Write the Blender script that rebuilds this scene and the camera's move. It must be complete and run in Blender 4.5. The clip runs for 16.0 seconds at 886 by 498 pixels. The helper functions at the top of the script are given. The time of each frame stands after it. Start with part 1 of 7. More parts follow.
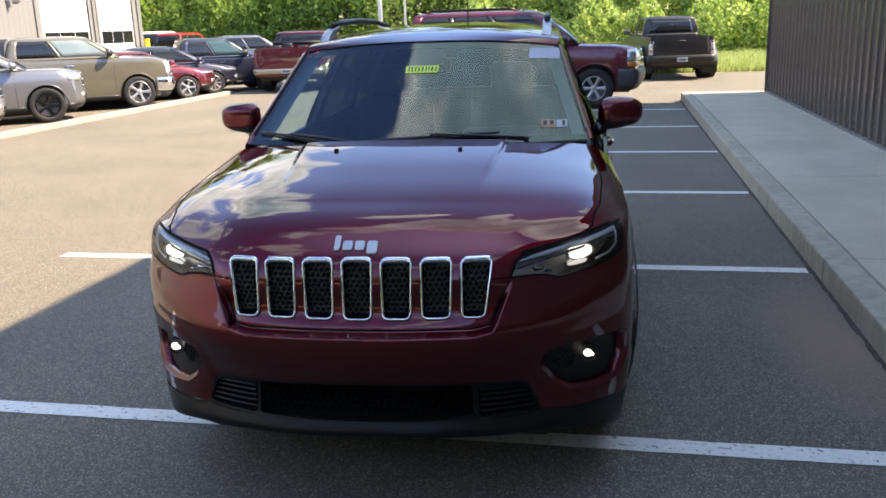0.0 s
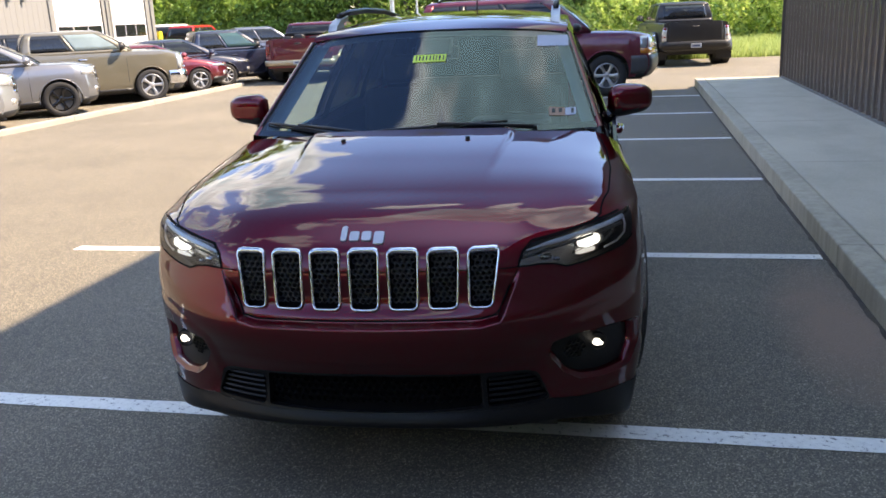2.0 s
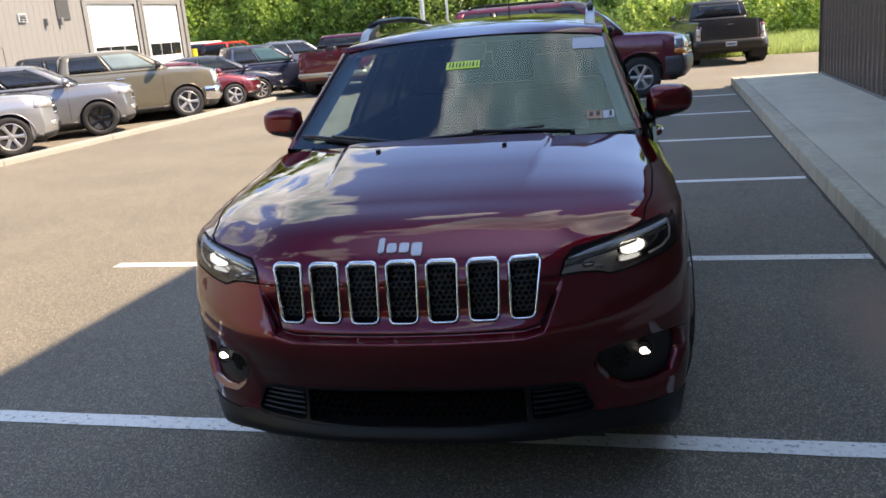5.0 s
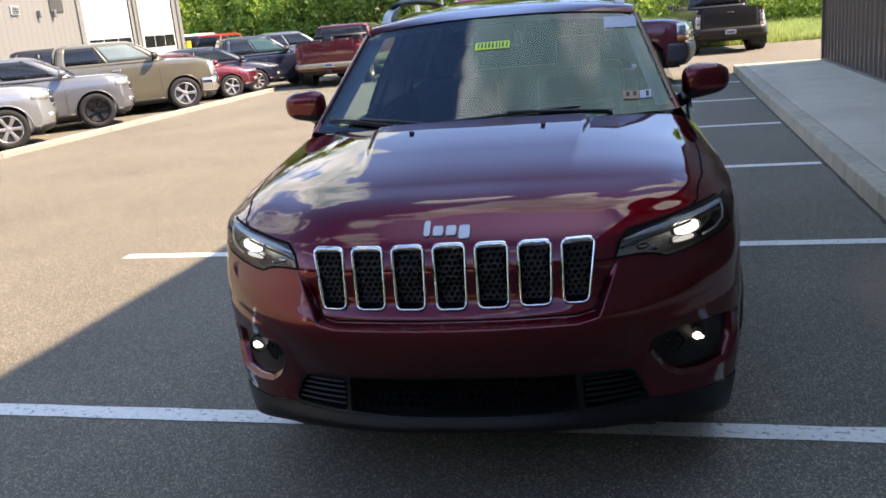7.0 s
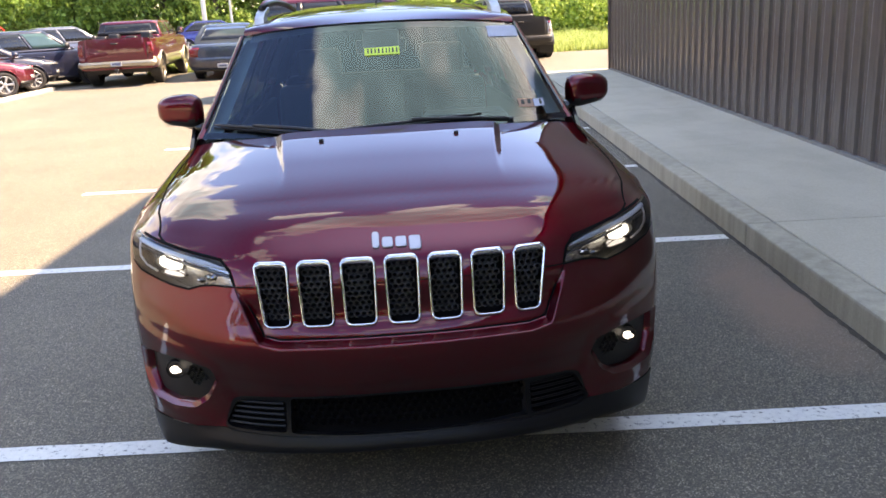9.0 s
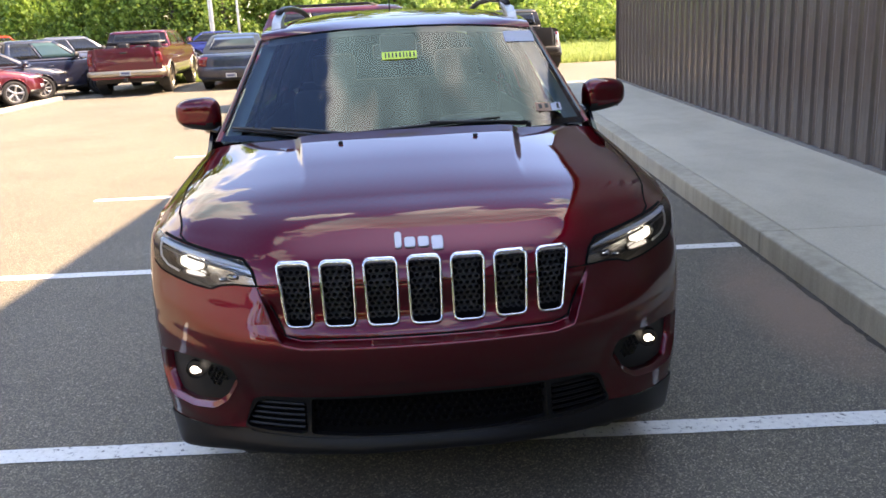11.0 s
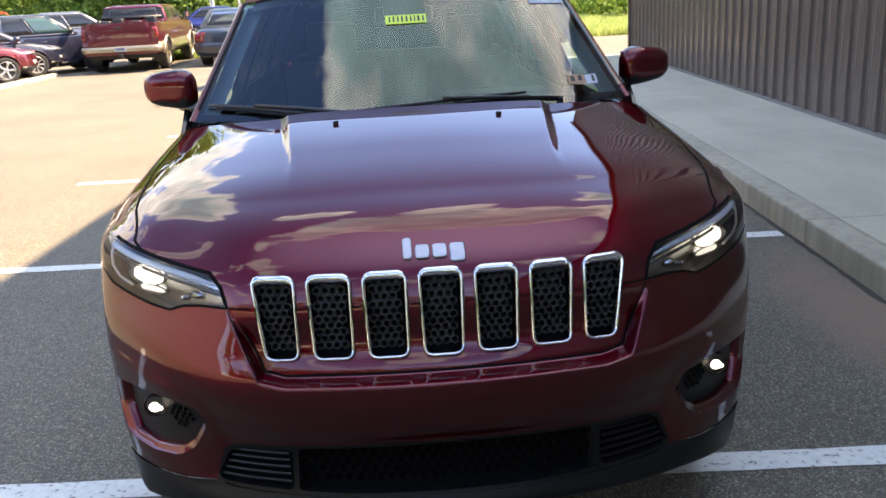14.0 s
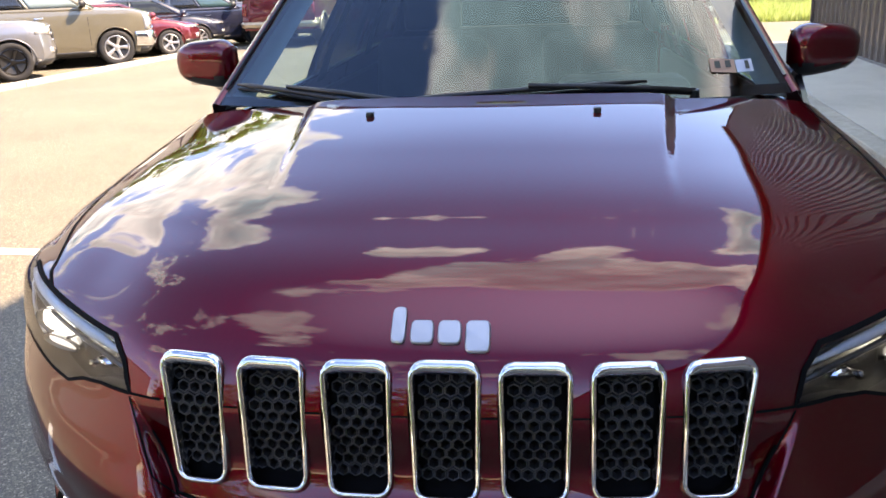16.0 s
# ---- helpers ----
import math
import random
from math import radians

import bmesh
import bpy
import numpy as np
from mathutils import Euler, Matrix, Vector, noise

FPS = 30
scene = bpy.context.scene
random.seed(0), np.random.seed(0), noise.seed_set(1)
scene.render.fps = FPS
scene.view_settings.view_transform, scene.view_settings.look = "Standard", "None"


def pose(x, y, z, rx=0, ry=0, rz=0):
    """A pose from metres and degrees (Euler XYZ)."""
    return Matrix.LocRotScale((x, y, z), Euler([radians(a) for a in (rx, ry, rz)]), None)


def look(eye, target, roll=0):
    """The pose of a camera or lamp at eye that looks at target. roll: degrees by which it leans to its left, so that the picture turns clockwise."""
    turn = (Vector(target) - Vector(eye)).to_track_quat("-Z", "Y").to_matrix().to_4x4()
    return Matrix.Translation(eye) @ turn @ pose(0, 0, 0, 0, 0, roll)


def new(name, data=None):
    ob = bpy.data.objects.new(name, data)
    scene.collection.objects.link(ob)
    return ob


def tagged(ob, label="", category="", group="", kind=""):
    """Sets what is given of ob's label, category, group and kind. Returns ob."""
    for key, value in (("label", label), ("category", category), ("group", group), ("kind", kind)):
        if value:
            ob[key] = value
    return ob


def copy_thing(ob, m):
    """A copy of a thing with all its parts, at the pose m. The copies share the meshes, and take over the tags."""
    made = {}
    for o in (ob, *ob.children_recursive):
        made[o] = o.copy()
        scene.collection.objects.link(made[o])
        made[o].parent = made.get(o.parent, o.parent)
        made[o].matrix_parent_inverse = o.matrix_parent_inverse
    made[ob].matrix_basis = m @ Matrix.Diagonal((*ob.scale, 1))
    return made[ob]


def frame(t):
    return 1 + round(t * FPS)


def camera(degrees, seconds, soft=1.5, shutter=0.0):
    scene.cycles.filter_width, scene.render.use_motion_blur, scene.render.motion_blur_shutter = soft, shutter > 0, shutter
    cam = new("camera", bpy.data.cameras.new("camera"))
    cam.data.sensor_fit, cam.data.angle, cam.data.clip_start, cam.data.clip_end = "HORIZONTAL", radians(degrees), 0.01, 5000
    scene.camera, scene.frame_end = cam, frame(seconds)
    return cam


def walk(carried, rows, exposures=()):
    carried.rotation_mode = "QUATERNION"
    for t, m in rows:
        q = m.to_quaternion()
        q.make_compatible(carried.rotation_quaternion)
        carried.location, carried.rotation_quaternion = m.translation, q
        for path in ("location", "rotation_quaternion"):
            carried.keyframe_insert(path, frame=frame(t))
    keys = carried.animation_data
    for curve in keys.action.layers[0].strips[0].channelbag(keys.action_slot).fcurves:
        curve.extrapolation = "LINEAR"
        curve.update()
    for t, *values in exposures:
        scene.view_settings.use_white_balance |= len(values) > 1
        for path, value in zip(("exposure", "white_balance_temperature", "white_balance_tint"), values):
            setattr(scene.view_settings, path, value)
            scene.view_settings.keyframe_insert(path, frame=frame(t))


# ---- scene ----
cam = camera(54.4, 16.0, soft=1.65)
PATH = [
    (0, (0.128, 0.026, 1.673), (-0.261, 1.922, 1.171), -1.9),
    (0.5, (0.119, 0.041, 1.669), (-0.283, 1.928, 1.143), -2.3),
    (1, (0.121, 0.038, 1.667), (-0.28, 1.922, 1.129), -2.7),
    (1.5, (0.127, 0.046, 1.665), (-0.262, 1.933, 1.126), -2.6),
    (2, (0.15, 0.045, 1.669), (-0.272, 1.929, 1.145), -2.7),
    (2.5, (0.207, 0.07, 1.672), (-0.328, 1.926, 1.152), -3.0),
    (3, (0.268, 0.151, 1.66), (-0.37, 1.971, 1.129), -3.5),
    (3.5, (0.295, 0.193, 1.649), (-0.383, 2.007, 1.149), -3.8),
    (4, (0.298, 0.182, 1.661), (-0.381, 2.006, 1.199), -4.0),
    (4.5, (0.22, 0.137, 1.659), (-0.356, 1.992, 1.184), -4.5),
    (4.7, (0.176, 0.109, 1.662), (-0.343, 1.978, 1.174), -4.8),
    (6.8, (-0.032, 0.103, 1.625), (-0.509, 1.973, 1.099), -4.7),
    (7, (-0.067, 0.158, 1.62), (-0.556, 2.026, 1.1), -5.1),
    (7.5, (-0.163, 0.269, 1.64), (-0.646, 2.148, 1.153), -6.0),
    (8, (-0.298, 0.275, 1.62), (-0.638, 2.176, 1.099), -5.8),
    (8.5, (-0.494, 0.199, 1.65), (-0.603, 2.117, 1.092), -4.5),
    (9, (-0.561, 0.157, 1.663), (-0.567, 2.081, 1.116), -3.0),
    (9.5, (-0.598, 0.14, 1.659), (-0.614, 2.072, 1.14), -2.8),
    (12, (-0.618, 0.167, 1.622), (-0.631, 2.096, 1.092), -2.8),
    (12.5, (-0.617, 0.2, 1.616), (-0.616, 2.118, 1.048), -3.0),
    (13, (-0.645, 0.347, 1.576), (-0.681, 2.246, 0.951), -3.5),
    (13.5, (-0.67, 0.561, 1.571), (-0.759, 2.464, 0.964), -4.0),
    (14, (-0.66, 0.722, 1.563), (-0.686, 2.639, 0.992), -3.0),
    (14.5, (-0.591, 0.892, 1.535), (-0.529, 2.811, 0.975), -2.5),
    (15, (-0.419, 1.131, 1.501), (-0.434, 3.05, 0.937), -3.0),
    (15.5, (-0.442, 1.332, 1.508), (-0.643, 3.232, 0.918), -3.6),
    (16, (-0.468, 1.522, 1.472), (-0.844, 3.395, 0.879), -2.3),
]
walk(cam, [(t, look(eye, target, roll)) for t, eye, target, roll in PATH],
     exposures=[(0.0, 1.96, 8950, 17.3), (4.0, 1.94, 8950, 17.3), (4.5, 1.71, 8950, 17.3), (7.0, 1.84, 8950, 17.3), (7.5, 1.91, 8850, 17.8), (8.5, 2.01, 9550, 19.8), (9.0, 2.47, 10350, 22.7),
                (12.0, 2.40, 10350, 22.7), (13.5, 2.40, 10350, 22.2), (14.0, 2.41, 10250, 19.7), (14.5, 2.61, 10250, 19.7), (15.0, 2.91, 10250, 21.5), (15.5, 2.66, 10050, 21.5), (16.0, 2.51, 9850, 21.5)])


# ---- world and sun ----
SUN_AZ = math.atan2(1.0, 0.15)      # clockwise from +y: the sun stands over the metal-clad building
SUN_EL = radians(48)
world = bpy.data.worlds.new("world")
scene.world = world
world.use_nodes = True


def build_world():
    nt = world.node_tree
    nt.nodes.clear()
    n, l = nt.nodes, nt.links
    out = n.new("ShaderNodeOutputWorld")
    bg = n.new("ShaderNodeBackground")
    sky = n.new("ShaderNodeTexSky")
    sky.sky_type = "NISHITA"
    sky.sun_disc = False
    sky.sun_elevation, sky.sun_rotation = SUN_EL, SUN_AZ
    sky.air_density, sky.dust_density, sky.ozone_density = 1.0, 0.4, 5.0
    co = n.new("ShaderNodeTexCoord")
    sep = n.new("ShaderNodeSeparateXYZ")
    l.new(co.outputs["Generated"], sep.inputs[0])
    up = n.new("ShaderNodeMath"); up.operation = "MAXIMUM"; up.inputs[1].default_value = 0.0
    l.new(sep.outputs[2], up.inputs[0])
    add = n.new("ShaderNodeMath"); add.inputs[1].default_value = 0.22
    l.new(up.outputs[0], add.inputs[0])
    dv = n.new("ShaderNodeVectorMath"); dv.operation = "DIVIDE"
    l.new(co.outputs["Generated"], dv.inputs[0]); l.new(add.outputs[0], dv.inputs[1])
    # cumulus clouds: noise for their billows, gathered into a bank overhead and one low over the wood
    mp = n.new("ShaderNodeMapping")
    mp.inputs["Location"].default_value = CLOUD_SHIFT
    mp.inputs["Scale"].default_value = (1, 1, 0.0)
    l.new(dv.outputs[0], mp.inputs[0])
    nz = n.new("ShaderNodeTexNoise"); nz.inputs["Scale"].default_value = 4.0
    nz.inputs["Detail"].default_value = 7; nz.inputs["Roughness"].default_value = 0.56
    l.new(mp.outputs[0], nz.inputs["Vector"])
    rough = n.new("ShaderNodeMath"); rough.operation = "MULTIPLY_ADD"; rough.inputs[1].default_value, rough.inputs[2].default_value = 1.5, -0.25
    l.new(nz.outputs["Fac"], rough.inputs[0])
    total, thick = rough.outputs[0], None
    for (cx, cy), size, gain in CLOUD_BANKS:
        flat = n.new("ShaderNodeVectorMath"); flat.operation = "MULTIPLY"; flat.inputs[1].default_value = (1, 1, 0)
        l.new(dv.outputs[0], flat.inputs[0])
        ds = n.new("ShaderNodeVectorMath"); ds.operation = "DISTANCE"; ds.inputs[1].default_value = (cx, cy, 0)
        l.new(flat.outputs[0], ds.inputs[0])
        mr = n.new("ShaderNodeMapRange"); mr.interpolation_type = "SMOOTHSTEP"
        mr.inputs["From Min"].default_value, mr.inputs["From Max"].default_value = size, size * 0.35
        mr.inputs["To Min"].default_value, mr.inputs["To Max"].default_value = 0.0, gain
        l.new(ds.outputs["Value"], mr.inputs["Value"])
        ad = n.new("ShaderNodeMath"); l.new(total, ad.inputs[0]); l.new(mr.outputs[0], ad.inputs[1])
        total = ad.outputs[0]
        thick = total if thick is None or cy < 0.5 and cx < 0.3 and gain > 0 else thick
    ramp = n.new("ShaderNodeValToRGB")
    ramp.color_ramp.elements[0].position, ramp.color_ramp.elements[1].position = 0.575, 0.685
    l.new(total, ramp.inputs[0])
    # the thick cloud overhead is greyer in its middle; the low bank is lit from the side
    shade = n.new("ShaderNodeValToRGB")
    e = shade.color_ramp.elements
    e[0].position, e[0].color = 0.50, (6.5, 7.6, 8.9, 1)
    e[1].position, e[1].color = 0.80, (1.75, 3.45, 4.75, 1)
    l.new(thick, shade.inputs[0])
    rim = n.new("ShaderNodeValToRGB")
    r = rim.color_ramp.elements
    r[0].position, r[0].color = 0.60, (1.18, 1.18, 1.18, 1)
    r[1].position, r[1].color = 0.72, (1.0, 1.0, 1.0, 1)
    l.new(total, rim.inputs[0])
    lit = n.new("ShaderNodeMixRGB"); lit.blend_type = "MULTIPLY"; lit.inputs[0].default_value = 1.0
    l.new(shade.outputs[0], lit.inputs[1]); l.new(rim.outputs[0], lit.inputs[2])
    # clear, deep blue summer air
    air = n.new("ShaderNodeMixRGB"); air.blend_type = "MULTIPLY"; air.inputs[0].default_value = 1.0; air.inputs[2].default_value = (1.06, 1.02, 1.02, 1)
    l.new(sky.outputs[0], air.inputs[1])
    # bright haze low down, deeper blue towards the zenith
    depth = n.new("ShaderNodeValToRGB")
    for e, (pos, v) in zip([depth.color_ramp.elements[0], depth.color_ramp.elements[1]] + [depth.color_ramp.elements.new(q) for q in (0.46, 0.55, 0.64, 0.88)], ((0.0, 0.52), (1.0, 0.09), (0.46, 0.68), (0.55, 0.50), (0.64, 0.33), (0.88, 0.225))):
        e.position, e.color = pos, (v * (1.0 - 0.52 * pos), v * (1.0 - 0.09 * pos), v * (1.0 + 0.42 * pos), 1)
    l.new(up.outputs[0], depth.inputs[0])
    deep = n.new("ShaderNodeMixRGB"); deep.blend_type = "MULTIPLY"; deep.inputs[0].default_value = 1.0
    l.new(air.outputs[0], deep.inputs[1]); l.new(depth.outputs[0], deep.inputs[2])
    twice = n.new("ShaderNodeMixRGB"); twice.blend_type = "MULTIPLY"; twice.inputs[0].default_value = 1.0; twice.inputs[2].default_value = (2.0, 2.0, 2.0, 1)
    l.new(deep.outputs[0], twice.inputs[1])
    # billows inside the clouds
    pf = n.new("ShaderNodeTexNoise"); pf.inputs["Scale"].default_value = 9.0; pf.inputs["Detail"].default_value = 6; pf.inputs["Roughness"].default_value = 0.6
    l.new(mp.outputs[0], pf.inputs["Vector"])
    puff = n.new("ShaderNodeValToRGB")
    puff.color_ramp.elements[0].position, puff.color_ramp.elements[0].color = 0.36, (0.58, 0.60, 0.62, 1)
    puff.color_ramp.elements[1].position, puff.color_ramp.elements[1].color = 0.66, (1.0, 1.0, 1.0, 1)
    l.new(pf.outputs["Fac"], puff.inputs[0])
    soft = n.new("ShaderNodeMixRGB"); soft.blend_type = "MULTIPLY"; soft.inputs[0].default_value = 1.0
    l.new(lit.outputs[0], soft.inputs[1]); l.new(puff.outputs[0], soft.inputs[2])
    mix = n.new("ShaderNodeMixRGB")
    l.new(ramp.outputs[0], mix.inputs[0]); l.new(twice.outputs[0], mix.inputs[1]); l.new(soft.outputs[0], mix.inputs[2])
    l.new(mix.outputs[0], bg.inputs[0])
    bg.inputs[1].default_value = 0.15
    l.new(bg.outputs[0], out.inputs[0])


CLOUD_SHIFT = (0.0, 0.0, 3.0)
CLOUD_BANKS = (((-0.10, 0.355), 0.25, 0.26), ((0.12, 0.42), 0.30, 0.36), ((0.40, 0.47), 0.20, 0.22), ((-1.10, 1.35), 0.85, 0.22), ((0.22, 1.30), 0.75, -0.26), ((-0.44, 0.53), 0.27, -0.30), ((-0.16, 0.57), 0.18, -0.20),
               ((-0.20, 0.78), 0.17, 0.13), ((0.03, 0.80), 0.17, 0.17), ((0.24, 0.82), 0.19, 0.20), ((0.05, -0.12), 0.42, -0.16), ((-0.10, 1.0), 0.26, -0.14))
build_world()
sun = new("sun", bpy.data.lights.new("sun", "SUN"))
sun.data.energy, sun.data.angle, sun.data.color = 4.0, radians(0.53), (1.0, 0.955, 0.87)
sun.matrix_world = look((30 * math.sin(SUN_AZ), 30 * math.cos(SUN_AZ), 30 * math.tan(SUN_EL)), (0, 0, 0))


# ---- materials ----
def material(name):
    m = bpy.data.materials.new(name)
    m.use_nodes = True
    return m, m.node_tree.nodes, m.node_tree.links, m.node_tree.nodes["Principled BSDF"]


def coords(n, l, scale=(1, 1, 1), source="Object"):
    co = n.new("ShaderNodeTexCoord")
    mp = n.new("ShaderNodeMapping")
    mp.inputs["Scale"].default_value = scale
    l.new(co.outputs[source], mp.inputs[0])
    return mp.outputs[0]


def noise_tex(n, l, vec, scale, detail=4, rough=0.55):
    t = n.new("ShaderNodeTexNoise")
    t.inputs["Scale"].default_value, t.inputs["Detail"].default_value, t.inputs["Roughness"].default_value = scale, detail, rough
    if vec:
        l.new(vec, t.inputs["Vector"])
    return t.outputs["Fac"]


def ramp(n, l, fac, *stops):
    r = n.new("ShaderNodeValToRGB")
    while len(r.color_ramp.elements) < len(stops):
        r.color_ramp.elements.new(0.5)
    for e, (p, c) in zip(r.color_ramp.elements, stops):
        e.position, e.color = p, (*c, 1)
    l.new(fac, r.inputs[0])
    return r.outputs[0]


def blend(n, l, fac, a, b, mode="MIX"):
    m = n.new("ShaderNodeMixRGB")
    m.blend_type = mode
    for s, v in zip(m.inputs, (fac, a, b)):
        if hasattr(v, "is_linked"):
            l.new(v, s)
        elif isinstance(v, (int, float)):
            s.default_value = v
        else:
            s.default_value = (*v, 1)
    return m.outputs[0]


def bump(n, l, p, height, strength=0.2, dist=0.01):
    b = n.new("ShaderNodeBump")
    b.inputs["Strength"].default_value, b.inputs["Distance"].default_value = strength, dist
    l.new(height, b.inputs["Height"])
    l.new(b.outputs[0], p.inputs["Normal"])


def paint(name, color, metallic=0.0, rough=0.35, coat=1.0, dirt=0.12, flake=True):
    """Car paint: pigment under a clear coat, with fine flakes and a little road dust."""
    m, n, l, p = material(name)
    v = coords(n, l)
    base = color
    if flake:
        fl = noise_tex(n, l, v, 900, 1)
        base = blend(n, l, ramp(n, l, fl, (0.45, (0, 0, 0)), (0.75, (1, 1, 1))), color, tuple(min(1, c * 1.2) for c in color))
    d = noise_tex(n, l, v, 3.5, 6, 0.65)
    dm = ramp(n, l, d, (0.45, (0, 0, 0)), (0.85, (dirt, dirt, dirt)))
    l.new(blend(n, l, dm, base, (0.30, 0.27, 0.23)), p.inputs["Base Color"])
    p.inputs["Metallic"].default_value, p.inputs["Roughness"].default_value = metallic, rough
    p.inputs["Coat Weight"].default_value, p.inputs["Coat Roughness"].default_value = coat, 0.03
    return m


def plain(name, color, rough=0.5, metallic=0.0, vary=0.15, scale=20, bumpy=0.0, coat=0.0):
    m, n, l, p = material(name)
    v = coords(n, l)
    f = noise_tex(n, l, v, scale, 6, 0.6)
    f2 = noise_tex(n, l, v, scale * 0.13, 3, 0.5)
    lo, hi = tuple(c * (1 - vary) for c in color), tuple(min(1, c * (1 + vary)) for c in color)
    c1 = ramp(n, l, f, (0.3, lo), (0.7, hi))
    l.new(blend(n, l, 0.5, c1, ramp(n, l, f2, (0.3, lo), (0.7, hi))), p.inputs["Base Color"])
    p.inputs["Roughness"].default_value, p.inputs["Metallic"].default_value = rough, metallic
    p.inputs["Coat Weight"].default_value = coat
    if bumpy:
        bump(n, l, p, f, bumpy, 0.005)
    return m


def glow(name, color, strength):
    m, n, l, p = material(name)
    p.inputs["Base Color"].default_value = (*color, 1)
    p.inputs["Emission Color"].default_value = (*color, 1)
    p.inputs["Emission Strength"].default_value = strength
    return m


def glass(name, tint, ior=1.5, rough=0.0, share=None):
    """A thin pane: tinted see-through, with Fresnel gloss."""
    m, n, l, p = material(name)
    n.remove(p)
    tr, gl = n.new("ShaderNodeBsdfTransparent"), n.new("ShaderNodeBsdfGlossy")
    tr.inputs[0].default_value = (*tint, 1)
    gl.inputs["Roughness"].default_value = rough
    fr = n.new("ShaderNodeFresnel")
    fr.inputs["IOR"].default_value = ior
    mx = n.new("ShaderNodeMixShader")
    if share is None:
        l.new(fr.outputs[0], mx.inputs[0])
    else:
        mx.inputs[0].default_value = share
    l.new(tr.outputs[0], mx.inputs[1]); l.new(gl.outputs[0], mx.inputs[2])
    l.new(mx.outputs[0], n["Material Output"].inputs[0])
    return m


def make_asphalt():
    m, n, l, p = material("asphalt")
    v = coords(n, l)
    grain = noise_tex(n, l, v, 210, 3, 0.75)
    vo = n.new("ShaderNodeTexVoronoi"); vo.inputs["Scale"].default_value = 175
    l.new(v, vo.inputs["Vector"])
    stone = ramp(n, l, vo.outputs["Color"], (0.30, (0.050, 0.046, 0.038)), (0.68, (0.150, 0.132, 0.100)), (0.90, (0.49, 0.42, 0.32)))
    base = blend(n, l, 0.6, ramp(n, l, grain, (0.3, (0.060, 0.054, 0.043)), (0.7, (0.240, 0.203, 0.150))), stone)
    big = noise_tex(n, l, v, 0.55, 6, 0.6)
    base = blend(n, l, 0.5, base, ramp(n, l, big, (0.3, (0.6, 0.6, 0.6)), (0.7, (1.25, 1.25, 1.24))), "MULTIPLY")
    # a patch of washed-out red clay by the kerb
    cl = n.new("ShaderNodeTexCoord")
    mp = n.new("ShaderNodeMapping"); mp.inputs["Location"].default_value = (-1.24 * 1.7, -4.62 * 0.56, 0); mp.inputs["Scale"].default_value = (1.7, 0.56, 1)
    l.new(cl.outputs["Object"], mp.inputs[0])
    ln = n.new("ShaderNodeVectorMath"); ln.operation = "LENGTH"
    l.new(mp.outputs[0], ln.inputs[0])
    mx = n.new("ShaderNodeMath"); mx.operation = "MULTIPLY_ADD"; mx.inputs[1].default_value = 0.5
    l.new(noise_tex(n, l, v, 2.6, 6, 0.65), mx.inputs[0]); l.new(ln.outputs["Value"], mx.inputs[2])
    patch = ramp(n, l, mx.outputs[0], (0.45, (0.85, 0.85, 0.85)), (0.92, (0, 0, 0)))
    base = blend(n, l, patch, base, (0.25, 0.162, 0.115))
    l.new(base, p.inputs["Base Color"])
    p.inputs["Roughness"].default_value = 0.85
    bump(n, l, p, grain, 0.5, 0.006)
    return m


def make_line_paint():
    m, n, l, p = material("line_paint")
    v = coords(n, l)
    chips = noise_tex(n, l, v, 38, 6, 0.7)
    l.new(ramp(n, l, chips, (0.36, (0.12, 0.12, 0.12)), (0.41, (0.62, 0.61, 0.57)), (0.7, (0.74, 0.73, 0.68))), p.inputs["Base Color"])
    p.inputs["Roughness"].default_value = 0.7
    bump(n, l, p, noise_tex(n, l, v, 130, 3, 0.7), 0.4, 0.004)
    return m


def make_concrete(name, tone, streaks=False):
    m, n, l, p = material(name)
    v = coords(n, l)
    a = noise_tex(n, l, v, 1.2, 7, 0.62)
    g = noise_tex(n, l, v, 70, 3, 0.7)
    c = ramp(n, l, a, (0.3, tuple(t * 0.9 for t in tone)), (0.7, tuple(t * 1.07 for t in tone)))
    c = blend(n, l, 0.35, c, ramp(n, l, g, (0.3, tuple(t * 0.7 for t in tone)), (0.7, tuple(t * 1.2 for t in tone))))
    if streaks:
        # dark runs of water down the face
        run = noise_tex(n, l, coords(n, l, (6, 6, 0.4)), 1.8, 5, 0.6)
        c = blend(n, l, 0.45, c, ramp(n, l, run, (0.34, (0.60, 0.59, 0.56)), (0.60, (1.06, 1.06, 1.06))), "MULTIPLY")
    # faint water stains
    st = noise_tex(n, l, coords(n, l, (1, 0.5, 1)), 2.2, 4, 0.5)
    c = blend(n, l, 0.6, c, ramp(n, l, st, (0.30, (0.80, 0.80, 0.79)), (0.60, (1.05, 1.05, 1.05))), "MULTIPLY")
    l.new(c, p.inputs["Base Color"])
    p.inputs["Roughness"].default_value = 0.9
    bump(n, l, p, g, 0.25, 0.003)
    return m


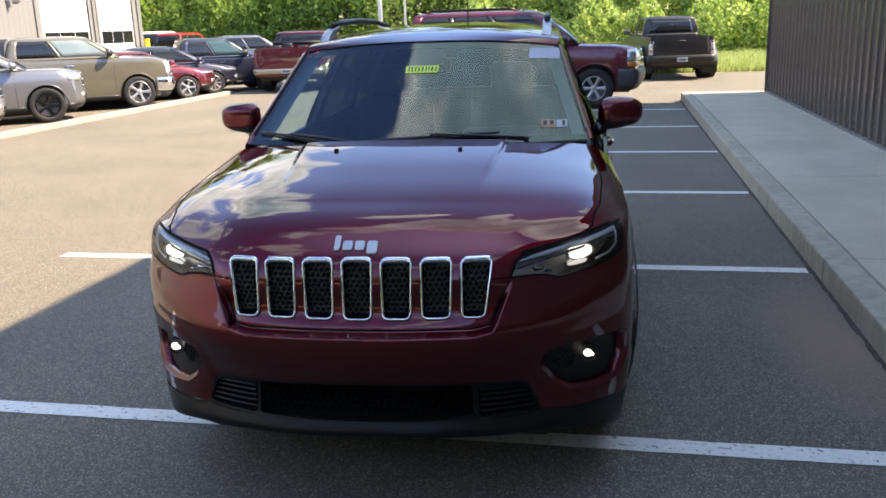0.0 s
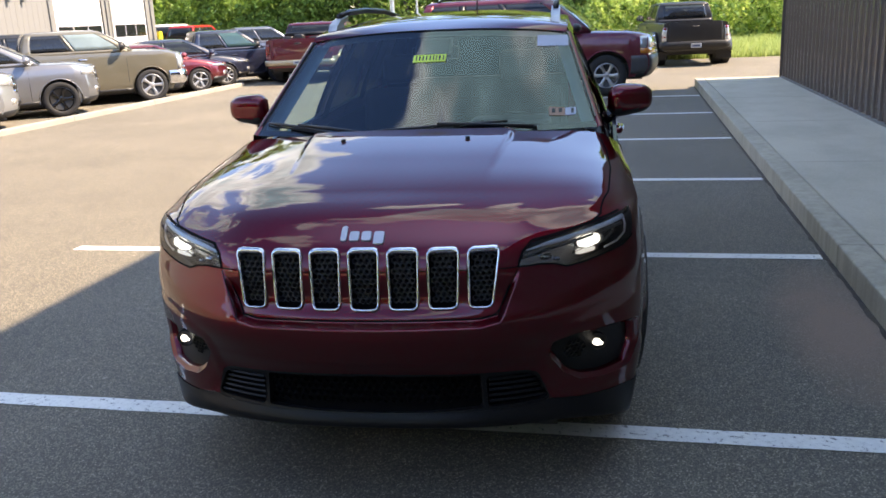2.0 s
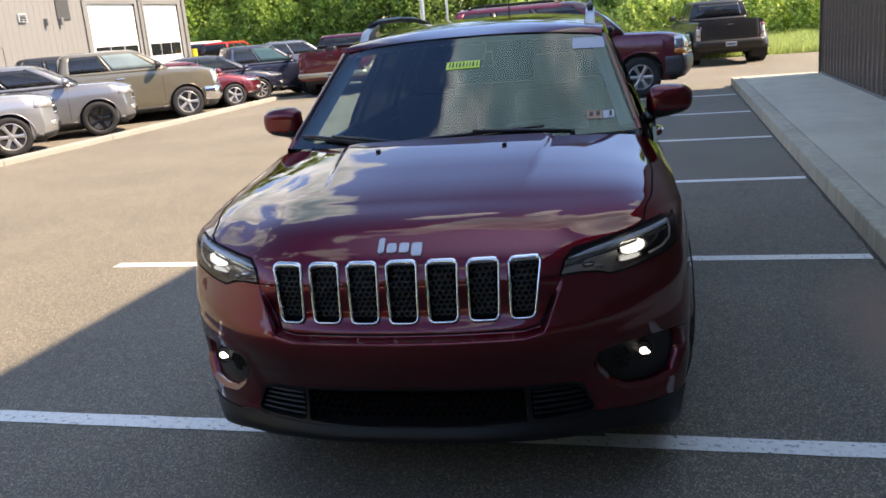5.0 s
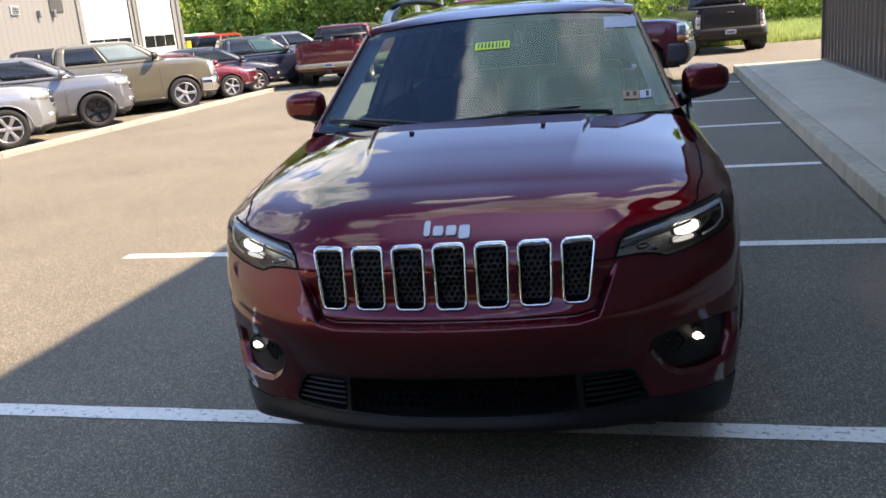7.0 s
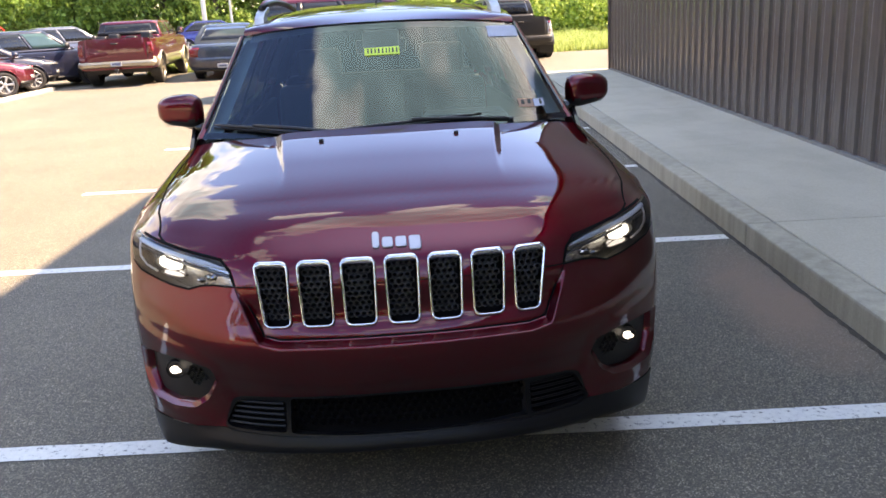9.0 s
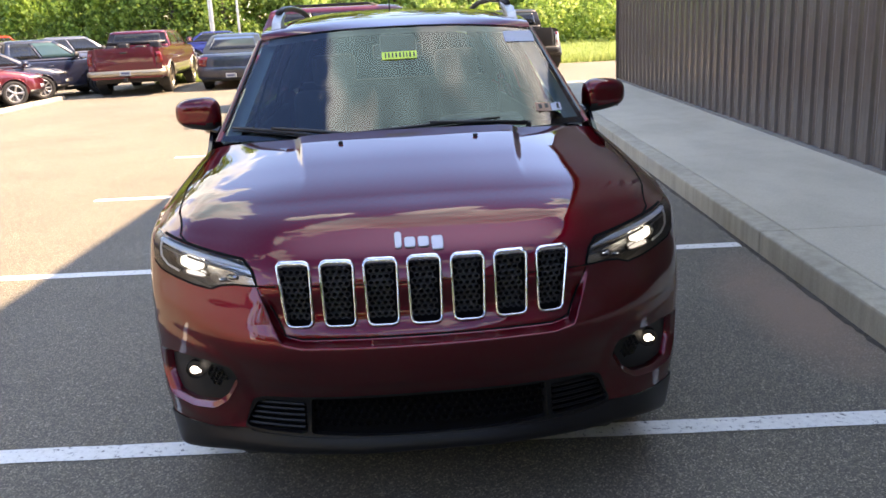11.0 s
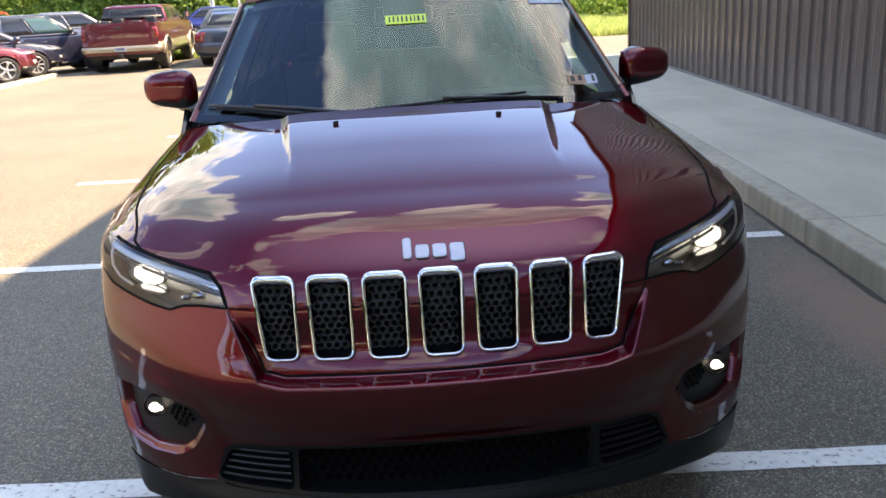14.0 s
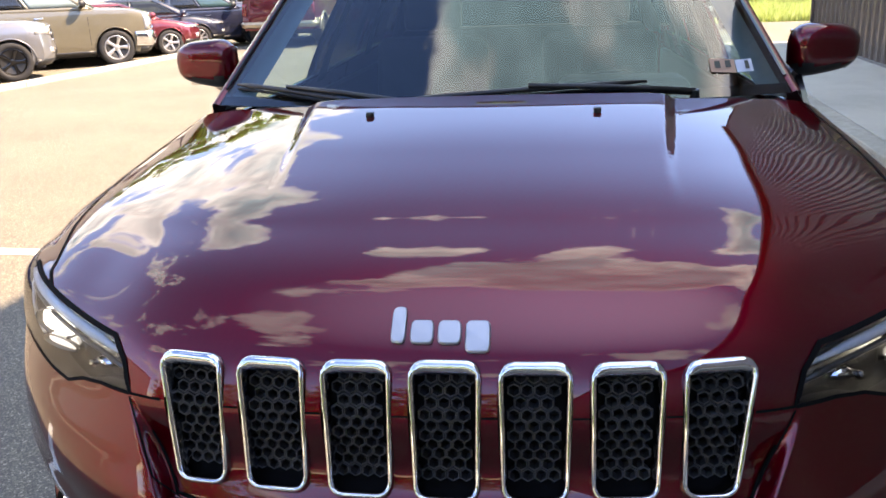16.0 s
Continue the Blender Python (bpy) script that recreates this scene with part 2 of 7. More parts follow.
def leaf_material(name, dark, mid, light):
    m, n, l, p = material(name)
    g = n.new("ShaderNodeNewGeometry")
    c = ramp(n, l, g.outputs["Random Per Island"], (0.0, dark), (0.5, mid), (1.0, light))
    l.new(c, p.inputs["Base Color"])
    p.inputs["Roughness"].default_value = 0.55
    tr = n.new("ShaderNodeBsdfTranslucent")
    l.new(c, tr.inputs[0])
    mx = n.new("ShaderNodeMixShader"); mx.inputs[0].default_value = 0.5
    l.new(p.outputs[0], mx.inputs[1]); l.new(tr.outputs[0], mx.inputs[2])
    l.new(mx.outputs[0], n["Material Output"].inputs[0])
    return m


ASPHALT = make_asphalt()
LINE = make_line_paint()
CONCRETE = make_concrete("kerb_concrete", (0.475, 0.432, 0.340))
KERB_FACE = make_concrete("stained_kerb", (0.42, 0.380, 0.295), True)
KERB_PALE = make_concrete("pale_concrete", (0.275, 0.262, 0.232))


def make_cladding():
    """Factory-painted bronze sheet with faint rain streaks and a satin shine."""
    m, n, l, p = material("brown_metal_cladding")
    st = noise_tex(n, l, coords(n, l, (14, 14, 0.25)), 1.5, 5, 0.6)
    fine = noise_tex(n, l, coords(n, l), 9, 4, 0.6)
    c = ramp(n, l, st, (0.3, (0.062, 0.047, 0.040)), (0.7, (0.165, 0.130, 0.110)))
    l.new(blend(n, l, 0.25, c, ramp(n, l, fine, (0.3, (0.09, 0.07, 0.06)), (0.7, (0.14, 0.11, 0.095)))), p.inputs["Base Color"])
    l.new(ramp(n, l, st, (0.3, (0.17, 0.17, 0.17)), (0.7, (0.30, 0.30, 0.30))), p.inputs["Roughness"])
    return m


CLAD = make_cladding()
BEIGE = plain("beige_metal_siding", (0.180, 0.177, 0.170), 0.55, 0, 0.05, 3)
TRIM_GREY = plain("grey_trim", (0.165, 0.163, 0.157), 0.5)
PANEL_GREY = plain("dark_grey_panel", (0.060, 0.061, 0.063), 0.45, 0, 0.1, 6)
WHITE_DOOR = plain("white_door_paint", (0.62, 0.62, 0.61), 0.5, 0, 0.04, 3)
DARK_GLASS = plain("dark_window_glass", (0.012, 0.014, 0.016), 0.04, 0, 0.1)
BLACK = plain("black_plastic", (0.009, 0.009, 0.010), 0.45, 0, 0.2, 60, 0.1)
GLOSS_BLACK = plain("gloss_black", (0.008, 0.008, 0.009), 0.12, 0, 0.1, coat=0.5)
RUBBER = plain("tyre_rubber", (0.013, 0.013, 0.014), 0.7, 0, 0.3, 40, 0.2)
CHROME = plain("chrome", (0.70, 0.71, 0.73), 0.07, 1.0, 0.02)
ALLOY = plain("alloy_rim", (0.46, 0.46, 0.465), 0.34, 0.75, 0.10)
BLACK_RIM = plain("black_rim", (0.004, 0.004, 0.0045), 0.16, 0, 0.1)
LENS_CLEAR = plain("lamp_lens", (0.62, 0.64, 0.66), 0.08, 0.6, 0.1, coat=1.0)
LENS_RED = plain("red_lamp_lens", (0.17, 0.006, 0.008), 0.1, 0, 0.1, coat=1.0)
LENS_AMBER = plain("amber_lamp_lens", (0.65, 0.20, 0.02), 0.1, 0, 0.1, coat=1.0)
PLATE = plain("number_plate", (0.36, 0.38, 0.40), 0.4)
BARS = plain("plate_bars", (0.08, 0.10, 0.16), 0.5)
YELLOW = plain("yellow_paint", (0.70, 0.55, 0.03), 0.5)
GRASS = leaf_material("grass_blades", (0.16, 0.22, 0.06), (0.36, 0.45, 0.14), (0.56, 0.61, 0.25))
GRIT = plain("dark_grit", (0.06, 0.048, 0.038), 0.95, 0, 0.5, 30, 0.5)
EARTH = plain("earth_and_turf", (0.12, 0.15, 0.045), 0.95, 0, 0.4, 8, 0.3)
# two leaf copies; the sunny one has sunlight put into its paler colour
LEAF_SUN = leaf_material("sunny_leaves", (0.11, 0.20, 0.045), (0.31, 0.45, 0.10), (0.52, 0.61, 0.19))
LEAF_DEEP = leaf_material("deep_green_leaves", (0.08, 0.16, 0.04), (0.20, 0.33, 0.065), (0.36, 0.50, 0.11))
BARK = plain("bark", (0.10, 0.075, 0.055), 0.9, 0, 0.35, 30, 0.5)
GALV = plain("galvanised_steel", (0.55, 0.56, 0.57), 0.4, 0.8, 0.1)


# ---- building helpers ----
def mesh_of(name, verts, faces, mat, smooth=False):
    me = bpy.data.meshes.new(name)
    me.from_pydata([tuple(v) for v in verts], [], [tuple(f) for f in faces])
    me.materials.append(mat)
    if smooth:
        me.shade_smooth()
    me.update()
    return me


def thing(name, label, category, m=None, group="", kind=""):
    """An Empty that holds the parts of one thing."""
    ob = tagged(new(name), label, category, group, kind)
    if m is not None:
        ob.matrix_world = m
    return ob


def hang(name, me, parent, label="", m=None):
    ob = new(name, me)
    ob.parent = parent
    if m is not None:
        ob.matrix_local = m
    return tagged(ob, label)


def part(name, bm, mat, parent, label="", smooth=False, angle=None):
    me = bpy.data.meshes.new(name)
    bmesh.ops.recalc_face_normals(bm, faces=bm.faces)
    bm.to_mesh(me)
    bm.free()
    me.materials.append(mat)
    if smooth or angle:
        me.shade_smooth()
    if angle:
        me.set_sharp_from_angle(angle=radians(angle))
    if parent is None:
        return tagged(new(name, me), label)
    return hang(name, me, parent, label)


def box(x0, x1, y0, y1, z0, z1, bevel=0.0, seg=2, bm=None):
    b = bmesh.new()
    r = bmesh.ops.create_cube(b, size=1)
    for v in r["verts"]:
        v.co = Vector(((x0 + x1) / 2 + v.co.x * (x1 - x0), (y0 + y1) / 2 + v.co.y * (y1 - y0), (z0 + z1) / 2 + v.co.z * (z1 - z0)))
    if bevel:
        bmesh.ops.bevel(b, geom=b.edges[:], offset=bevel, segments=seg, affect="EDGES", profile=0.6)
    return join(bm, b)


def join(bm, b):
    if bm is None:
        return b
    me = bpy.data.meshes.new("tmp")
    b.to_mesh(me)
    b.free()
    bm.from_mesh(me)
    bpy.data.meshes.remove(me)
    return bm


def cyl(p, q, r0, r1=None, seg=12, bm=None, caps=True):
    """A round bar from p to q."""
    p, q = Vector(p), Vector(q)
    b = bmesh.new()
    d = q - p
    m = Matrix.Translation((p + q) / 2) @ d.to_track_quat("Z", "Y").to_matrix().to_4x4()
    bmesh.ops.create_cone(b, cap_ends=caps, segments=seg, radius1=r0, radius2=r0 if r1 is None else r1, depth=d.length, matrix=m)
    return join(bm, b)


def prism(outline, a, b, axis="y", bevel=0.0, seg=2, bm=None):
    """A flat outline, extruded from a to b along an axis: y: points are (x, z); x: (y, z); z: (x, y)."""
    put = {"y": lambda p, t: (p[0], t, p[1]), "x": lambda p, t: (t, p[0], p[1]), "z": lambda p, t: (p[0], p[1], t)}[axis]
    m = bmesh.new()
    lo = [m.verts.new(put(p, a)) for p in outline]
    hi = [m.verts.new(put(p, b)) for p in outline]
    m.faces.new(lo)
    m.faces.new(hi[::-1])
    k = len(outline)
    for i in range(k):
        m.faces.new((lo[i], hi[i], hi[(i + 1) % k], lo[(i + 1) % k]))
    bmesh.ops.recalc_face_normals(m, faces=m.faces)
    if bevel:
        bmesh.ops.bevel(m, geom=m.edges[:], offset=bevel, segments=seg, affect="EDGES", profile=0.6)
    return join(bm, m)


def tube(points, r, seg=8, close=False, bm=None):
    """A round bar along a line of points."""
    m = bmesh.new()
    pts = [Vector(p) for p in points]
    rings = []
    for i, p in enumerate(pts):
        d = (pts[min(i + 1, len(pts) - 1)] - pts[max(i - 1, 0)]) if not close else (pts[(i + 1) % len(pts)] - pts[i - 1])
        q = d.to_track_quat("Z", "Y")
        rr = r[i] if isinstance(r, (list, tuple)) else r
        rings.append([m.verts.new(p + q @ Vector((rr * math.cos(2 * math.pi * k / seg), rr * math.sin(2 * math.pi * k / seg), 0))) for k in range(seg)])
    n = len(rings)
    for i in range(n if close else n - 1):
        a, b = rings[i], rings[(i + 1) % n]
        for k in range(seg):
            m.faces.new((a[k], a[(k + 1) % seg], b[(k + 1) % seg], b[k]))
    if not close:
        m.faces.new(rings[0][::-1])
        m.faces.new(rings[-1])
    return join(bm, m)


def lathe(profile, seg=32, axis="y", bm=None):
    """A closed ring of (radius, offset) points turned round an axis."""
    m = bmesh.new()
    rings = []
    for k in range(seg):
        a = 2 * math.pi * k / seg
        c, s = math.cos(a), math.sin(a)
        rings.append([m.verts.new((r * c, o, r * s) if axis == "y" else (o, r * c, r * s)) for r, o in profile])
    for k in range(seg):
        a, b = rings[k], rings[(k + 1) % seg]
        for i in range(len(profile)):
            j = (i + 1) % len(profile)
            m.faces.new((a[i], a[j], b[j], b[i]))
    return join(bm, m)


def spline(xs, ys, t):
    """A smooth curve through the points (xs, ys), at t."""
    xs, ys, t = np.asarray(xs, float), np.asarray(ys, float), np.asarray(t, float)
    h = np.diff(xs)
    d = np.diff(ys, axis=0) / (h[:, None] if ys.ndim > 1 else h)
    m = np.empty_like(ys)
    w = (h[1:] / (h[:-1] + h[1:]))
    w = w[:, None] if ys.ndim > 1 else w
    m[1:-1] = d[:-1] * w + d[1:] * (1 - w)
    m[0], m[-1] = 1.5 * d[0] - 0.5 * m[1], 1.5 * d[-1] - 0.5 * m[-2]
    i = np.clip(np.searchsorted(xs, t) - 1, 0, len(xs) - 2)
    u = (t - xs[i]) / h[i]
    hh = h[i]
    if ys.ndim > 1:
        u, hh = u[:, None], hh[:, None]
    return ((2 * u**3 - 3 * u**2 + 1) * ys[i] + (u**3 - 2 * u**2 + u) * hh * m[i] + (3 * u**2 - 2 * u**3) * ys[i + 1] + (u**3 - u**2) * hh * m[i + 1])


# ---- ground, kerbs, buildings ----
WALL_X, KERB_X, KERB_END, WALL_END, WALL_H = 3.06, 1.435, 18.83, 18.62, 7.06

ground = tagged(part("ground", box(-400, 400, -300, 500, -0.5, -0.03), EARTH, None), "flat turf and bare earth beyond the car park", "ground", kind="structure")


def build_lot():
    bm = bmesh.new()
    for x0, x1, y0, y1 in ((-60, KERB_X, -40, 62), (KERB_X, 30, KERB_END, 28.3), (WALL_X + 0.2, 30, -40, -35)):
        box(x0, x1, y0, y1, -0.028, 0.0, bm=bm)
    return tagged(part("car_park", bm, ASPHALT, None), "worn grey asphalt of a car park, half in shade", "asphalt", kind="structure")


build_lot()
LINE_Y = [3.295, 5.944, 8.69, 11.44, 14.19, 16.94]
for k, y in enumerate(LINE_Y):
    bm = bmesh.new()
    n = 40
    lo = [bm.verts.new((-4.17 + (1.40 + 4.17) * i / n, y - 0.058 + random.uniform(-0.003, 0.003), 0.004)) for i in range(n + 1)]
    hi = [bm.verts.new((-4.17 + (1.40 + 4.17) * i / n, y + 0.058 + random.uniform(-0.003, 0.003), 0.004)) for i in range(n + 1)]
    for i in range(n):
        bm.faces.new((lo[i], lo[i + 1], hi[i + 1], hi[i]))
    tagged(part("parking_line", bm, LINE, None), "chipped white painted line on the asphalt", "parking line", "parking lines", "structure")


def build_pavement():
    p = tagged(new("pavement"), "raised concrete pavement along the metal wall", "pavement", kind="structure")
    y = -33.72
    slab_w = 3.03
    while y < KERB_END - 0.05:
        y1 = min(y + slab_w, KERB_END)
        part("slab", box(KERB_X + 0.192, WALL_X + 0.02, y + 0.004, y1 - 0.004, -0.02, 0.165, 0.006, 1), CONCRETE, p)
        part("kerb_stone", box(KERB_X, KERB_X + 0.182, y + 0.003, y1 - 0.003, -0.02, 0.165, 0.016, 2), KERB_FACE, p)
        y = y1
    # grit gathered along the foot of the kerb
    vs = []
    n = 400
    for i in range(n + 1):
        yy = -6 + 24.8 * i / n
        vs += [(KERB_X + 0.002, yy, 0.012), (KERB_X - 0.014 - 0.018 * random.random(), yy, 0.0025)]
    hang("grit_line", mesh_of("grit_line", vs, [(2 * i, 2 * i + 1, 2 * i + 3, 2 * i + 2) for i in range(n)], GRIT), p)
    return p


build_pavement()


def build_metal_building():
    b = tagged(new("wall_metal_building"), "tall wall clad in ribbed dark brown metal sheet", "wall", kind="structure")
    # unseen length behind the camera, down to y = -34, added to darken that side
    part("core", box(WALL_X + 0.07, WALL_X + 14, -34, WALL_END - 0.05, 0.0, WALL_H - 0.02), CLAD, b)
    pitch = 0.305
    # one sheet: a flat pan with a folded rib at its edge
    prof = [(0.0, 0.0), (0.018, -0.032), (0.044, -0.032), (0.062, 0.0), (0.138, 0.0), (0.144, -0.003), (0.156, -0.003), (0.162, 0.0), (0.218, 0.0), (0.224, -0.003), (0.236, -0.003), (0.242, 0.0), (pitch, 0.0)]
    vs, fs = [], []
    for z in (0.175, WALL_H):
        vs += [(d, y, z) for y, d in prof]
    k = len(prof)
    for i in range(k - 1):
        fs.append((i, i + 1, k + i + 1, k + i))
    me = mesh_of("sheet", vs, fs, CLAD)
    y = WALL_END - pitch
    while y > -34:
        ob = hang("sheet", me, b)
        ob.location = (WALL_X + 0.04, y, 0)
        y -= pitch
    me2 = mesh_of("sheet", [(-c[1] + 0, c[0], c[2]) for c in vs], fs, CLAD)
    x = WALL_X + 0.06
    while x < WALL_X + 13.7:
        ob = hang("sheet", me2, b)
        ob.location = (x + pitch, WALL_END - 0.03, 0)
        ob.rotation_euler = (0, 0, math.pi / 2)
        x += pitch
    part("base_flashing", box(WALL_X + 0.0, WALL_X + 0.06, -34, WALL_END - 0.01, 0.165, 0.195), TRIM_GREY, b)
    part("corner_flashing", box(WALL_X - 0.012, WALL_X + 0.09, WALL_END - 0.075, WALL_END + 0.012, 0.165, WALL_H), CLAD, b)
    part("eave", box(WALL_X - 0.10, WALL_X + 14.1, -34.1, WALL_END + 0.10, WALL_H, WALL_H + 0.16, 0.02, 1), CLAD, b)
    return b


build_metal_building()


def build_left_kerb():
    k = tagged(new("kerb_island"), "pale concrete kerb in front of the row of parked cars", "kerb", kind="structure")
    y = -6.0
    while y < 22.6:
        part("kerb_stone", box(-10.56, -10.40, y + 0.004, min(y + 3.0, 22.8) - 0.004, -0.02, 0.10, 0.02, 2), KERB_PALE, k)
        y += 3.0


build_left_kerb()
# ---- workshop with roll-up doors ----
FACE_X, SHOP_END, SHOP_H = -21.7, 38.6, 7.5


def build_workshop():
    b = tagged(new("wall_workshop"), "beige ribbed metal workshop with white roll-up doors", "workshop", kind="structure")
    bays = [(31.18, 34.4), (35.08, 37.86)]
    top = 3.62
    body = bmesh.new()
    edges = [-10.0, bays[0][0], bays[0][1], bays[1][0], bays[1][1], SHOP_END]
    for i in range(0, 6, 2):
        box(FACE_X - 0.4, FACE_X, edges[i], edges[i + 1], -0.02, SHOP_H, bm=body)
    for y0, y1 in bays:
        box(FACE_X - 0.4, FACE_X, y0, y1, top, SHOP_H, bm=body)
    box(FACE_X - 20, FACE_X - 0.4, SHOP_END - 0.3, SHOP_END, -0.02, SHOP_H, bm=body)
    box(FACE_X - 20, FACE_X + 0.15, -10, SHOP_END + 0.15, SHOP_H, SHOP_H + 0.15, bm=body)
    part("wall_core", body, BEIGE, b)
    rib = box(-0.012, 0.005, -0.03, 0.03, 0.0, SHOP_H)
    me = bpy.data.meshes.new("siding_rib")
    rib.to_mesh(me); rib.free(); me.materials.append(BEIGE)
    y = 8.0
    while y < 31.2:
        ob = hang("siding_rib", me, b); ob.location = (FACE_X, y, 0)
        y += 0.305
    for y in (21.05, 30.93, 34.74, 38.3):
        part("downpipe" if y < 22 else "trim_post", box(FACE_X, FACE_X + 0.07, y - 0.09 if y > 22 else y - 0.05, y + 0.09 if y > 22 else y + 0.05, 0, SHOP_H), TRIM_GREY, b)
    for y0, y1 in bays:
        door = part("roll_up_door", box(FACE_X - 0.10, FACE_X - 0.05, y0, y1, 0, top), WHITE_DOOR, b, "white sectional roll-up door")
        for z in (0.6, 1.2, 1.95, 2.5, 3.05):
            part("door_panel", box(FACE_X - 0.051, FACE_X - 0.035, y0 + 0.03, y1 - 0.03, z - 0.52, z - 0.02, 0.006, 1), WHITE_DOOR, door)
        w = (y1 - y0 - 0.38) / 3
        for i in range(3):
            part("door_window", box(FACE_X - 0.040, FACE_X - 0.025, y0 + 0.2 + i * (w + 0.033), y0 + 0.2 + i * (w + 0.033) + w, 1.42, 1.93, 0.01, 1), DARK_GLASS, door)
        part("door_frame", box(FACE_X - 0.1, FACE_X + 0.03, y0 - 0.12, y0, 0, top + 0.12), BEIGE, b)
        part("door_frame", box(FACE_X - 0.1, FACE_X + 0.03, y1, y1 + 0.12, 0, top + 0.12), BEIGE, b)
        part("door_frame", box(FACE_X - 0.1, FACE_X + 0.03, y0, y1, top, top + 0.12), TRIM_GREY, b)
    d = part("side_door", box(FACE_X + 0.0, FACE_X + 0.04, 25.35, 26.15, 0.0, 2.14), BEIGE, b, "pale beige steel side door")
    part("door_frame", box(FACE_X, FACE_X + 0.06, 25.25, 25.34, 0, 2.23), TRIM_GREY, d)
    part("door_frame", box(FACE_X, FACE_X + 0.06, 26.16, 26.25, 0, 2.23), TRIM_GREY, d)
    part("door_frame", box(FACE_X, FACE_X + 0.06, 25.34, 26.16, 2.15, 2.23), TRIM_GREY, d)
    for y in (25.3, 27.4):
        v = part("wall_vent", box(FACE_X + 0.02, FACE_X + 0.08, y - 0.20, y + 0.20, 2.98, 3.26), WHITE_DOOR, b, "white louvred wall vent")
        for z in (3.03, 3.09, 3.15, 3.21):
            part("vent_slat", box(FACE_X + 0.08, FACE_X + 0.1, y - 0.17, y + 0.17, z - 0.016, z + 0.016), BLACK, v)
    for y in (28.6, 29.4):
        part("wall_hook", box(FACE_X, FACE_X + 0.18, y - 0.06, y + 0.06, 2.85, 3.1, 0.02, 1), TRIM_GREY, b)
    part("wall_panel", box(FACE_X + 0.01, FACE_X + 0.05, 29.30, 30.05, 3.02, 4.62, 0.01, 1), PANEL_GREY, b, "dark grey flat panel under the air unit")
    ac = part("wall_unit", box(FACE_X + 0.06, FACE_X + 0.72, 29.15, 30.35, 4.70, 5.35, 0.03, 1), PANEL_GREY, b, "grey air unit on wall brackets")
    for y in (29.25, 30.18):
        part("bracket", box(FACE_X + 0.02, FACE_X + 0.76, y, y + 0.07, 4.62, 4.70), BLACK, ac)
    for i in range(7):
        part("unit_slat", box(FACE_X + 0.72, FACE_X + 0.735, 29.22, 30.28, 4.77 + i * 0.08, 4.80 + i * 0.08), BLACK, ac)
    for y in (25.85, 34.9):
        part("wall_lamp", box(FACE_X + 0.02, FACE_X + 0.22, y - 0.12, y + 0.12, (2.42 if y < 30 else 3.95), (2.58 if y < 30 else 4.3), 0.03, 2), TRIM_GREY, b)
    b.location = (0, -0.42, -0.04)
    return b


build_workshop()
bollard = thing("bollard", "yellow painted steel bollard beside the workshop", "bollard", pose(FACE_X + 0.40, 37.75, 0))
part("post", cyl((0, 0, 0), (0, 0, 1.52), 0.12, seg=16), YELLOW, bollard, smooth=False, angle=40)


# ---- trees, bushes, grass ----
def leaf_cloud(count, centre_fn, size, seed, tall=1.0):
    """Many small bent leaves, as one mesh."""
    rng = np.random.default_rng(seed)
    c = centre_fn(rng, count)
    k = len(c)
    a = rng.normal(size=(k, 3)); a /= np.linalg.norm(a, axis=1)[:, None]
    b = np.cross(a, rng.normal(size=(k, 3))); b /= np.linalg.norm(b, axis=1)[:, None]
    s = size * rng.uniform(0.5, 1.3, k)[:, None]
    nrm = np.cross(a, b)
    v = np.empty((k, 4, 3))
    v[:, 0] = c - a * s
    v[:, 1] = c + b * s * 0.55 + nrm * s * 0.15
    v[:, 2] = c + a * s * tall
    v[:, 3] = c - b * s * 0.55 + nrm * s * 0.15
    idx = np.arange(k * 4).reshape(k, 4)
    return v.reshape(-1, 3), idx


def cloud_mesh(name, v, idx, mat):
    me = bpy.data.meshes.new(name)
    me.vertices.add(len(v)); me.vertices.foreach_set("co", v.astype(np.float32).ravel())
    me.loops.add(idx.size); me.loops.foreach_set("vertex_index", idx.astype(np.int32).ravel())
    me.polygons.add(len(idx))
    me.polygons.foreach_set("loop_start", np.arange(0, idx.size, idx.shape[1], dtype=np.int32))
    me.materials.append(mat)
    me.update(calc_edges=True)
    return me


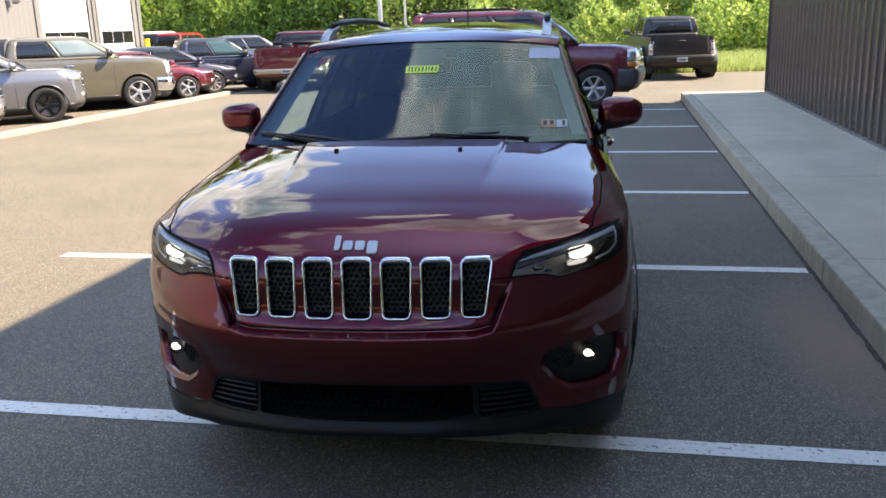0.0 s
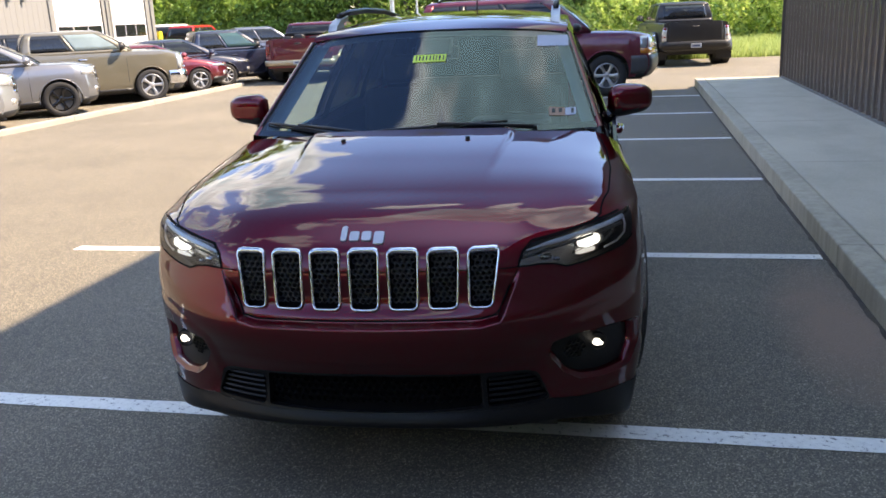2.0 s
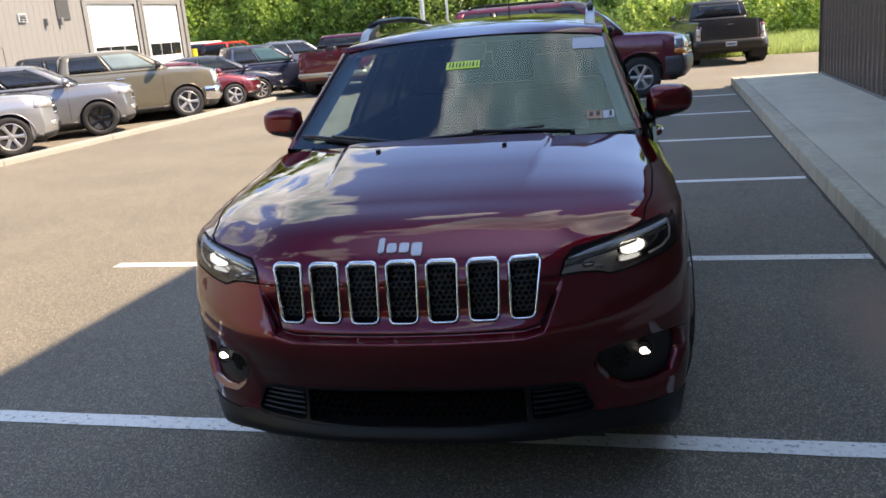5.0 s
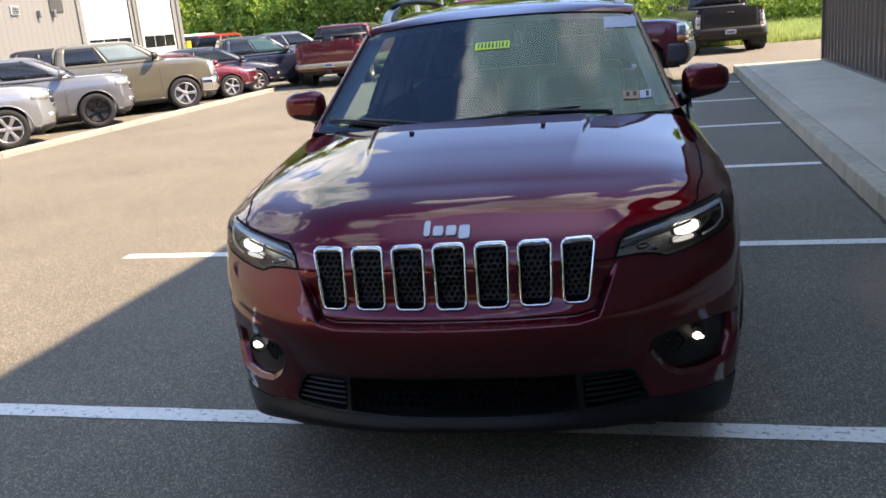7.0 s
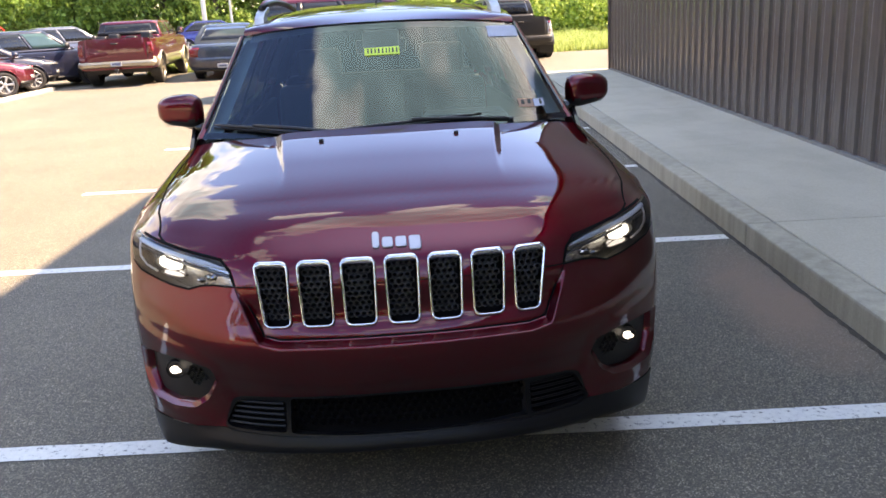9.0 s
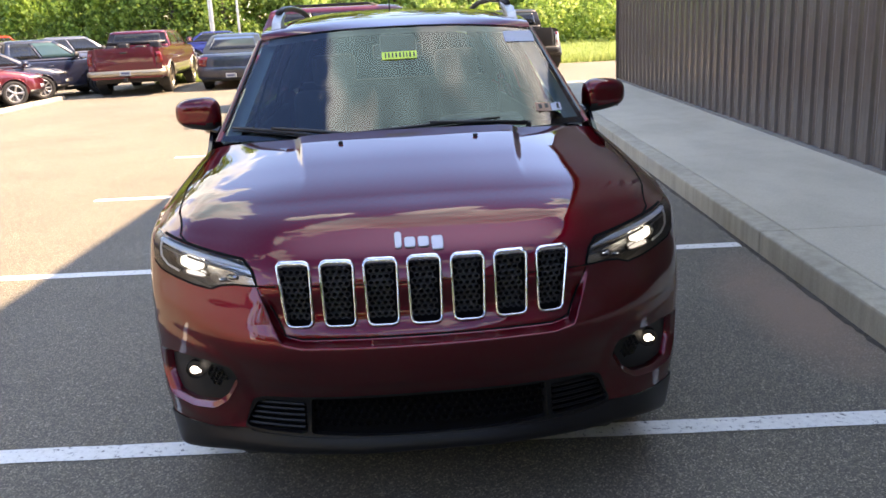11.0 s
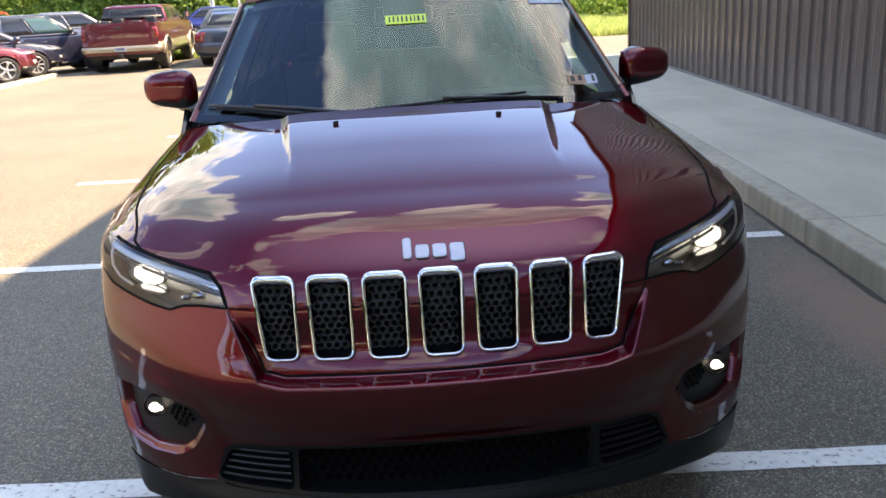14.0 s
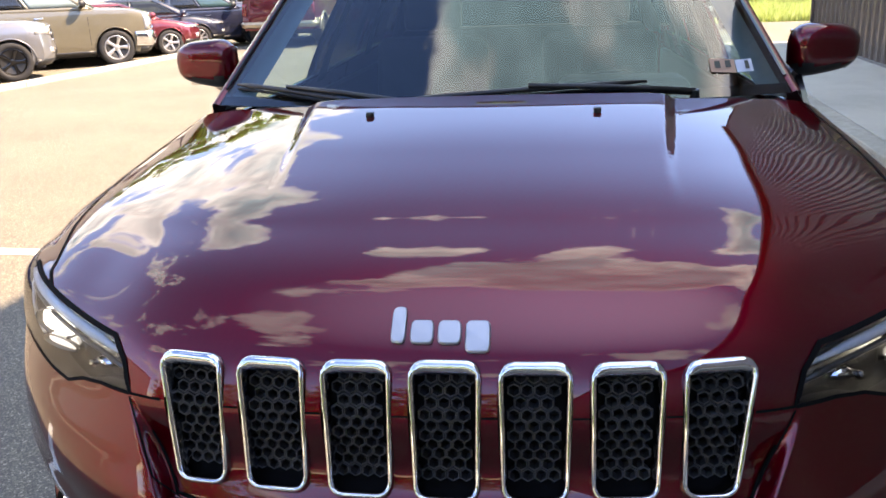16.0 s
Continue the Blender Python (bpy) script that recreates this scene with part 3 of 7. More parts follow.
def build_tree(height, spread, seed, mat, m, leaves=5200, leaf=0.115):
    rnd = random.Random(seed)
    t = thing("tree", "broad-leaved tree in full summer leaf at the wood's edge", "tree", m, "edge of the wood")
    bm = bmesh.new()
    pts = [(rnd.uniform(-.06, .06) * i, rnd.uniform(-.06, .06) * i, height * 0.8 * i / 6) for i in range(7)]
    tube(pts, [0.17 * (1 - i / 7.5) + 0.02 for i in range(7)], 8, bm=bm)
    tips = []
    for i in range(14):
        z = height * rnd.uniform(0.08, 0.75)
        a = rnd.uniform(0, 6.28)
        r = spread * rnd.uniform(0.5, 0.95) * (1 - 0.35 * z / height)
        tip = Vector((r * math.cos(a), r * math.sin(a), z + r * 0.45))
        mid = tip * 0.5 + Vector((0, 0, z * 0.5 - 0.1))
        mid.z = z + r * 0.15
        tube([(0, 0, z), mid, tip], [0.05, 0.035, 0.012], 5, bm=bm)
        tips.append(tip); tips.append(mid)
    part("trunk", bm, BARK, t)
    tips = np.array([tuple(x) for x in tips] + [(rnd.gauss(0, spread * .4), rnd.gauss(0, spread * .4), height * rnd.uniform(.1, 1)) for _ in range(26)])

    def centres(rng, n):
        i = rng.integers(0, len(tips), n)
        return tips[i] + rng.normal(size=(n, 3)) * np.array([0.62, 0.62, 0.48])
    v, idx = leaf_cloud(leaves, centres, leaf, seed)
    hang("crown", cloud_mesh("crown", v, idx, mat), t)
    return t


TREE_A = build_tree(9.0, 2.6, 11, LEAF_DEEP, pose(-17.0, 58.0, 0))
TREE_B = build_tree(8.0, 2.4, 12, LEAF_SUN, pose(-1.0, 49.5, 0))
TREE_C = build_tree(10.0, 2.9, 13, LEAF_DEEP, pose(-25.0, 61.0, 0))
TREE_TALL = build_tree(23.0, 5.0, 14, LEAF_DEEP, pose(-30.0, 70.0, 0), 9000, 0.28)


def plant_trees():
    rnd = random.Random(5)
    for i in range(34):
        x = -44 + i * 1.75 + rnd.uniform(-.6, .6)
        y = 56 + rnd.uniform(-1.5, 3.5) + (3 if x < -20 else 0) - max(0, (x + 12)) * 0.45
        src = TREE_B if (x > -12 and rnd.random() < 0.75) or rnd.random() < 0.15 else rnd.choice((TREE_A, TREE_C))
        copy_thing(src, pose(x, max(y, 40), 0, 0, 0, rnd.uniform(0, 360)))
    for i in range(22):
        x = -40 + i * 3.0 + rnd.uniform(-1, 1)
        copy_thing(rnd.choice((TREE_A, TREE_C)), pose(x, 62 + rnd.uniform(0, 5) - max(0, x + 12) * 0.35, 0.4, 0, 0, rnd.uniform(0, 360)))


plant_trees()


def plant_wood(x0, x1, y0, n, seed):
    rnd = random.Random(seed)
    for i in range(n):
        copy_thing(TREE_TALL, pose(x0 + (x1 - x0) * (i + rnd.uniform(-.3, .3)) / n, y0 + rnd.uniform(-3, 3), 0, 0, 0, rnd.uniform(0, 360)))


plant_wood(-60, 40, 70, 26, 1)
# added wood behind the camera, never in view, only met by reflections and light
plant_wood(-60, 8, -46, 18, 2)


def hedge(name, label, x0, x1, y_of, depth, height, count, size, mat, seed):
    def centres(rng, n):
        x = rng.uniform(x0, x1, n)
        bump_h = height * (0.55 + 0.45 * np.sin(x * 1.7 + seed) * np.sin(x * 0.63 + 2 * seed)) + 0.3
        z = bump_h * rng.beta(1.3, 1.2, n)
        y = y_of(x) + rng.uniform(0, depth, n) * (0.4 + 0.6 * z / (height + 0.3))
        clump = np.sin(x * 9.1 + z * 5) * 0.12
        return np.stack([x + clump, y + clump, np.maximum(z, 0.03)], 1)
    v, idx = leaf_cloud(count, centres, size, seed)
    return tagged(new(name, cloud_mesh(name, v, idx, mat)), label, "undergrowth", kind="stuff")


edge_line = lambda x: 53.5 - np.maximum(0, x + 12) * 0.62
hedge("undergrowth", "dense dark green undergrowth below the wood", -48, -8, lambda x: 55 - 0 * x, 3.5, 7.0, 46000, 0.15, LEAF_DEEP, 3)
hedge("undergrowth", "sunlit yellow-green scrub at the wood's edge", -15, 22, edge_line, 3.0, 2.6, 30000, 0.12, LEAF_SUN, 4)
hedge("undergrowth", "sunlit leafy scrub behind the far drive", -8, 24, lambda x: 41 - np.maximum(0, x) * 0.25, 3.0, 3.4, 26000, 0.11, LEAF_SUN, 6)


def build_grass(name, label, x0, x1, y0, y1, count, tall, seed):
    rng = np.random.default_rng(seed)
    x, y = rng.uniform(x0, x1, count), y0 + (y1 - y0) * rng.uniform(0, 1, count) ** 1.3
    h = tall * rng.uniform(0.4, 1.0, count) * (0.7 + 0.3 * np.sin(x * 2.1) * np.sin(y * 1.3))
    a = rng.uniform(0, 6.28, count)
    w = 0.009 + 0.010 * rng.random(count)
    lean = rng.normal(0, 0.22, (count, 2)) * h[:, None]
    v = np.empty((count, 3, 3))
    v[:, 0] = np.stack([x - w * np.cos(a), y - w * np.sin(a), 0 * x - 0.03], 1)
    v[:, 1] = np.stack([x + w * np.cos(a), y + w * np.sin(a), 0 * x - 0.03], 1)
    v[:, 2] = np.stack([x + lean[:, 0], y + lean[:, 1], h], 1)
    return tagged(new(name, cloud_mesh(name, v.reshape(-1, 3), np.arange(count * 3).reshape(-1, 3), GRASS)), label, "grass", kind="stuff")


build_grass("grass", "sunlit meadow grass beside the drive", -1.0, 16, 28.4, 42, 80000, 0.50, 8)
build_grass("grass", "tuft of grass at the end of the parked row", -9.6, -6.9, 27.6, 30.0, 5000, 0.55, 9)
for x, y, h in ((-12.2, 45.7, 9.0), (-10.45, 44.0, 8.0)):
    p = thing("lamp_post", "tall pale steel lamp post among the parked cars", "lamp post", pose(x, y, 0), "lamp posts")
    part("pole", cyl((0, 0, 0), (0, 0, h), 0.13 if h > 8.5 else 0.065, 0.11 if h > 8.5 else 0.05, 12), GALV, p, angle=40)
    part("base", cyl((0, 0, 0), (0, 0, 0.5), 0.26, 0.26, 16), CONCRETE, p, angle=40)
    part("lamp_head", box(-0.25, 0.75, -0.16, 0.16, h, h + 0.14, 0.04, 2), GALV, p)


# ---- parked vehicles ----
# Vehicle frame: +x to the nose, y across, z up, origin on the ground under the middle.
def arc(cx, cz, r, a0, a1, n):
    return [(cx + r * math.cos(radians(a0 + (a1 - a0) * i / n)), cz + r * math.sin(radians(a0 + (a1 - a0) * i / n))) for i in range(n + 1)]


def rounded(pts, r, n=4):
    """A polygon with its corners rounded."""
    out = []
    k = len(pts)
    for i in range(k):
        a, b, c = Vector(pts[i - 1]), Vector(pts[i]), Vector(pts[(i + 1) % k])
        u, v = (a - b), (c - b)
        rr = min(r, u.length * 0.45, v.length * 0.45)
        p, q = b + u.normalized() * rr, b + v.normalized() * rr
        for j in range(n + 1):
            t = j / n
            out.append(tuple((1 - t) ** 2 * p + 2 * t * (1 - t) * b + t * t * q))
    return out


WHEELS = {}


def finish(bm, name, mat, sharp=35):
    me = bpy.data.meshes.new(name)
    bmesh.ops.recalc_face_normals(bm, faces=bm.faces)
    bm.to_mesh(me); bm.free()
    me.materials.append(mat); me.shade_smooth(); me.set_sharp_from_angle(angle=radians(sharp))
    return me


def wheel_meshes(r, w, spokes, rim_mat, rim_frac):
    """Tyre with a bulged wall, rim with crowned spokes and a deep dark barrel behind them."""
    key = (r, w, spokes, rim_mat.name, rim_frac)
    if key in WHEELS:
        return WHEELS[key]
    rr = r * rim_frac
    h = w / 2
    tyre = finish(lathe([(rr, -h * .80), (rr + .012, -h * .93), (rr + (r - rr) * .4, -h * 1.03), (r * .93, -h * .97), (r * .985, -h * .84), (r, -h * .6), (r, h * .6), (r * .985, h * .86), (r * .93, h), (rr + .02, h), (rr, h * .8)], 40), "tyre", RUBBER)
    bm = lathe([(rr * 1.0, -h * .80), (rr * 1.02, -h * .92), (rr * .985, -h * .95), (rr * .94, -h * .84), (rr * .90, -h * .55), (rr * .93, -h * .5)], 40)
    for i in range(spokes):
        a = 2 * math.pi * i / spokes
        s = bmesh.new()
        wide = 1.0 if spokes < 7 else 0.58
        rows = []
        for t, half_w, y in ((0.10, .17, -.66), (0.30, .125, -.74), (0.60, .130, -.80), (0.86, .185, -.82), (0.95, .235, -.80)):
            x, q = t * rr, half_w * rr * wide
            rows.append([s.verts.new(p) for p in ((x, (y + .22) * h, -q), (x, (y + .05) * h, -q * .9), (x, (y - .01) * h, -q * .45), (x, (y - .01) * h, q * .45), (x, (y + .05) * h, q * .9), (x, (y + .22) * h, q))])
        for p, q in zip(rows, rows[1:]):
            for j in range(5):
                s.faces.new((p[j], p[j + 1], q[j + 1], q[j]))
        bmesh.ops.rotate(s, verts=s.verts, cent=(0, 0, 0), matrix=Matrix.Rotation(a, 3, "Y"))
        join(bm, s)
    join(bm, lathe([(0.0, -h * .78), (rr * .13, -h * .78), (rr * .17, -h * .73), (rr * .25, -h * .70), (rr * .27, -h * .40)], 20))
    rim = finish(bm, "rim", rim_mat, 30)
    disc = finish(lathe([(0.0, -h * .25), (rr * .62, -h * .25), (rr * .64, -h * .1), (rr * .90, -h * .1), (rr * .92, -h * .75)], 28), "brake_disc", BLACK)
    WHEELS[key] = (tyre, rim, disc)
    return WHEELS[key]


def add_wheel(parent, x, y, r, w, spokes, rim_mat, frac=0.66):
    tyre, rim, disc = wheel_meshes(r, w, spokes, rim_mat, frac)
    o = hang("wheel", tyre, parent, "", pose(x, y, r, 0, 0, 0 if y < 0 else 180))
    hang("rim", rim, o)
    hang("brake_disc", disc, o)
    return o


def lathe_arch(wx, r, ra, y0, y1):
    bm = bmesh.new()
    p = arc(wx, r, ra - 0.004, -25, 205, 20)
    a = [bm.verts.new((x, y0, z)) for x, z in p]
    b = [bm.verts.new((x, y1, z)) for x, z in p]
    for i in range(20):
        bm.faces.new((a[i], a[i + 1], b[i + 1], b[i]))
    return bm


def lerp(p, q, t):
    return p + (q - p) * t


def curve_at(keys, x):
    """Smooth-stepped height along the car through (x, z) keys in rising x."""
    if x <= keys[0][0]:
        return keys[0][1]
    for (x0, z0), (x1, z1) in zip(keys, keys[1:]):
        if x <= x1:
            t = (x - x0) / max(1e-6, x1 - x0)
            return z0 + (z1 - z0) * t
    return keys[-1][1]


def sheet(fn, a0, a1, z0, z1, out=0.008, deep=0.02, na=10, nz=4, skew=(0, 0)):
    """A curved plate laid on a skin fn(a, z): proud by out, with a rim that goes deep into it. skew tilts its upper and lower edges."""
    bm = bmesh.new()
    e = 1e-3

    def nrm(a, z):
        p = Vector(fn(a, z))
        n = (Vector(fn(a + e, z)) - p).cross(Vector(fn(a, z + e)) - p)
        return p, n.normalized() if n.length > 1e-12 else Vector((0, 0, 1))
    mid_a, mid_z = (a0 + a1) / 2, (z0 + z1) / 2
    ref, n = nrm(mid_a, mid_z)
    sgn = 1.0 if n.dot(Vector((ref.x, ref.y, 0)) - Vector(fn.core)) > 0 else -1.0
    rows, back = [], []
    for j in range(nz + 1):
        rows.append([]); back.append([])
        for i in range(na + 1):
            u = i / na
            za, zb = z0 + skew[0] * u, z1 + skew[1] * u
            ru = 0.5 * (1 - math.cos(math.pi * u)) if na > 3 else u
            a, z = lerp(a0, a1, ru), lerp(za, zb, j / nz)
            p, n = nrm(a, z)
            edge = out * (0.45 if i in (0, na) or j in (0, nz) else 1.0)
            rows[-1].append(bm.verts.new(p + n * sgn * edge)); back[-1].append(bm.verts.new(p - n * sgn * deep))
    for j in range(nz):
        for i in range(na):
            bm.faces.new((rows[j][i], rows[j][i + 1], rows[j + 1][i + 1], rows[j + 1][i]))
    rim = rows[0] + [r_[-1] for r_ in rows[1:]] + rows[-1][-2::-1] + [r_[0] for r_ in rows[-2:0:-1]]
    low = back[0] + [r_[-1] for r_ in back[1:]] + back[-1][-2::-1] + [r_[0] for r_ in back[-2:0:-1]]
    for i in range(len(rim)):
        k = (i + 1) % len(rim)
        bm.faces.new((rim[i], rim[k], low[k], low[i]))
    used = set(low)
    bmesh.ops.delete(bm, geom=[v for r_ in back for v in r_ if v not in used], context="VERTS")
    bmesh.ops.recalc_face_normals(bm, faces=bm.faces)
    return bm


def mirror_part(parent, x, w, z, mat, tall):
    """Pod-shaped wing mirrors on short arms, cut off flat behind the glass."""
    for s in (-1, 1):
        bm = bmesh.new()
        bmesh.ops.create_uvsphere(bm, u_segments=16, v_segments=10, radius=1.0)
        for v in bm.verts:
            c = v.co
            v.co = Vector((x + max(c.x * 0.11, -0.035), s * (w + 0.13 + c.y * 0.115 * (1 - 0.12 * c.z)), z + tall * 0.5 + math.copysign(abs(c.z) ** 0.75, c.z) * tall * 0.5))
        ob = part("wing_mirror", bm, mat, parent, smooth=True, angle=60)
        part("mirror_glass", box(x - 0.038, x - 0.034, min(s * (w + .05), s * (w + .21)), max(s * (w + .05), s * (w + .21)), z + tall * .15, z + tall * .85, 0.001, 1), CHROME, ob)
        part("mirror_arm", tube([(x + 0.02, s * (w - 0.06), z - 0.01), (x + 0.01, s * (w + 0.02), z + 0.005), (x, s * (w + 0.08), z + 0.04)], 0.026, 6), BLACK, ob, smooth=True)


def vehicle(name, label, category, m, kind, col, L, W, H, wb, fo, r, rim=None, spokes=5, belt=None, hood=None, ground=0.28,
            tw=0.24, bumper=None, glass_mat=None, trim=None, two_tone=None, rails=False, amber=False, dually=False, arch=1.13, frac=0.66,
            front_glass=None, cowl=0.0, grille=None, screen=None, skirt=None, mirror=None, cargo=False, nose_bow=None):
    g = thing(name, label, category, m)
    rim, bumper, glass_mat = rim or ALLOY, bumper or CHROME, glass_mat or DARK_GLASS
    grille, screen = grille or BLACK, screen or SCREEN_GLASS
    truck, half = kind == "pickup", W / 2
    xf, xr = L / 2, -L / 2
    fx = xf - fo
    rx = fx - wb
    belt = belt or H * 0.62
    hood = hood or belt - (0.05 if truck else 0.10)
    ra, low = r * arch, ground
    cowl_x = {"pickup": fx - 0.42, "suv": fx - 0.38, "sedan": fx - 0.20, "van": fx + 0.05}[kind] + cowl
    xd = cowl_x + 0.10
    rake = {"pickup": 0.78, "suv": 0.88, "sedan": 0.95, "van": 0.95}[kind]
    xc = xd - rake
    if truck:
        xa = rx + r + (0.26 if L < 5.6 else 0.36)
        xb = xa + 0.16
    elif kind == "sedan":
        xa, xb = xr + 0.62, xr + 1.45
    else:
        xa, xb = xr + 0.05, xr + 0.36
    tops = {"pickup": [(xr, belt + .02), (xa - .05, belt + .02)], "suv": [(xr, belt - .02), (xr + .3, belt)], "van": [(xr, belt - .02), (xr + .3, belt)],
            "sedan": [(xr, belt - .09), (xr + .10, belt - .03), (xr + .7, belt + .01)]}[kind]
    tops = tops + [(cowl_x, belt), (cowl_x + 0.12, lerp(belt, hood, .25) + .01), (xf - 0.62, hood + 0.020), (xf - 0.35, hood), (xf - 0.15, hood - 0.035), (xf, hood - 0.075)]

    # ---- skin: half width by height, plan taper, rounded nose and tail
    def flank(z, top):
        f = max(0.0, min(1.0, (z - low) / (top - low)))
        return curve_at([(0, .955), (.12, .985), (.40, 1.0), (.62, .997), (.74, .985), (.88, .950 if not truck else .972), (1.0, .895 if not truck else .945)], f)

    def plan(x):
        k = 1.0
        k -= 0.045 * max(0, (x - fx) / (xf - fx)) ** 2
        k -= 0.03 * max(0, (rx - x) / (rx - xr)) ** 2
        return half * k
    bow_f = {"pickup": .24, "suv": .34, "sedan": .46, "van": .38}[kind] if nose_bow is None else nose_bow
    bow_r = {"pickup": .045, "suv": .16, "sedan": .22, "van": .08}[kind]

    def warp(x, y, z):
        wf = max(0.0, min(1.0, (x - fx - ra * 0.75) / (xf - fx - ra * 0.75)))
        wr = max(0.0, min(1.0, (rx - ra * 0.75 - x) / (rx - ra * 0.75 - xr)))
        yy = min(1.0, abs(y) / half)
        zz = (z - low) / (hood - low)
        lean = curve_at([(0, .13), (.10, .05), (.25, 0), (.45, .005), (.55, .03), (.80, .05), (.92, .085), (1.0, .15)], zz)
        back = curve_at([(0, .10), (.15, .02), (.35, .0), (.75, .02), (1.0, .05)], (z - low) / (belt - low))
        return (x - wf * (bow_f * yy ** 2.6 + lean) + wr * (bow_r * yy ** 3 + back * (0.3 if truck else 1.0)), y, z)

    # a = 0 in the middle of the nose, 1 at its corner, then 1 m of flank for each further unit
    def nose(a, z):
        s, q = (1 if a >= 0 else -1), abs(a)
        x = xf if q <= 1 else xf - (q - 1)
        return warp(x, s * plan(x) * flank(z, curve_at(tops, x)) * min(1.0, q), z)
    nose.core = (fx - 0.3, 0, 0)

    def tail(a, z):
        s, q = (1 if a >= 0 else -1), abs(a)
        x = xr if q <= 1 else xr + (q - 1)
        return warp(x, s * plan(x) * flank(z, curve_at(tops, x)) * min(1.0, q), z)
    tail.core = (rx + 0.3, 0, 0)

    def side_of(s):
        def fn(x, z):
            return warp(x, s * plan(x) * flank(z, curve_at(tops, x)), z)
        fn.core = (0, 0, 0)
        return fn

    # ---- body
    xs = set(np.linspace(xr, xf, 34).tolist()) | {xr + .03, xr + .08, xf - .03, xf - .08, cowl_x}
    xs = {x for x in xs if abs(x - rx) > ra + .02 and abs(x - fx) > ra + .02}
    for wx in (rx, fx):
        xs |= {wx - ra - .001, wx + ra + .001} | {wx + ra * math.cos(math.pi * i / 16) for i in range(17)}
    if truck:
        xs |= {xr + .07, xr + .075, xa - .09, xa - .085}
    xs = sorted(xs)
    ts = [0, .07, .16, .30, .46, .62, .74, .84, .93, 1.0]
    across = [.93, .80, .60, .30, 0, -.30, -.60, -.80, -.93]
    vs, rings = [], []
    for x in xs:
        top = curve_at(tops, x)
        lo = low
        for wx in (rx, fx):
            if abs(x - wx) <= ra:
                lo = max(low, r + math.sqrt(max(0, ra * ra - (x - wx) ** 2)))
        shoulder = top - 0.035
        ring = []
        for s in (1, -1):
            zs = [lerp(lo, shoulder, t) for t in ts]
            pts = [warp(x, s * plan(x) * flank(z, top), z) for z in zs]
            if s > 0:
                ring += pts
                edge = plan(x) * flank(shoulder, top)
                for f in across:
                    z = top + 0.018 * (1 - f * f) if x > cowl_x else top
                    if abs(f) > .9:
                        z = top - 0.010
                    if truck and xr + .072 < x < xa - .087 and abs(f) < .9:
                        z = top - 0.42
                    ring.append(warp(x, edge * f, z))
            else:
                ring += pts[::-1]
        rings.append(list(range(len(vs), len(vs) + len(ring))))
        vs += ring
    fs = []
    for p, q in zip(rings, rings[1:]):
        fs += [(p[i], q[i], q[i + 1], p[i + 1]) for i in range(len(p) - 1)]
    n_t = len(ts)
    for ring, x in ((rings[0], xr), (rings[-1], xf)):
        left, right, crown = ring[:n_t], ring[-n_t:][::-1], ring[n_t:-n_t]
        rows = []
        for j in range(n_t):
            y0, y1, z = vs[left[j]][1], vs[right[j]][1], vs[left[j]][2]
            row_ids = [left[j]]
            for f in across:
                row_ids.append(len(vs))
                vs.append(warp(x, y0 * f, z))
            rows.append(row_ids + [right[j]])
        for p, q in zip(rows, rows[1:]):
            fs += [(p[i], p[i + 1], q[i + 1], q[i]) for i in range(len(p) - 1)]
        last = rows[-1]
        fs += [(last[i + 1], last[i + 2], crown[i + 1], crown[i]) for i in range(len(crown) - 1)] + [(last[0], last[1], crown[0]), (last[-2], last[-1], crown[-1])]
    me = bpy.data.meshes.new("body")
    me.from_pydata(vs, [], fs)
    bm = bmesh.new(); bm.from_mesh(me); bpy.data.meshes.remove(me)
    bmesh.ops.recalc_face_normals(bm, faces=bm.faces)
    part("body", bm, col, g, angle=38)

    # ---- wheel wells, underbody, wheels
    for wx in (rx, fx):
        part("wheel_well", prism(arc(wx, r, ra - 0.012, 190, -10, 16), -half + 0.27, half - 0.27, "y"), BLACK, g)
        part("axle", cyl((wx, -half + 0.1, r), (wx, half - 0.1, r), 0.05, 0.05, 10), BLACK, g)
        for s in (-1, 1):
            y1 = plan(wx) * flank(r + ra, curve_at(tops, wx))
            part("arch_lining", lathe_arch(wx, r, ra, s * (y1 - 0.012), s * (half - 0.28)), BLACK, g)
            part("arch_lip", tube([(px, s * (plan(px) * flank(pz, curve_at(tops, px)) - (0.002 if not (trim or two_tone) else -.004)), pz) for px, pz in arc(wx, r, ra + 0.004, 176, 4, 16)], 0.013 if not (trim or two_tone) else 0.034, 6), trim or two_tone or col, g, smooth=True)
            add_wheel(g, wx, s * (half - tw / 2 - 0.015), r, tw, spokes, rim, frac)
    part("underbody", box(xr + 0.25, xf - 0.30, -half + 0.16, half - 0.16, ground - 0.05, ground + 0.25), BLACK, g)
    for s in (-1, 1):
        part("sill", sheet(side_of(s), rx + ra + .01, fx - ra - .01, low - .005, low + (.27 if two_tone else .075), 0.006, .02, 6, 2), two_tone or skirt or BLACK, g, smooth=True)
        if two_tone:
            part("lower_panel", sheet(side_of(s), xr + .06, rx - ra - .03, low + .05, low + .27, 0.006, .02, 4, 2), two_tone, g, smooth=True)

    # ---- cabin: dark glasshouse with pillars and roof of its own
    w0, w1 = half * .93, half - (0.21 if kind != "sedan" else 0.27)
    zb0 = belt - 0.03

    def ends(t):
        b = 0.035 * math.sin(math.pi * t)
        return xa + (xb - xa) * t - b, xd + (xc - xd) * t + b * 1.2

    def wide(t):
        return lerp(w0, w1, t ** 1.35)
    bulge = 0.13

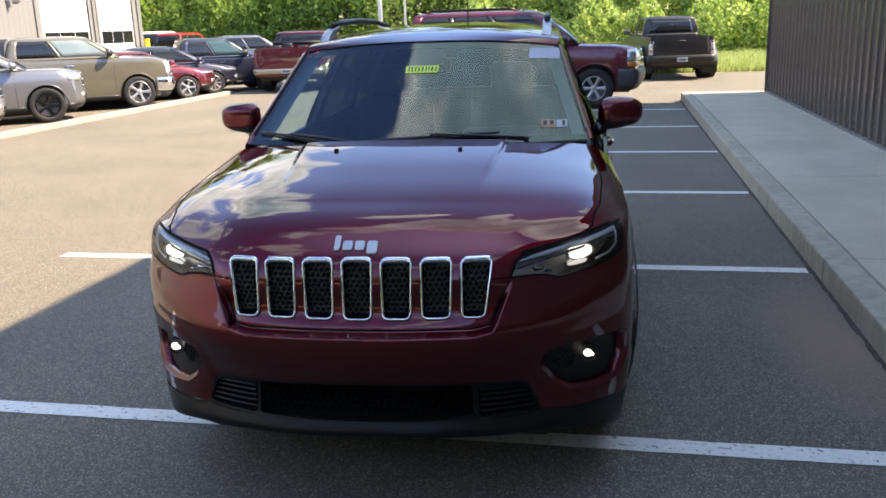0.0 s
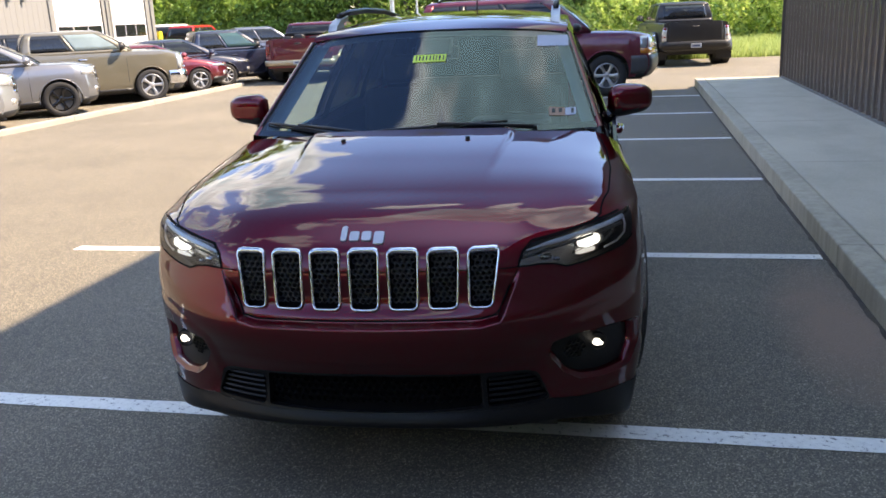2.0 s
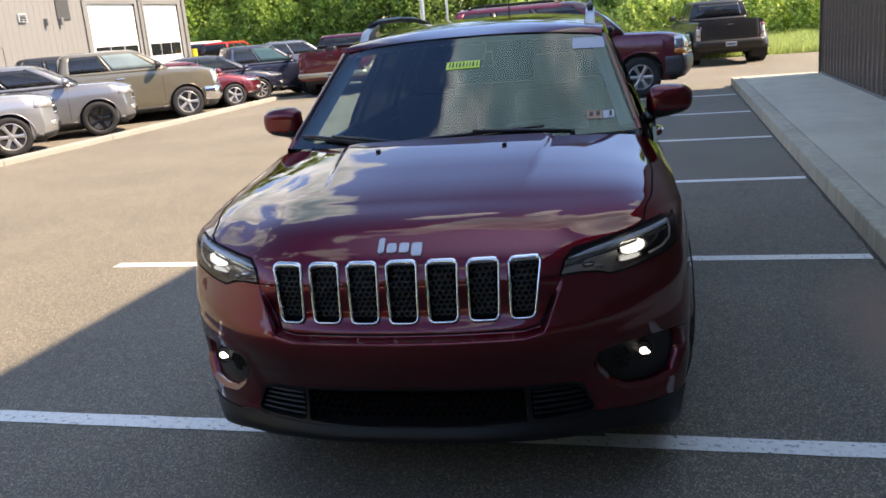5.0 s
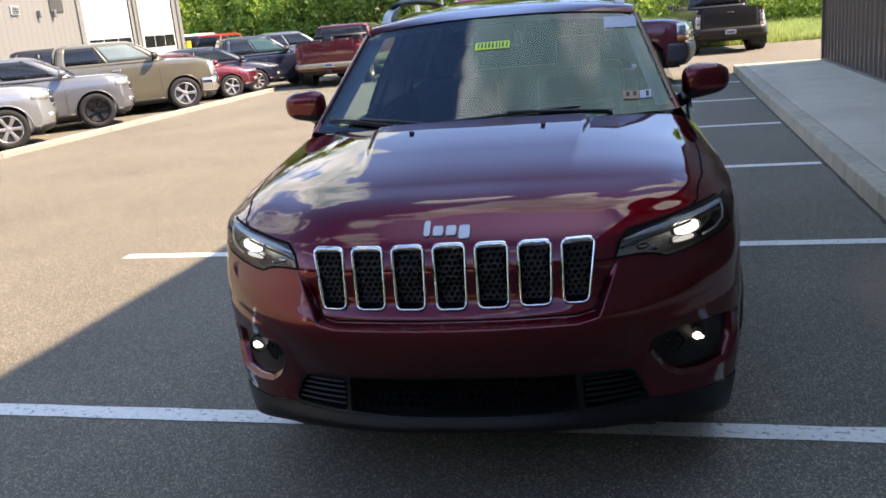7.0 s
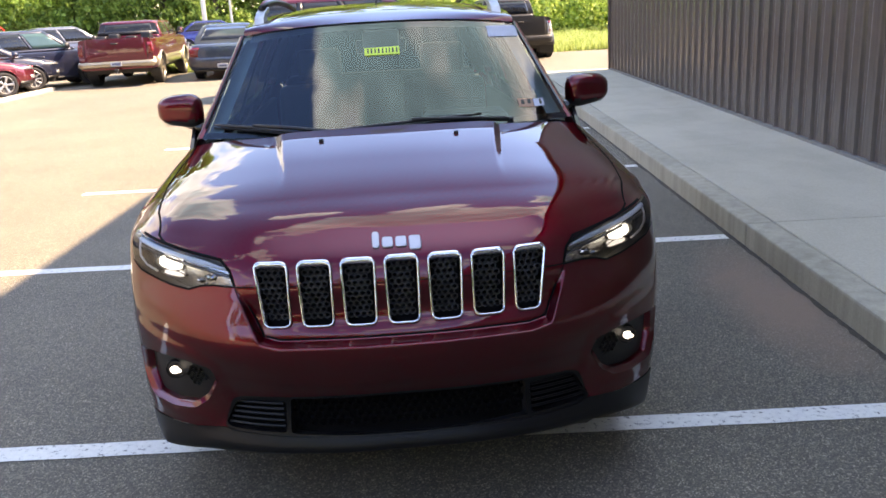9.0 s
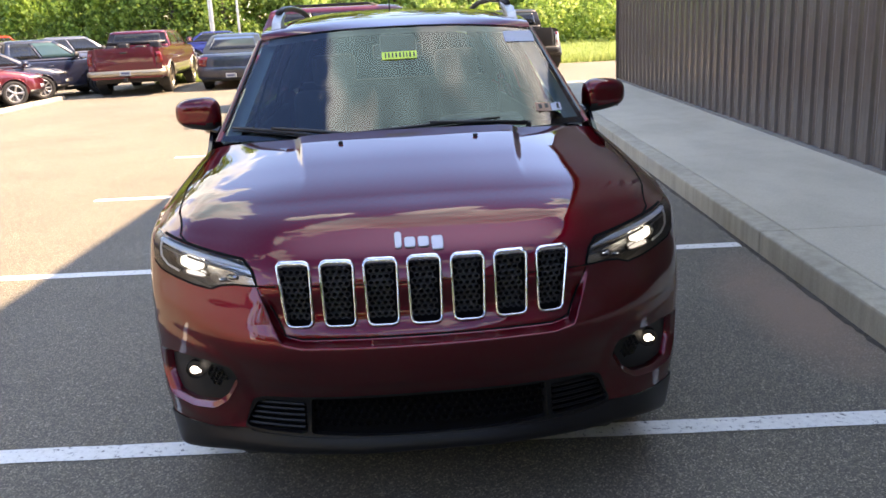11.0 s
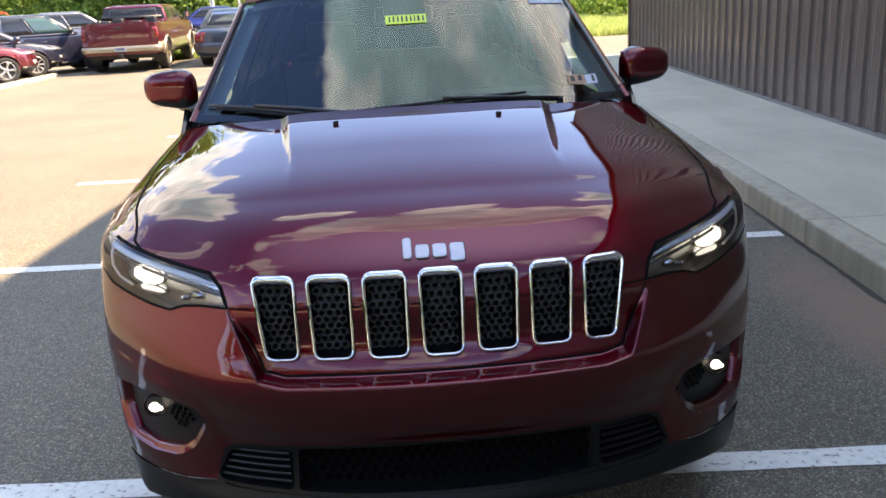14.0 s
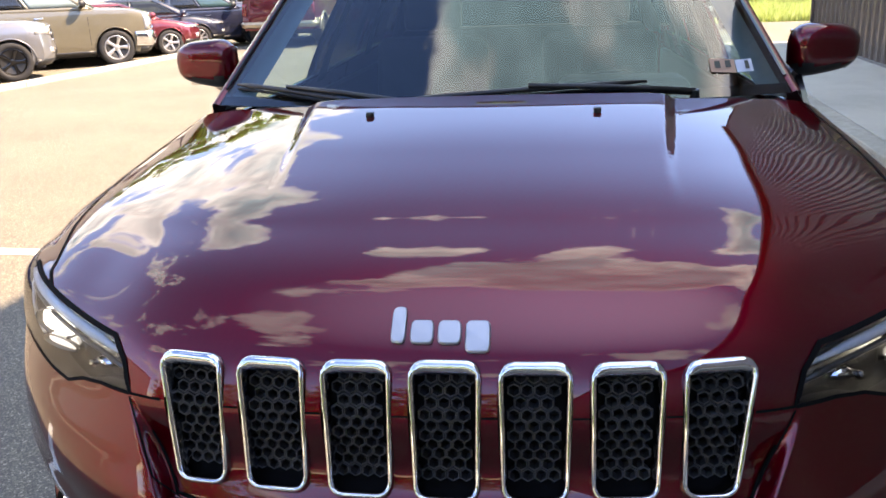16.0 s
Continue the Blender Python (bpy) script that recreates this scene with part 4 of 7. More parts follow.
    def cab(a, t):
        """Round the glasshouse: 0..1 right flank from rear to front, 1..2 windscreen, 2..3 left flank, 3..4 rear window."""
        a = a % 4.0
        x0, x1 = ends(t)
        w = wide(t)
        k, f = int(a), a - int(a)
        inn = lambda f_: 1 - 0.05 * (2 * f_ - 1) ** 4
        z = zb0 + (H - zb0) * t
        if k == 0:
            return (lerp(x0, x1, f), -w * inn(f), z)
        if k == 1:
            y = lerp(-w, w, f) * .95
            return (x1 + bulge * (1 - (2 * f - 1) ** 2), y, z)
        if k == 2:
            return (lerp(x1, x0, f), w * inn(f), z)
        y = lerp(w, -w, f) * .95
        return (x0 - bulge * .35 * (1 - (2 * f - 1) ** 2), y, z)
    cab.core = ((xb + xc) / 2, 0, 0)
    per = [i / 10 for i in range(40)]

    def rings_of(levels, mat, nm, close):
        bm = bmesh.new()
        lv = []
        cx = sum(ends(1.0)) / 2
        for t, shrink, rise in levels:
            lv.append([])
            for a in per:
                p = cab(a, t)
                lv[-1].append(bm.verts.new((cx + (p[0] - cx) * (1 - shrink * .8), p[1] * (1 - shrink), p[2] + rise)))
        for p, q in zip(lv, lv[1:]):
            for i in range(40):
                bm.faces.new((p[i], p[(i + 1) % 40], q[(i + 1) % 40], q[i]))
        if close:
            bm.faces.new(lv[-1])
        return part(nm, bm, mat, g, smooth=True, angle=60)
    rings_of([(0, .03, 0), (.25, .014, 0), (.5, .012, 0), (.75, .012, 0), (.93, .02, 0)], SEAL, "glasshouse", False)
    rings_of([(.86, .002, 0), (.89, -.004, 0), (.935, .004, 0), (.97, .035, 0), (1.0, .09, 0), (1.0, .22, .012), (1.0, .5, .022), (1.0, .8, .026)], col, "roof", True)
    if kind == "sedan":
        cuts = [.06, .46, .90]
    elif kind == "van":
        cuts = [.05, .36, .64, .92]
    elif truck:
        cuts = [.06, .47, .92] if xd - xa > 1.95 else [.08, .90]
    else:
        cuts = [.05, .30, .60, .92]
    for k in (0, 2):
        at = (lambda f: f) if k == 0 else (lambda f: 3.0 - f)
        for i in range(len(cuts) - 1):
            c0, c1 = cuts[i] + (.022 if i else .0), cuts[i + 1] - .022 * (i < len(cuts) - 2)
            win = sheet(cab, *sorted((at(c0), at(c1))), .16, .865, 0.004, .012, 6, 4)
            part("side_window", win, front_glass if front_glass and i == len(cuts) - 2 else glass_mat, g, smooth=True)
        # pillars: rear and windscreen ones in body colour, the middle ones dark
        part("rear_pillar", sheet(cab, *sorted((at(-.0 + .004), at(cuts[0] + (.03 if truck else .02)))), .02, .90, 0.008, .02, 3, 5), col, g, smooth=True)
        part("windscreen_pillar", sheet(cab, *sorted((at(cuts[-1] - .01), at(.998))), .02, .90, 0.008, .02, 3, 5), col, g, smooth=True)
        for c in cuts[1:-1]:
            part("door_pillar", sheet(cab, *sorted((at(c - .017), at(c + .017))), .08, .88, 0.007, .015, 2, 4), col if truck else SEAL, g, smooth=True)
        part("window_sill", sheet(cab, *sorted((at(.01), at(.97))), .01, .145, 0.008, .02, 8, 2), col, g, smooth=True)
        s = -1 if k == 0 else 1
        # door gaps and handles
        span = lambda f: lerp(*ends(.05), f)
        for c in cuts[(0 if truck or kind == "sedan" else 1):]:
            x = span(c) + (0.03 if c > .85 else 0)
            if abs(x - rx) > ra + .03:
                part("door_gap", sheet(side_of(s), x - .005, x + .005, low + .10, belt - .05, 0.001, .004, 2, 6), SEAL, g)
        for c in cuts[(0 if len(cuts) == 2 else 1):-1] if kind != "sedan" else cuts[:-1]:
            hx = span(c) + 0.15
            part("door_handle", sheet(side_of(s), hx - .09, hx + .09, belt - .17, belt - .135, 0.022, .0, 4, 2), CHROME if bumper is CHROME else col, g, smooth=True)
    part("windscreen", sheet(cab, 1.045, 1.955, .05, .90, 0.005, .012, 12, 5), screen, g, smooth=True)
    part("rear_window", sheet(cab, 3.10, 3.90, .22, .84, 0.006, .012, 8, 4), glass_mat, g, smooth=True)
    if truck:
        part("rear_panel", sheet(cab, 3.02, 3.98, .0, .19, 0.008, .02, 8, 2), col, g, smooth=True)

    # ---- nose
    gz0, gz1 = lerp(low, hood, .50), hood - 0.085
    if kind == "sedan":
        gz0 = lerp(low, hood, .52)
    gw = {"pickup": .62, "suv": .56, "van": .5, "sedan": .46}[kind]
    part("grille", sheet(nose, -gw, gw, gz0 + .02, gz1, 0.012, .02, 12, 3), BLACK, g, smooth=True)
    shine = CHROME if bumper is CHROME or grille is CHROME else col
    for i in range(3 if kind != "sedan" else 2):
        z = lerp(gz0 + .04, gz1 - .02, i / (2 if kind != "sedan" else 1))
        part("grille_bar", sheet(nose, -gw, gw, z - .022, z + .022, 0.03, .02, 12, 2), shine, g, smooth=True)
    for s in (-1, 1):
        h0, h1 = {"pickup": (.63, 1.10), "suv": (.55, 1.20), "van": (.55, 1.25), "sedan": (.52, 1.30)}[kind]
        z0 = gz0 + {"pickup": .02, "suv": .13, "van": .14, "sedan": .08}[kind]
        if amber and not truck:
            z0 = gz0 + .13
        hl = part("headlight", sheet(nose, s * h0, s * h1, z0, gz1 - .005, 0.012, .03, 10, 3, (.05 if not (truck or amber) else 0, .015)), HEADLAMP, g, smooth=True)
        part("lamp_bulb", sheet(nose, s * lerp(h0, h1, .12), s * lerp(h0, h1, .55), z0 + .04, gz1 - .03, 0.018, .01, 6, 3), LENS_CLEAR, hl, smooth=True)
        if amber and truck:
            part("indicator", sheet(nose, s * 1.055, s * 1.135, gz0 + .05, gz1 - .04, 0.020, .01, 5, 3), LENS_AMBER, hl, smooth=True)
        elif amber:
            part("indicator", sheet(nose, s * h0, s * h1, gz0 + .02, z0 - .012, 0.014, .02, 8, 2), LENS_AMBER, hl, smooth=True)
        if not truck:
            fz = lerp(low, hood, .27)
            part("fog_lamp", sheet(nose, s * .62, s * .80, fz, fz + .09, 0.006, .01, 5, 2), LENS_CLEAR if bumper is col else BLACK, g, smooth=True)
    bz0, bz1 = (low + .06, gz0 - .015)
    if truck or bumper is not col:
        proud = .045 if truck else .018
        part("front_bumper", sheet(nose, -1.0 - (xf - fx - ra) * .92, 1.0 + (xf - fx - ra) * .92, bz0 + (.06 if truck else 0), bz1, proud, .03, 26, 5), bumper, g, smooth=True)
    part("air_dam", sheet(nose, -.98 - (xf - fx - ra) * .6, .98 + (xf - fx - ra) * .6, low - .01, low + .10, 0.012, .03, 18, 2), skirt or BLACK, g, smooth=True)
    if not truck:
        part("lower_intake", sheet(nose, -.5, .5, lerp(low, hood, .20), lerp(low, hood, .36), 0.02 if bumper is not col else .006, .02, 10, 2), BLACK, g, smooth=True)

    # ---- tail
    tz = belt - (0.04 if truck else 0.10)
    for s in (-1, 1):
        tl = part("tail_light", sheet(tail, s * (.885 if truck else .72), s * (1.035 if truck else 1.16), tz - (.46 if dually else .34 if truck else .24), tz - (.06 if truck else 0), 0.016, .02, 6, 4), LENS_CLEAR if dually else LENS_RED, g, smooth=True)
        if dually:
            for q in (.06, .27):
                part("light_mark", sheet(tail, s * .90, s * 1.02, tz - q - .085, tz - q, 0.022, .01, 4, 2), LENS_RED, tl, smooth=True)
    if truck:
        tg = part("tailgate", sheet(tail, -.835, .835, belt - .56, belt + .03, 0.022, .05, 14, 5), col, g, smooth=True, angle=40)
        part("tailgate_gap", sheet(tail, -.85, -.838, belt - .56, belt + .02, 0.003, .01, 1, 3), SEAL, tg)
        part("tailgate_gap", sheet(tail, .838, .85, belt - .56, belt + .02, 0.003, .01, 1, 3), SEAL, tg)
        part("tailgate_handle", sheet(tail, -.11, .11, belt - .13, belt - .07, 0.034, .01, 4, 2), BLACK, tg)
        part("bed_floor", box(xr + .09, xa - .10, -half * .80, half * .80, belt - .40, belt - .385), BLACK, g)
    bz = low + (.06 if truck else .02)
    part("rear_bumper", sheet(tail, -1.0 - (.16 if truck else .35), 1.0 + (.16 if truck else .35), bz, bz + (.155 if two_tone else .20 if truck else .30), .075 if truck else .03, .03, 22, 4), bumper, g, smooth=True, angle=50)
    lift = .082 if truck else .04
    pl = part("number_plate", box(xr - lift - .012, xr - lift + .004, -0.14, 0.14, bz + .025, bz + .14, 0.004, 1), PLATE, g)
    part("plate_bar", box(xr - lift - .015, xr - lift - .011, -0.10, 0.10, bz + .06, bz + .105), BARS, pl)
    if two_tone:
        part("hitch", box(xr - .16, xr + .1, -.05, .05, low - .08, low + .02, .01, 1), BLACK, g)
    if cargo:
        part("tool_rack", tube([(xa - .10, -half * .8, belt + .12), (xa - .10, half * .8, belt + .12)], 0.05, 8), BLACK, g, "black gear lying across the bed", smooth=True)
        for y in (-.55, -.15, .3, .62):
            part("packed_gear", box(xa - .42, xa - .12, y - .13, y + .15, belt - .38, belt + .10 + .05 * math.sin(y * 9), .05, 2), BLACK, g, smooth=True)
    mirror_part(g, xd - 0.30, half - 0.07, belt + 0.02, mirror or (BLACK if truck else col), 0.19 if truck else 0.145)
    if dually:
        for s in (-1, 1):
            add_wheel(g, rx, s * (half + 0.10), r, tw, spokes, rim, frac)
            part("wide_fender", tube([(px, s * (half + 0.08), pz) for px, pz in arc(rx, r, ra + 0.03, 178, 2, 14)], 0.15, 10), col, g, smooth=True)
            part("mud_flap", box(rx - ra - .05, rx - ra - .03, min(s * (half - .22), s * (half + .20)), max(s * (half - .22), s * (half + .20)), .16, r + .12, .006, 1), BLACK, g)
    if rails:
        for s in (-1, 1):
            part("roof_rail", tube([(xb + 0.2, s * (w1 - 0.10), H), (xb + 0.35, s * (w1 - 0.10), H + 0.055), (xc - 0.5, s * (w1 - 0.10), H + 0.055), (xc - 0.35, s * (w1 - 0.10), H)], 0.018, 6), BLACK, g, smooth=True)
    return g


HEADLAMP = plain("headlamp_cover", (0.42, 0.44, 0.46), 0.10, 0.55, 0.25, 14, coat=1.0)
SEAL = plain("black_window_seal", (0.010, 0.010, 0.011), 0.30, 0, 0.15, 30, coat=0.3)
SCREEN_GLASS = plain("shaded_screen_glass", (0.020, 0.026, 0.028), 0.03, 0, 0.25, 3, coat=1.0)
P_BLUE = paint("blue_paint", (0.006, 0.016, 0.13), 0.6)
P_SILVER = paint("silver_paint", (0.155, 0.162, 0.176), 0.5)
P_WHITE_SILVER = paint("white_silver_paint", (0.27, 0.28, 0.295), 0.5)
P_TAN = paint("tan_paint", (0.135, 0.120, 0.085), 0.35)
P_RED = paint("bright_red_paint", (0.42, 0.012, 0.012), 0.1)
P_DARKRED = paint("dark_red_paint", (0.13, 0.008, 0.016), 0.6)
P_NAVY = paint("navy_paint", (0.005, 0.008, 0.024), 0.2, dirt=0.03)
P_GREY = paint("steel_grey_paint", (0.10, 0.11, 0.14), 0.6)
P_WHITE = paint("white_paint", (0.78, 0.78, 0.77), 0.0)
P_BLUEGREY = paint("blue_grey_paint", (0.022, 0.032, 0.058), 0.6)
P_BLACK = paint("black_paint", (0.006, 0.006, 0.0075), 0.1, 0.45, 0.35, 0.02)
P_MAROON = paint("maroon_paint", (0.125, 0.005, 0.019), 0.45)
P_FORD = paint("dark_maroon_paint", (0.105, 0.0022, 0.014), 0.5, 0.35, 1.0, 0.01)
DARK_BUMPER = plain("dark_grey_bumper", (0.055, 0.058, 0.065), 0.42, 0, 0.15, 20)
P_GOLD = paint("pale_gold_paint", (0.34, 0.29, 0.21), 0.7)
DEEP_TEAL = plain("deep_teal_glass", (0.035, 0.075, 0.08), 0.05, 0, 0.2, 3)
# opaque pane; daylight seen through it is put into the pale colour
TEAL_GLASS = plain("daylight_toned_glass", (0.16, 0.21, 0.215), 0.05, 0, 0.2, 3)

ROW_YAW = 40.0    # the row is parked slantwise against the kerb
def row(name, label, cat, hub, yaw=ROW_YAW, scale=0.945, **k):
    """Parks a vehicle so that its right front wheel stands at hub."""
    c, sn = math.cos(radians(yaw)), math.sin(radians(yaw))
    for key in ("L", "W", "H", "wb", "fo", "r", "belt", "tw") + (("hood",) if "hood" in k else ()):
        k[key] = k.get(key, 0.24) * scale
    k["ground"] = 0.28 * scale
    fx, fy = k["L"] / 2 - k["fo"], -(k["W"] / 2 - k["tw"])
    hub = (0.3 + (hub[0] - 0.3) * 1.008, 0.15 + (hub[1] - 0.15) * 1.008)
    return vehicle(name, label, cat, pose(hub[0] - (c * fx - sn * fy), hub[1] - (sn * fx + c * fy), 0, 0, 0, yaw), **k)


row("pickup_truck", "blue pickup truck with chrome bumper and amber indicators", "pickup truck", (-11.2, 11.3), kind="pickup", col=P_BLUE, L=5.8, W=2.0, H=1.80, wb=3.65, fo=0.98, r=0.40, spokes=5, amber=True, belt=1.18, tw=0.27, cowl=-1.0)
row("suv", "silver-white family suv with alloy wheels", "suv", (-11.1, 13.1), kind="suv", col=P_WHITE_SILVER, L=4.9, W=1.95, H=1.62, wb=2.87, fo=0.92, r=0.38, spokes=6, bumper=P_WHITE_SILVER, grille=CHROME, skirt=BLACK, belt=1.14, hood=1.10)
row("suv", "silver suv with black wheels and dark windows", "suv", (-11.27, 15.90), kind="suv", col=P_SILVER, L=4.8, W=1.94, H=1.62, wb=2.91, fo=0.90, r=0.38, rim=BLACK_RIM, spokes=5, bumper=P_SILVER, belt=1.14, hood=1.11)
row("pickup_truck", "olive tan crew-cab pickup with chrome bumper", "pickup truck", (-11.0, 18.95), kind="pickup", col=P_TAN, L=5.8, W=2.0, H=1.78, wb=3.56, fo=0.99, r=0.40, spokes=5, belt=1.27, hood=1.22, tw=0.28, front_glass=TEAL_GLASS)
row("sedan", "dark red sedan with bright alloy wheels", "sedan", (-10.98, 21.3), kind="sedan", col=P_DARKRED, L=4.7, W=1.80, H=1.34, wb=2.75, fo=0.95, r=0.325, spokes=5, bumper=P_DARKRED, belt=0.93)
row("sedan", "navy blue sedan with bright alloy wheels", "sedan", (-11.05, 23.0), kind="sedan", col=P_NAVY, L=4.7, W=1.80, H=1.42, wb=2.75, fo=0.93, r=0.33, spokes=9, bumper=P_NAVY, belt=0.93)
row("pickup_truck", "navy black crew-cab pickup with dark wheels", "pickup truck", (-10.05, 24.35), scale=0.81, kind="pickup", col=P_NAVY, L=5.8, W=2.0, H=1.88, wb=3.65, fo=0.98, r=0.40, rim=DARK_BUMPER, spokes=6, belt=1.22, bumper=BLACK, trim=BLACK, front_glass=DEEP_TEAL)
vehicle("pickup_truck", "steel grey crew-cab pickup parked further back", "pickup truck", pose(-13.4, 30.4, 0, 0, 0, 36), kind="pickup", col=P_GREY, L=4.9, W=1.72, H=1.55, wb=3.1, fo=0.84, r=0.34, spokes=6, belt=1.02, bumper=P_GREY)
vehicle("van", "white passenger van behind the parked row", "van", pose(-26.6, 48.5, 0, 0, 0, 100), kind="van", col=P_WHITE, L=5.0, W=1.95, H=1.85, wb=3.0, fo=0.95, r=0.34, belt=1.05, bumper=P_WHITE)
vehicle("suv", "bright red suv behind the parked row", "suv", pose(-23.65, 46.2, 0, 0, 0, 88), kind="suv", col=P_RED, L=4.5, W=1.85, H=1.72, wb=2.6, fo=0.9, r=0.36, belt=1.05, bumper=P_RED)
vehicle("suv", "dark suv seen over the silver one", "suv", pose(-15.6, 21.9, 0, 0, 0, 40), kind="suv", col=P_BLACK, L=4.3, W=1.8, H=1.66, wb=2.8, fo=0.9, r=0.37, belt=1.1, bumper=P_BLACK)
# maroon two-tone pickup that stands with its tailgate to the lane
vehicle("pickup_truck", "maroon two-tone pickup with open bed and pale lower panels", "pickup truck", pose(-9.04, 25.6, 0, 0, 0, 96), kind="pickup", col=P_FORD, L=5.5, W=1.92, H=1.63, wb=3.5, fo=0.95, r=0.39, rim=P_GOLD, spokes=6, belt=1.20, two_tone=P_GOLD, ground=0.45, bumper=P_GOLD, cargo=True)
vehicle("sedan", "blue-grey sedan with red tail lights", "sedan", pose(-6.42, 26.0, 0, 0, 0, 95), kind="sedan", col=P_BLUEGREY, L=4.9, W=1.85, H=1.43, wb=2.8, fo=1.0, r=0.33, belt=0.97, bumper=P_BLUEGREY)
vehicle("sedan", "bright blue car among far parked cars", "sedan", pose(-11.2, 43.0, 0, 0, 0, 20), kind="sedan", col=P_BLUE, L=4.6, W=1.8, H=1.45, wb=2.7, fo=0.9, r=0.32, belt=0.95, bumper=P_BLUE)
vehicle("sedan", "pale silver car among far parked cars", "sedan", pose(-8.2, 47.0, 0, 0, 0, 10), kind="sedan", col=P_SILVER, L=4.6, W=1.8, H=1.45, wb=2.7, fo=0.9, r=0.32, belt=0.95, bumper=P_SILVER)
vehicle("van", "white van among far parked cars", "van", pose(-7.0, 50.0, 0, 0, 0, 0), kind="van", col=P_WHITE, L=4.8, W=1.9, H=1.8, wb=2.8, fo=0.9, r=0.34, belt=1.05, bumper=P_WHITE)
# big maroon suv across the lane, and the black dually beyond it
vehicle("suv", "maroon full-size suv parked across the lane", "suv", pose(-1.77, 18.25, 0, 0, 0, 0), kind="suv", col=P_MAROON, L=4.87, W=2.0, H=1.90, wb=2.80, fo=0.98, r=0.39, spokes=6, arch=1.21, ground=0.35, belt=1.23, hood=1.19, bumper=DARK_BUMPER, grille=CHROME, amber=True, rails=True, tw=0.27, frac=0.60, nose_bow=0.20, mirror=BLACK)
vehicle("pickup_truck", "black dual-wheel pickup seen from behind", "pickup truck", pose(1.51, 27.58, 0, 0, 0, 97), kind="pickup", col=P_BLACK, L=5.5, W=1.80, H=1.70, wb=3.5, fo=0.9, r=0.36, spokes=8, belt=1.16, bumper=BLACK, dually=True, ground=0.42)


def build_utv():
    g = thing("utility_buggy", "small open utility buggy with roll cage and tan roof", "buggy", pose(-18.12, 19.74, 0, 0, 0, -42))
    part("tub", box(-1.15, 1.15, -0.6, 0.6, 0.42, 0.92, 0.08, 2), P_TAN, g, smooth=True)
    part("roof", box(-0.62, 0.50, -0.52, 0.52, 1.78, 1.84, 0.03, 2), P_TAN, g)
    for s in (-1, 1):
        part("cage_bar", tube([(-0.95, s * .56, .88), (-0.80, s * .54, 1.35), (-0.72, s * .52, 1.60), (-0.58, s * .50, 1.76), (-0.40, s * .49, 1.80), (0.30, s * .49, 1.80), (0.50, s * .50, 1.74), (0.66, s * .52, 1.55), (0.80, s * .54, 1.30), (0.98, s * .56, 0.92)], 0.035, 8), BLACK, g, smooth=True)
        for x in (-0.9, 0.95):
            add_wheel(g, x, s * 0.54, 0.32, 0.24, 6, BLACK_RIM, 0.5)
    part("seat", box(-0.5, 0.0, -0.5, 0.5, 0.88, 1.35, 0.08, 2), BLACK, g)
    bm = lathe([(0.17, 1.32), (0.30, 1.32), (0.335, 1.38), (0.335, 1.50), (0.30, 1.56), (0.17, 1.56)], 24)
    for v in bm.verts:
        v.co = Vector((v.co.x - 1.0, v.co.z, v.co.y - 0.40))
    part("spare_tyre", bm, BLACK, g, "worn black spare tyre", smooth=True)
    return g


build_utv()


# ---- the red suv: its front skin as one smooth surface ----
# Suv frame: x across, y backwards from the nose, z up. Rows run from the lower lip over the bumper and bonnet to the cowl,
# stations from the middle to the side. Each row: height or depth at seven stations.
def suv_side(y, z):
    """Half width of the flank."""
    y, z = np.asarray(y, float), np.asarray(z, float)
    w = np.interp(y, [0.5, 0.9, 1.6, 3.6, 4.3, 4.62], [0.945, 0.955, 0.948, 0.940, 0.91, 0.80])
    return w + np.interp(z, [0.22, 0.32, 0.45, 0.6, 0.85, 0.97, 1.04, 1.10, 1.2], [-0.07, -0.04, -0.012, 0, 0, -0.012, -0.03, -0.05, -0.075])


SUV_X = [[0, .25, .48, .65, .78, .86, 0]] + [[0, .25, .48, .66, .80, .890, 0]] + [[0, .25, .48, .66, .80, .905, 0]] * 7 + [[0, .25, .48, .66, .80, .893, 0], [0, .25, .47, .64, .775, .855, 0],
         [0, .25, .47, .64, .775, .858, 0], [0, .25, .47, .64, .78, .862, 0], [0, .25, .47, .64, .785, .864, 0], [0, .25, .47, .64, .79, .865, 0]]
SUV_Y = [[.12, .13, .17, .24, .35, .45, .58], [-.045, -.033, .028, .12, .25, .39, .56], [-.030, -.017, .043, .134, .252, .39, .56], [-.028, -.015, .042, .128, .243, .38, .56],
         [-.075, -.06, -.005, .10, .225, .37, .56], [-.105, -.09, -.045, .065, .205, .36, .56], [-.105, -.092, -.048, .06, .20, .355, .56], [-.07, -.06, -.026, .074, .207, .36, .56],
         [-.045, -.035, .004, .118, .246, .388, .565], [-.005, .005, .045, .15, .27, .40, .575], [.085, .095, .13, .23, .33, .45, .61], [.30, .30, .325, .39, .47, .57, .70],
         [.60, .60, .615, .66, .72, .80, .90], [.85, .855, .87, .92, .98, 1.05, 1.12], [.985, .99, 1.02, 1.09, 1.165, 1.23, 1.30]]
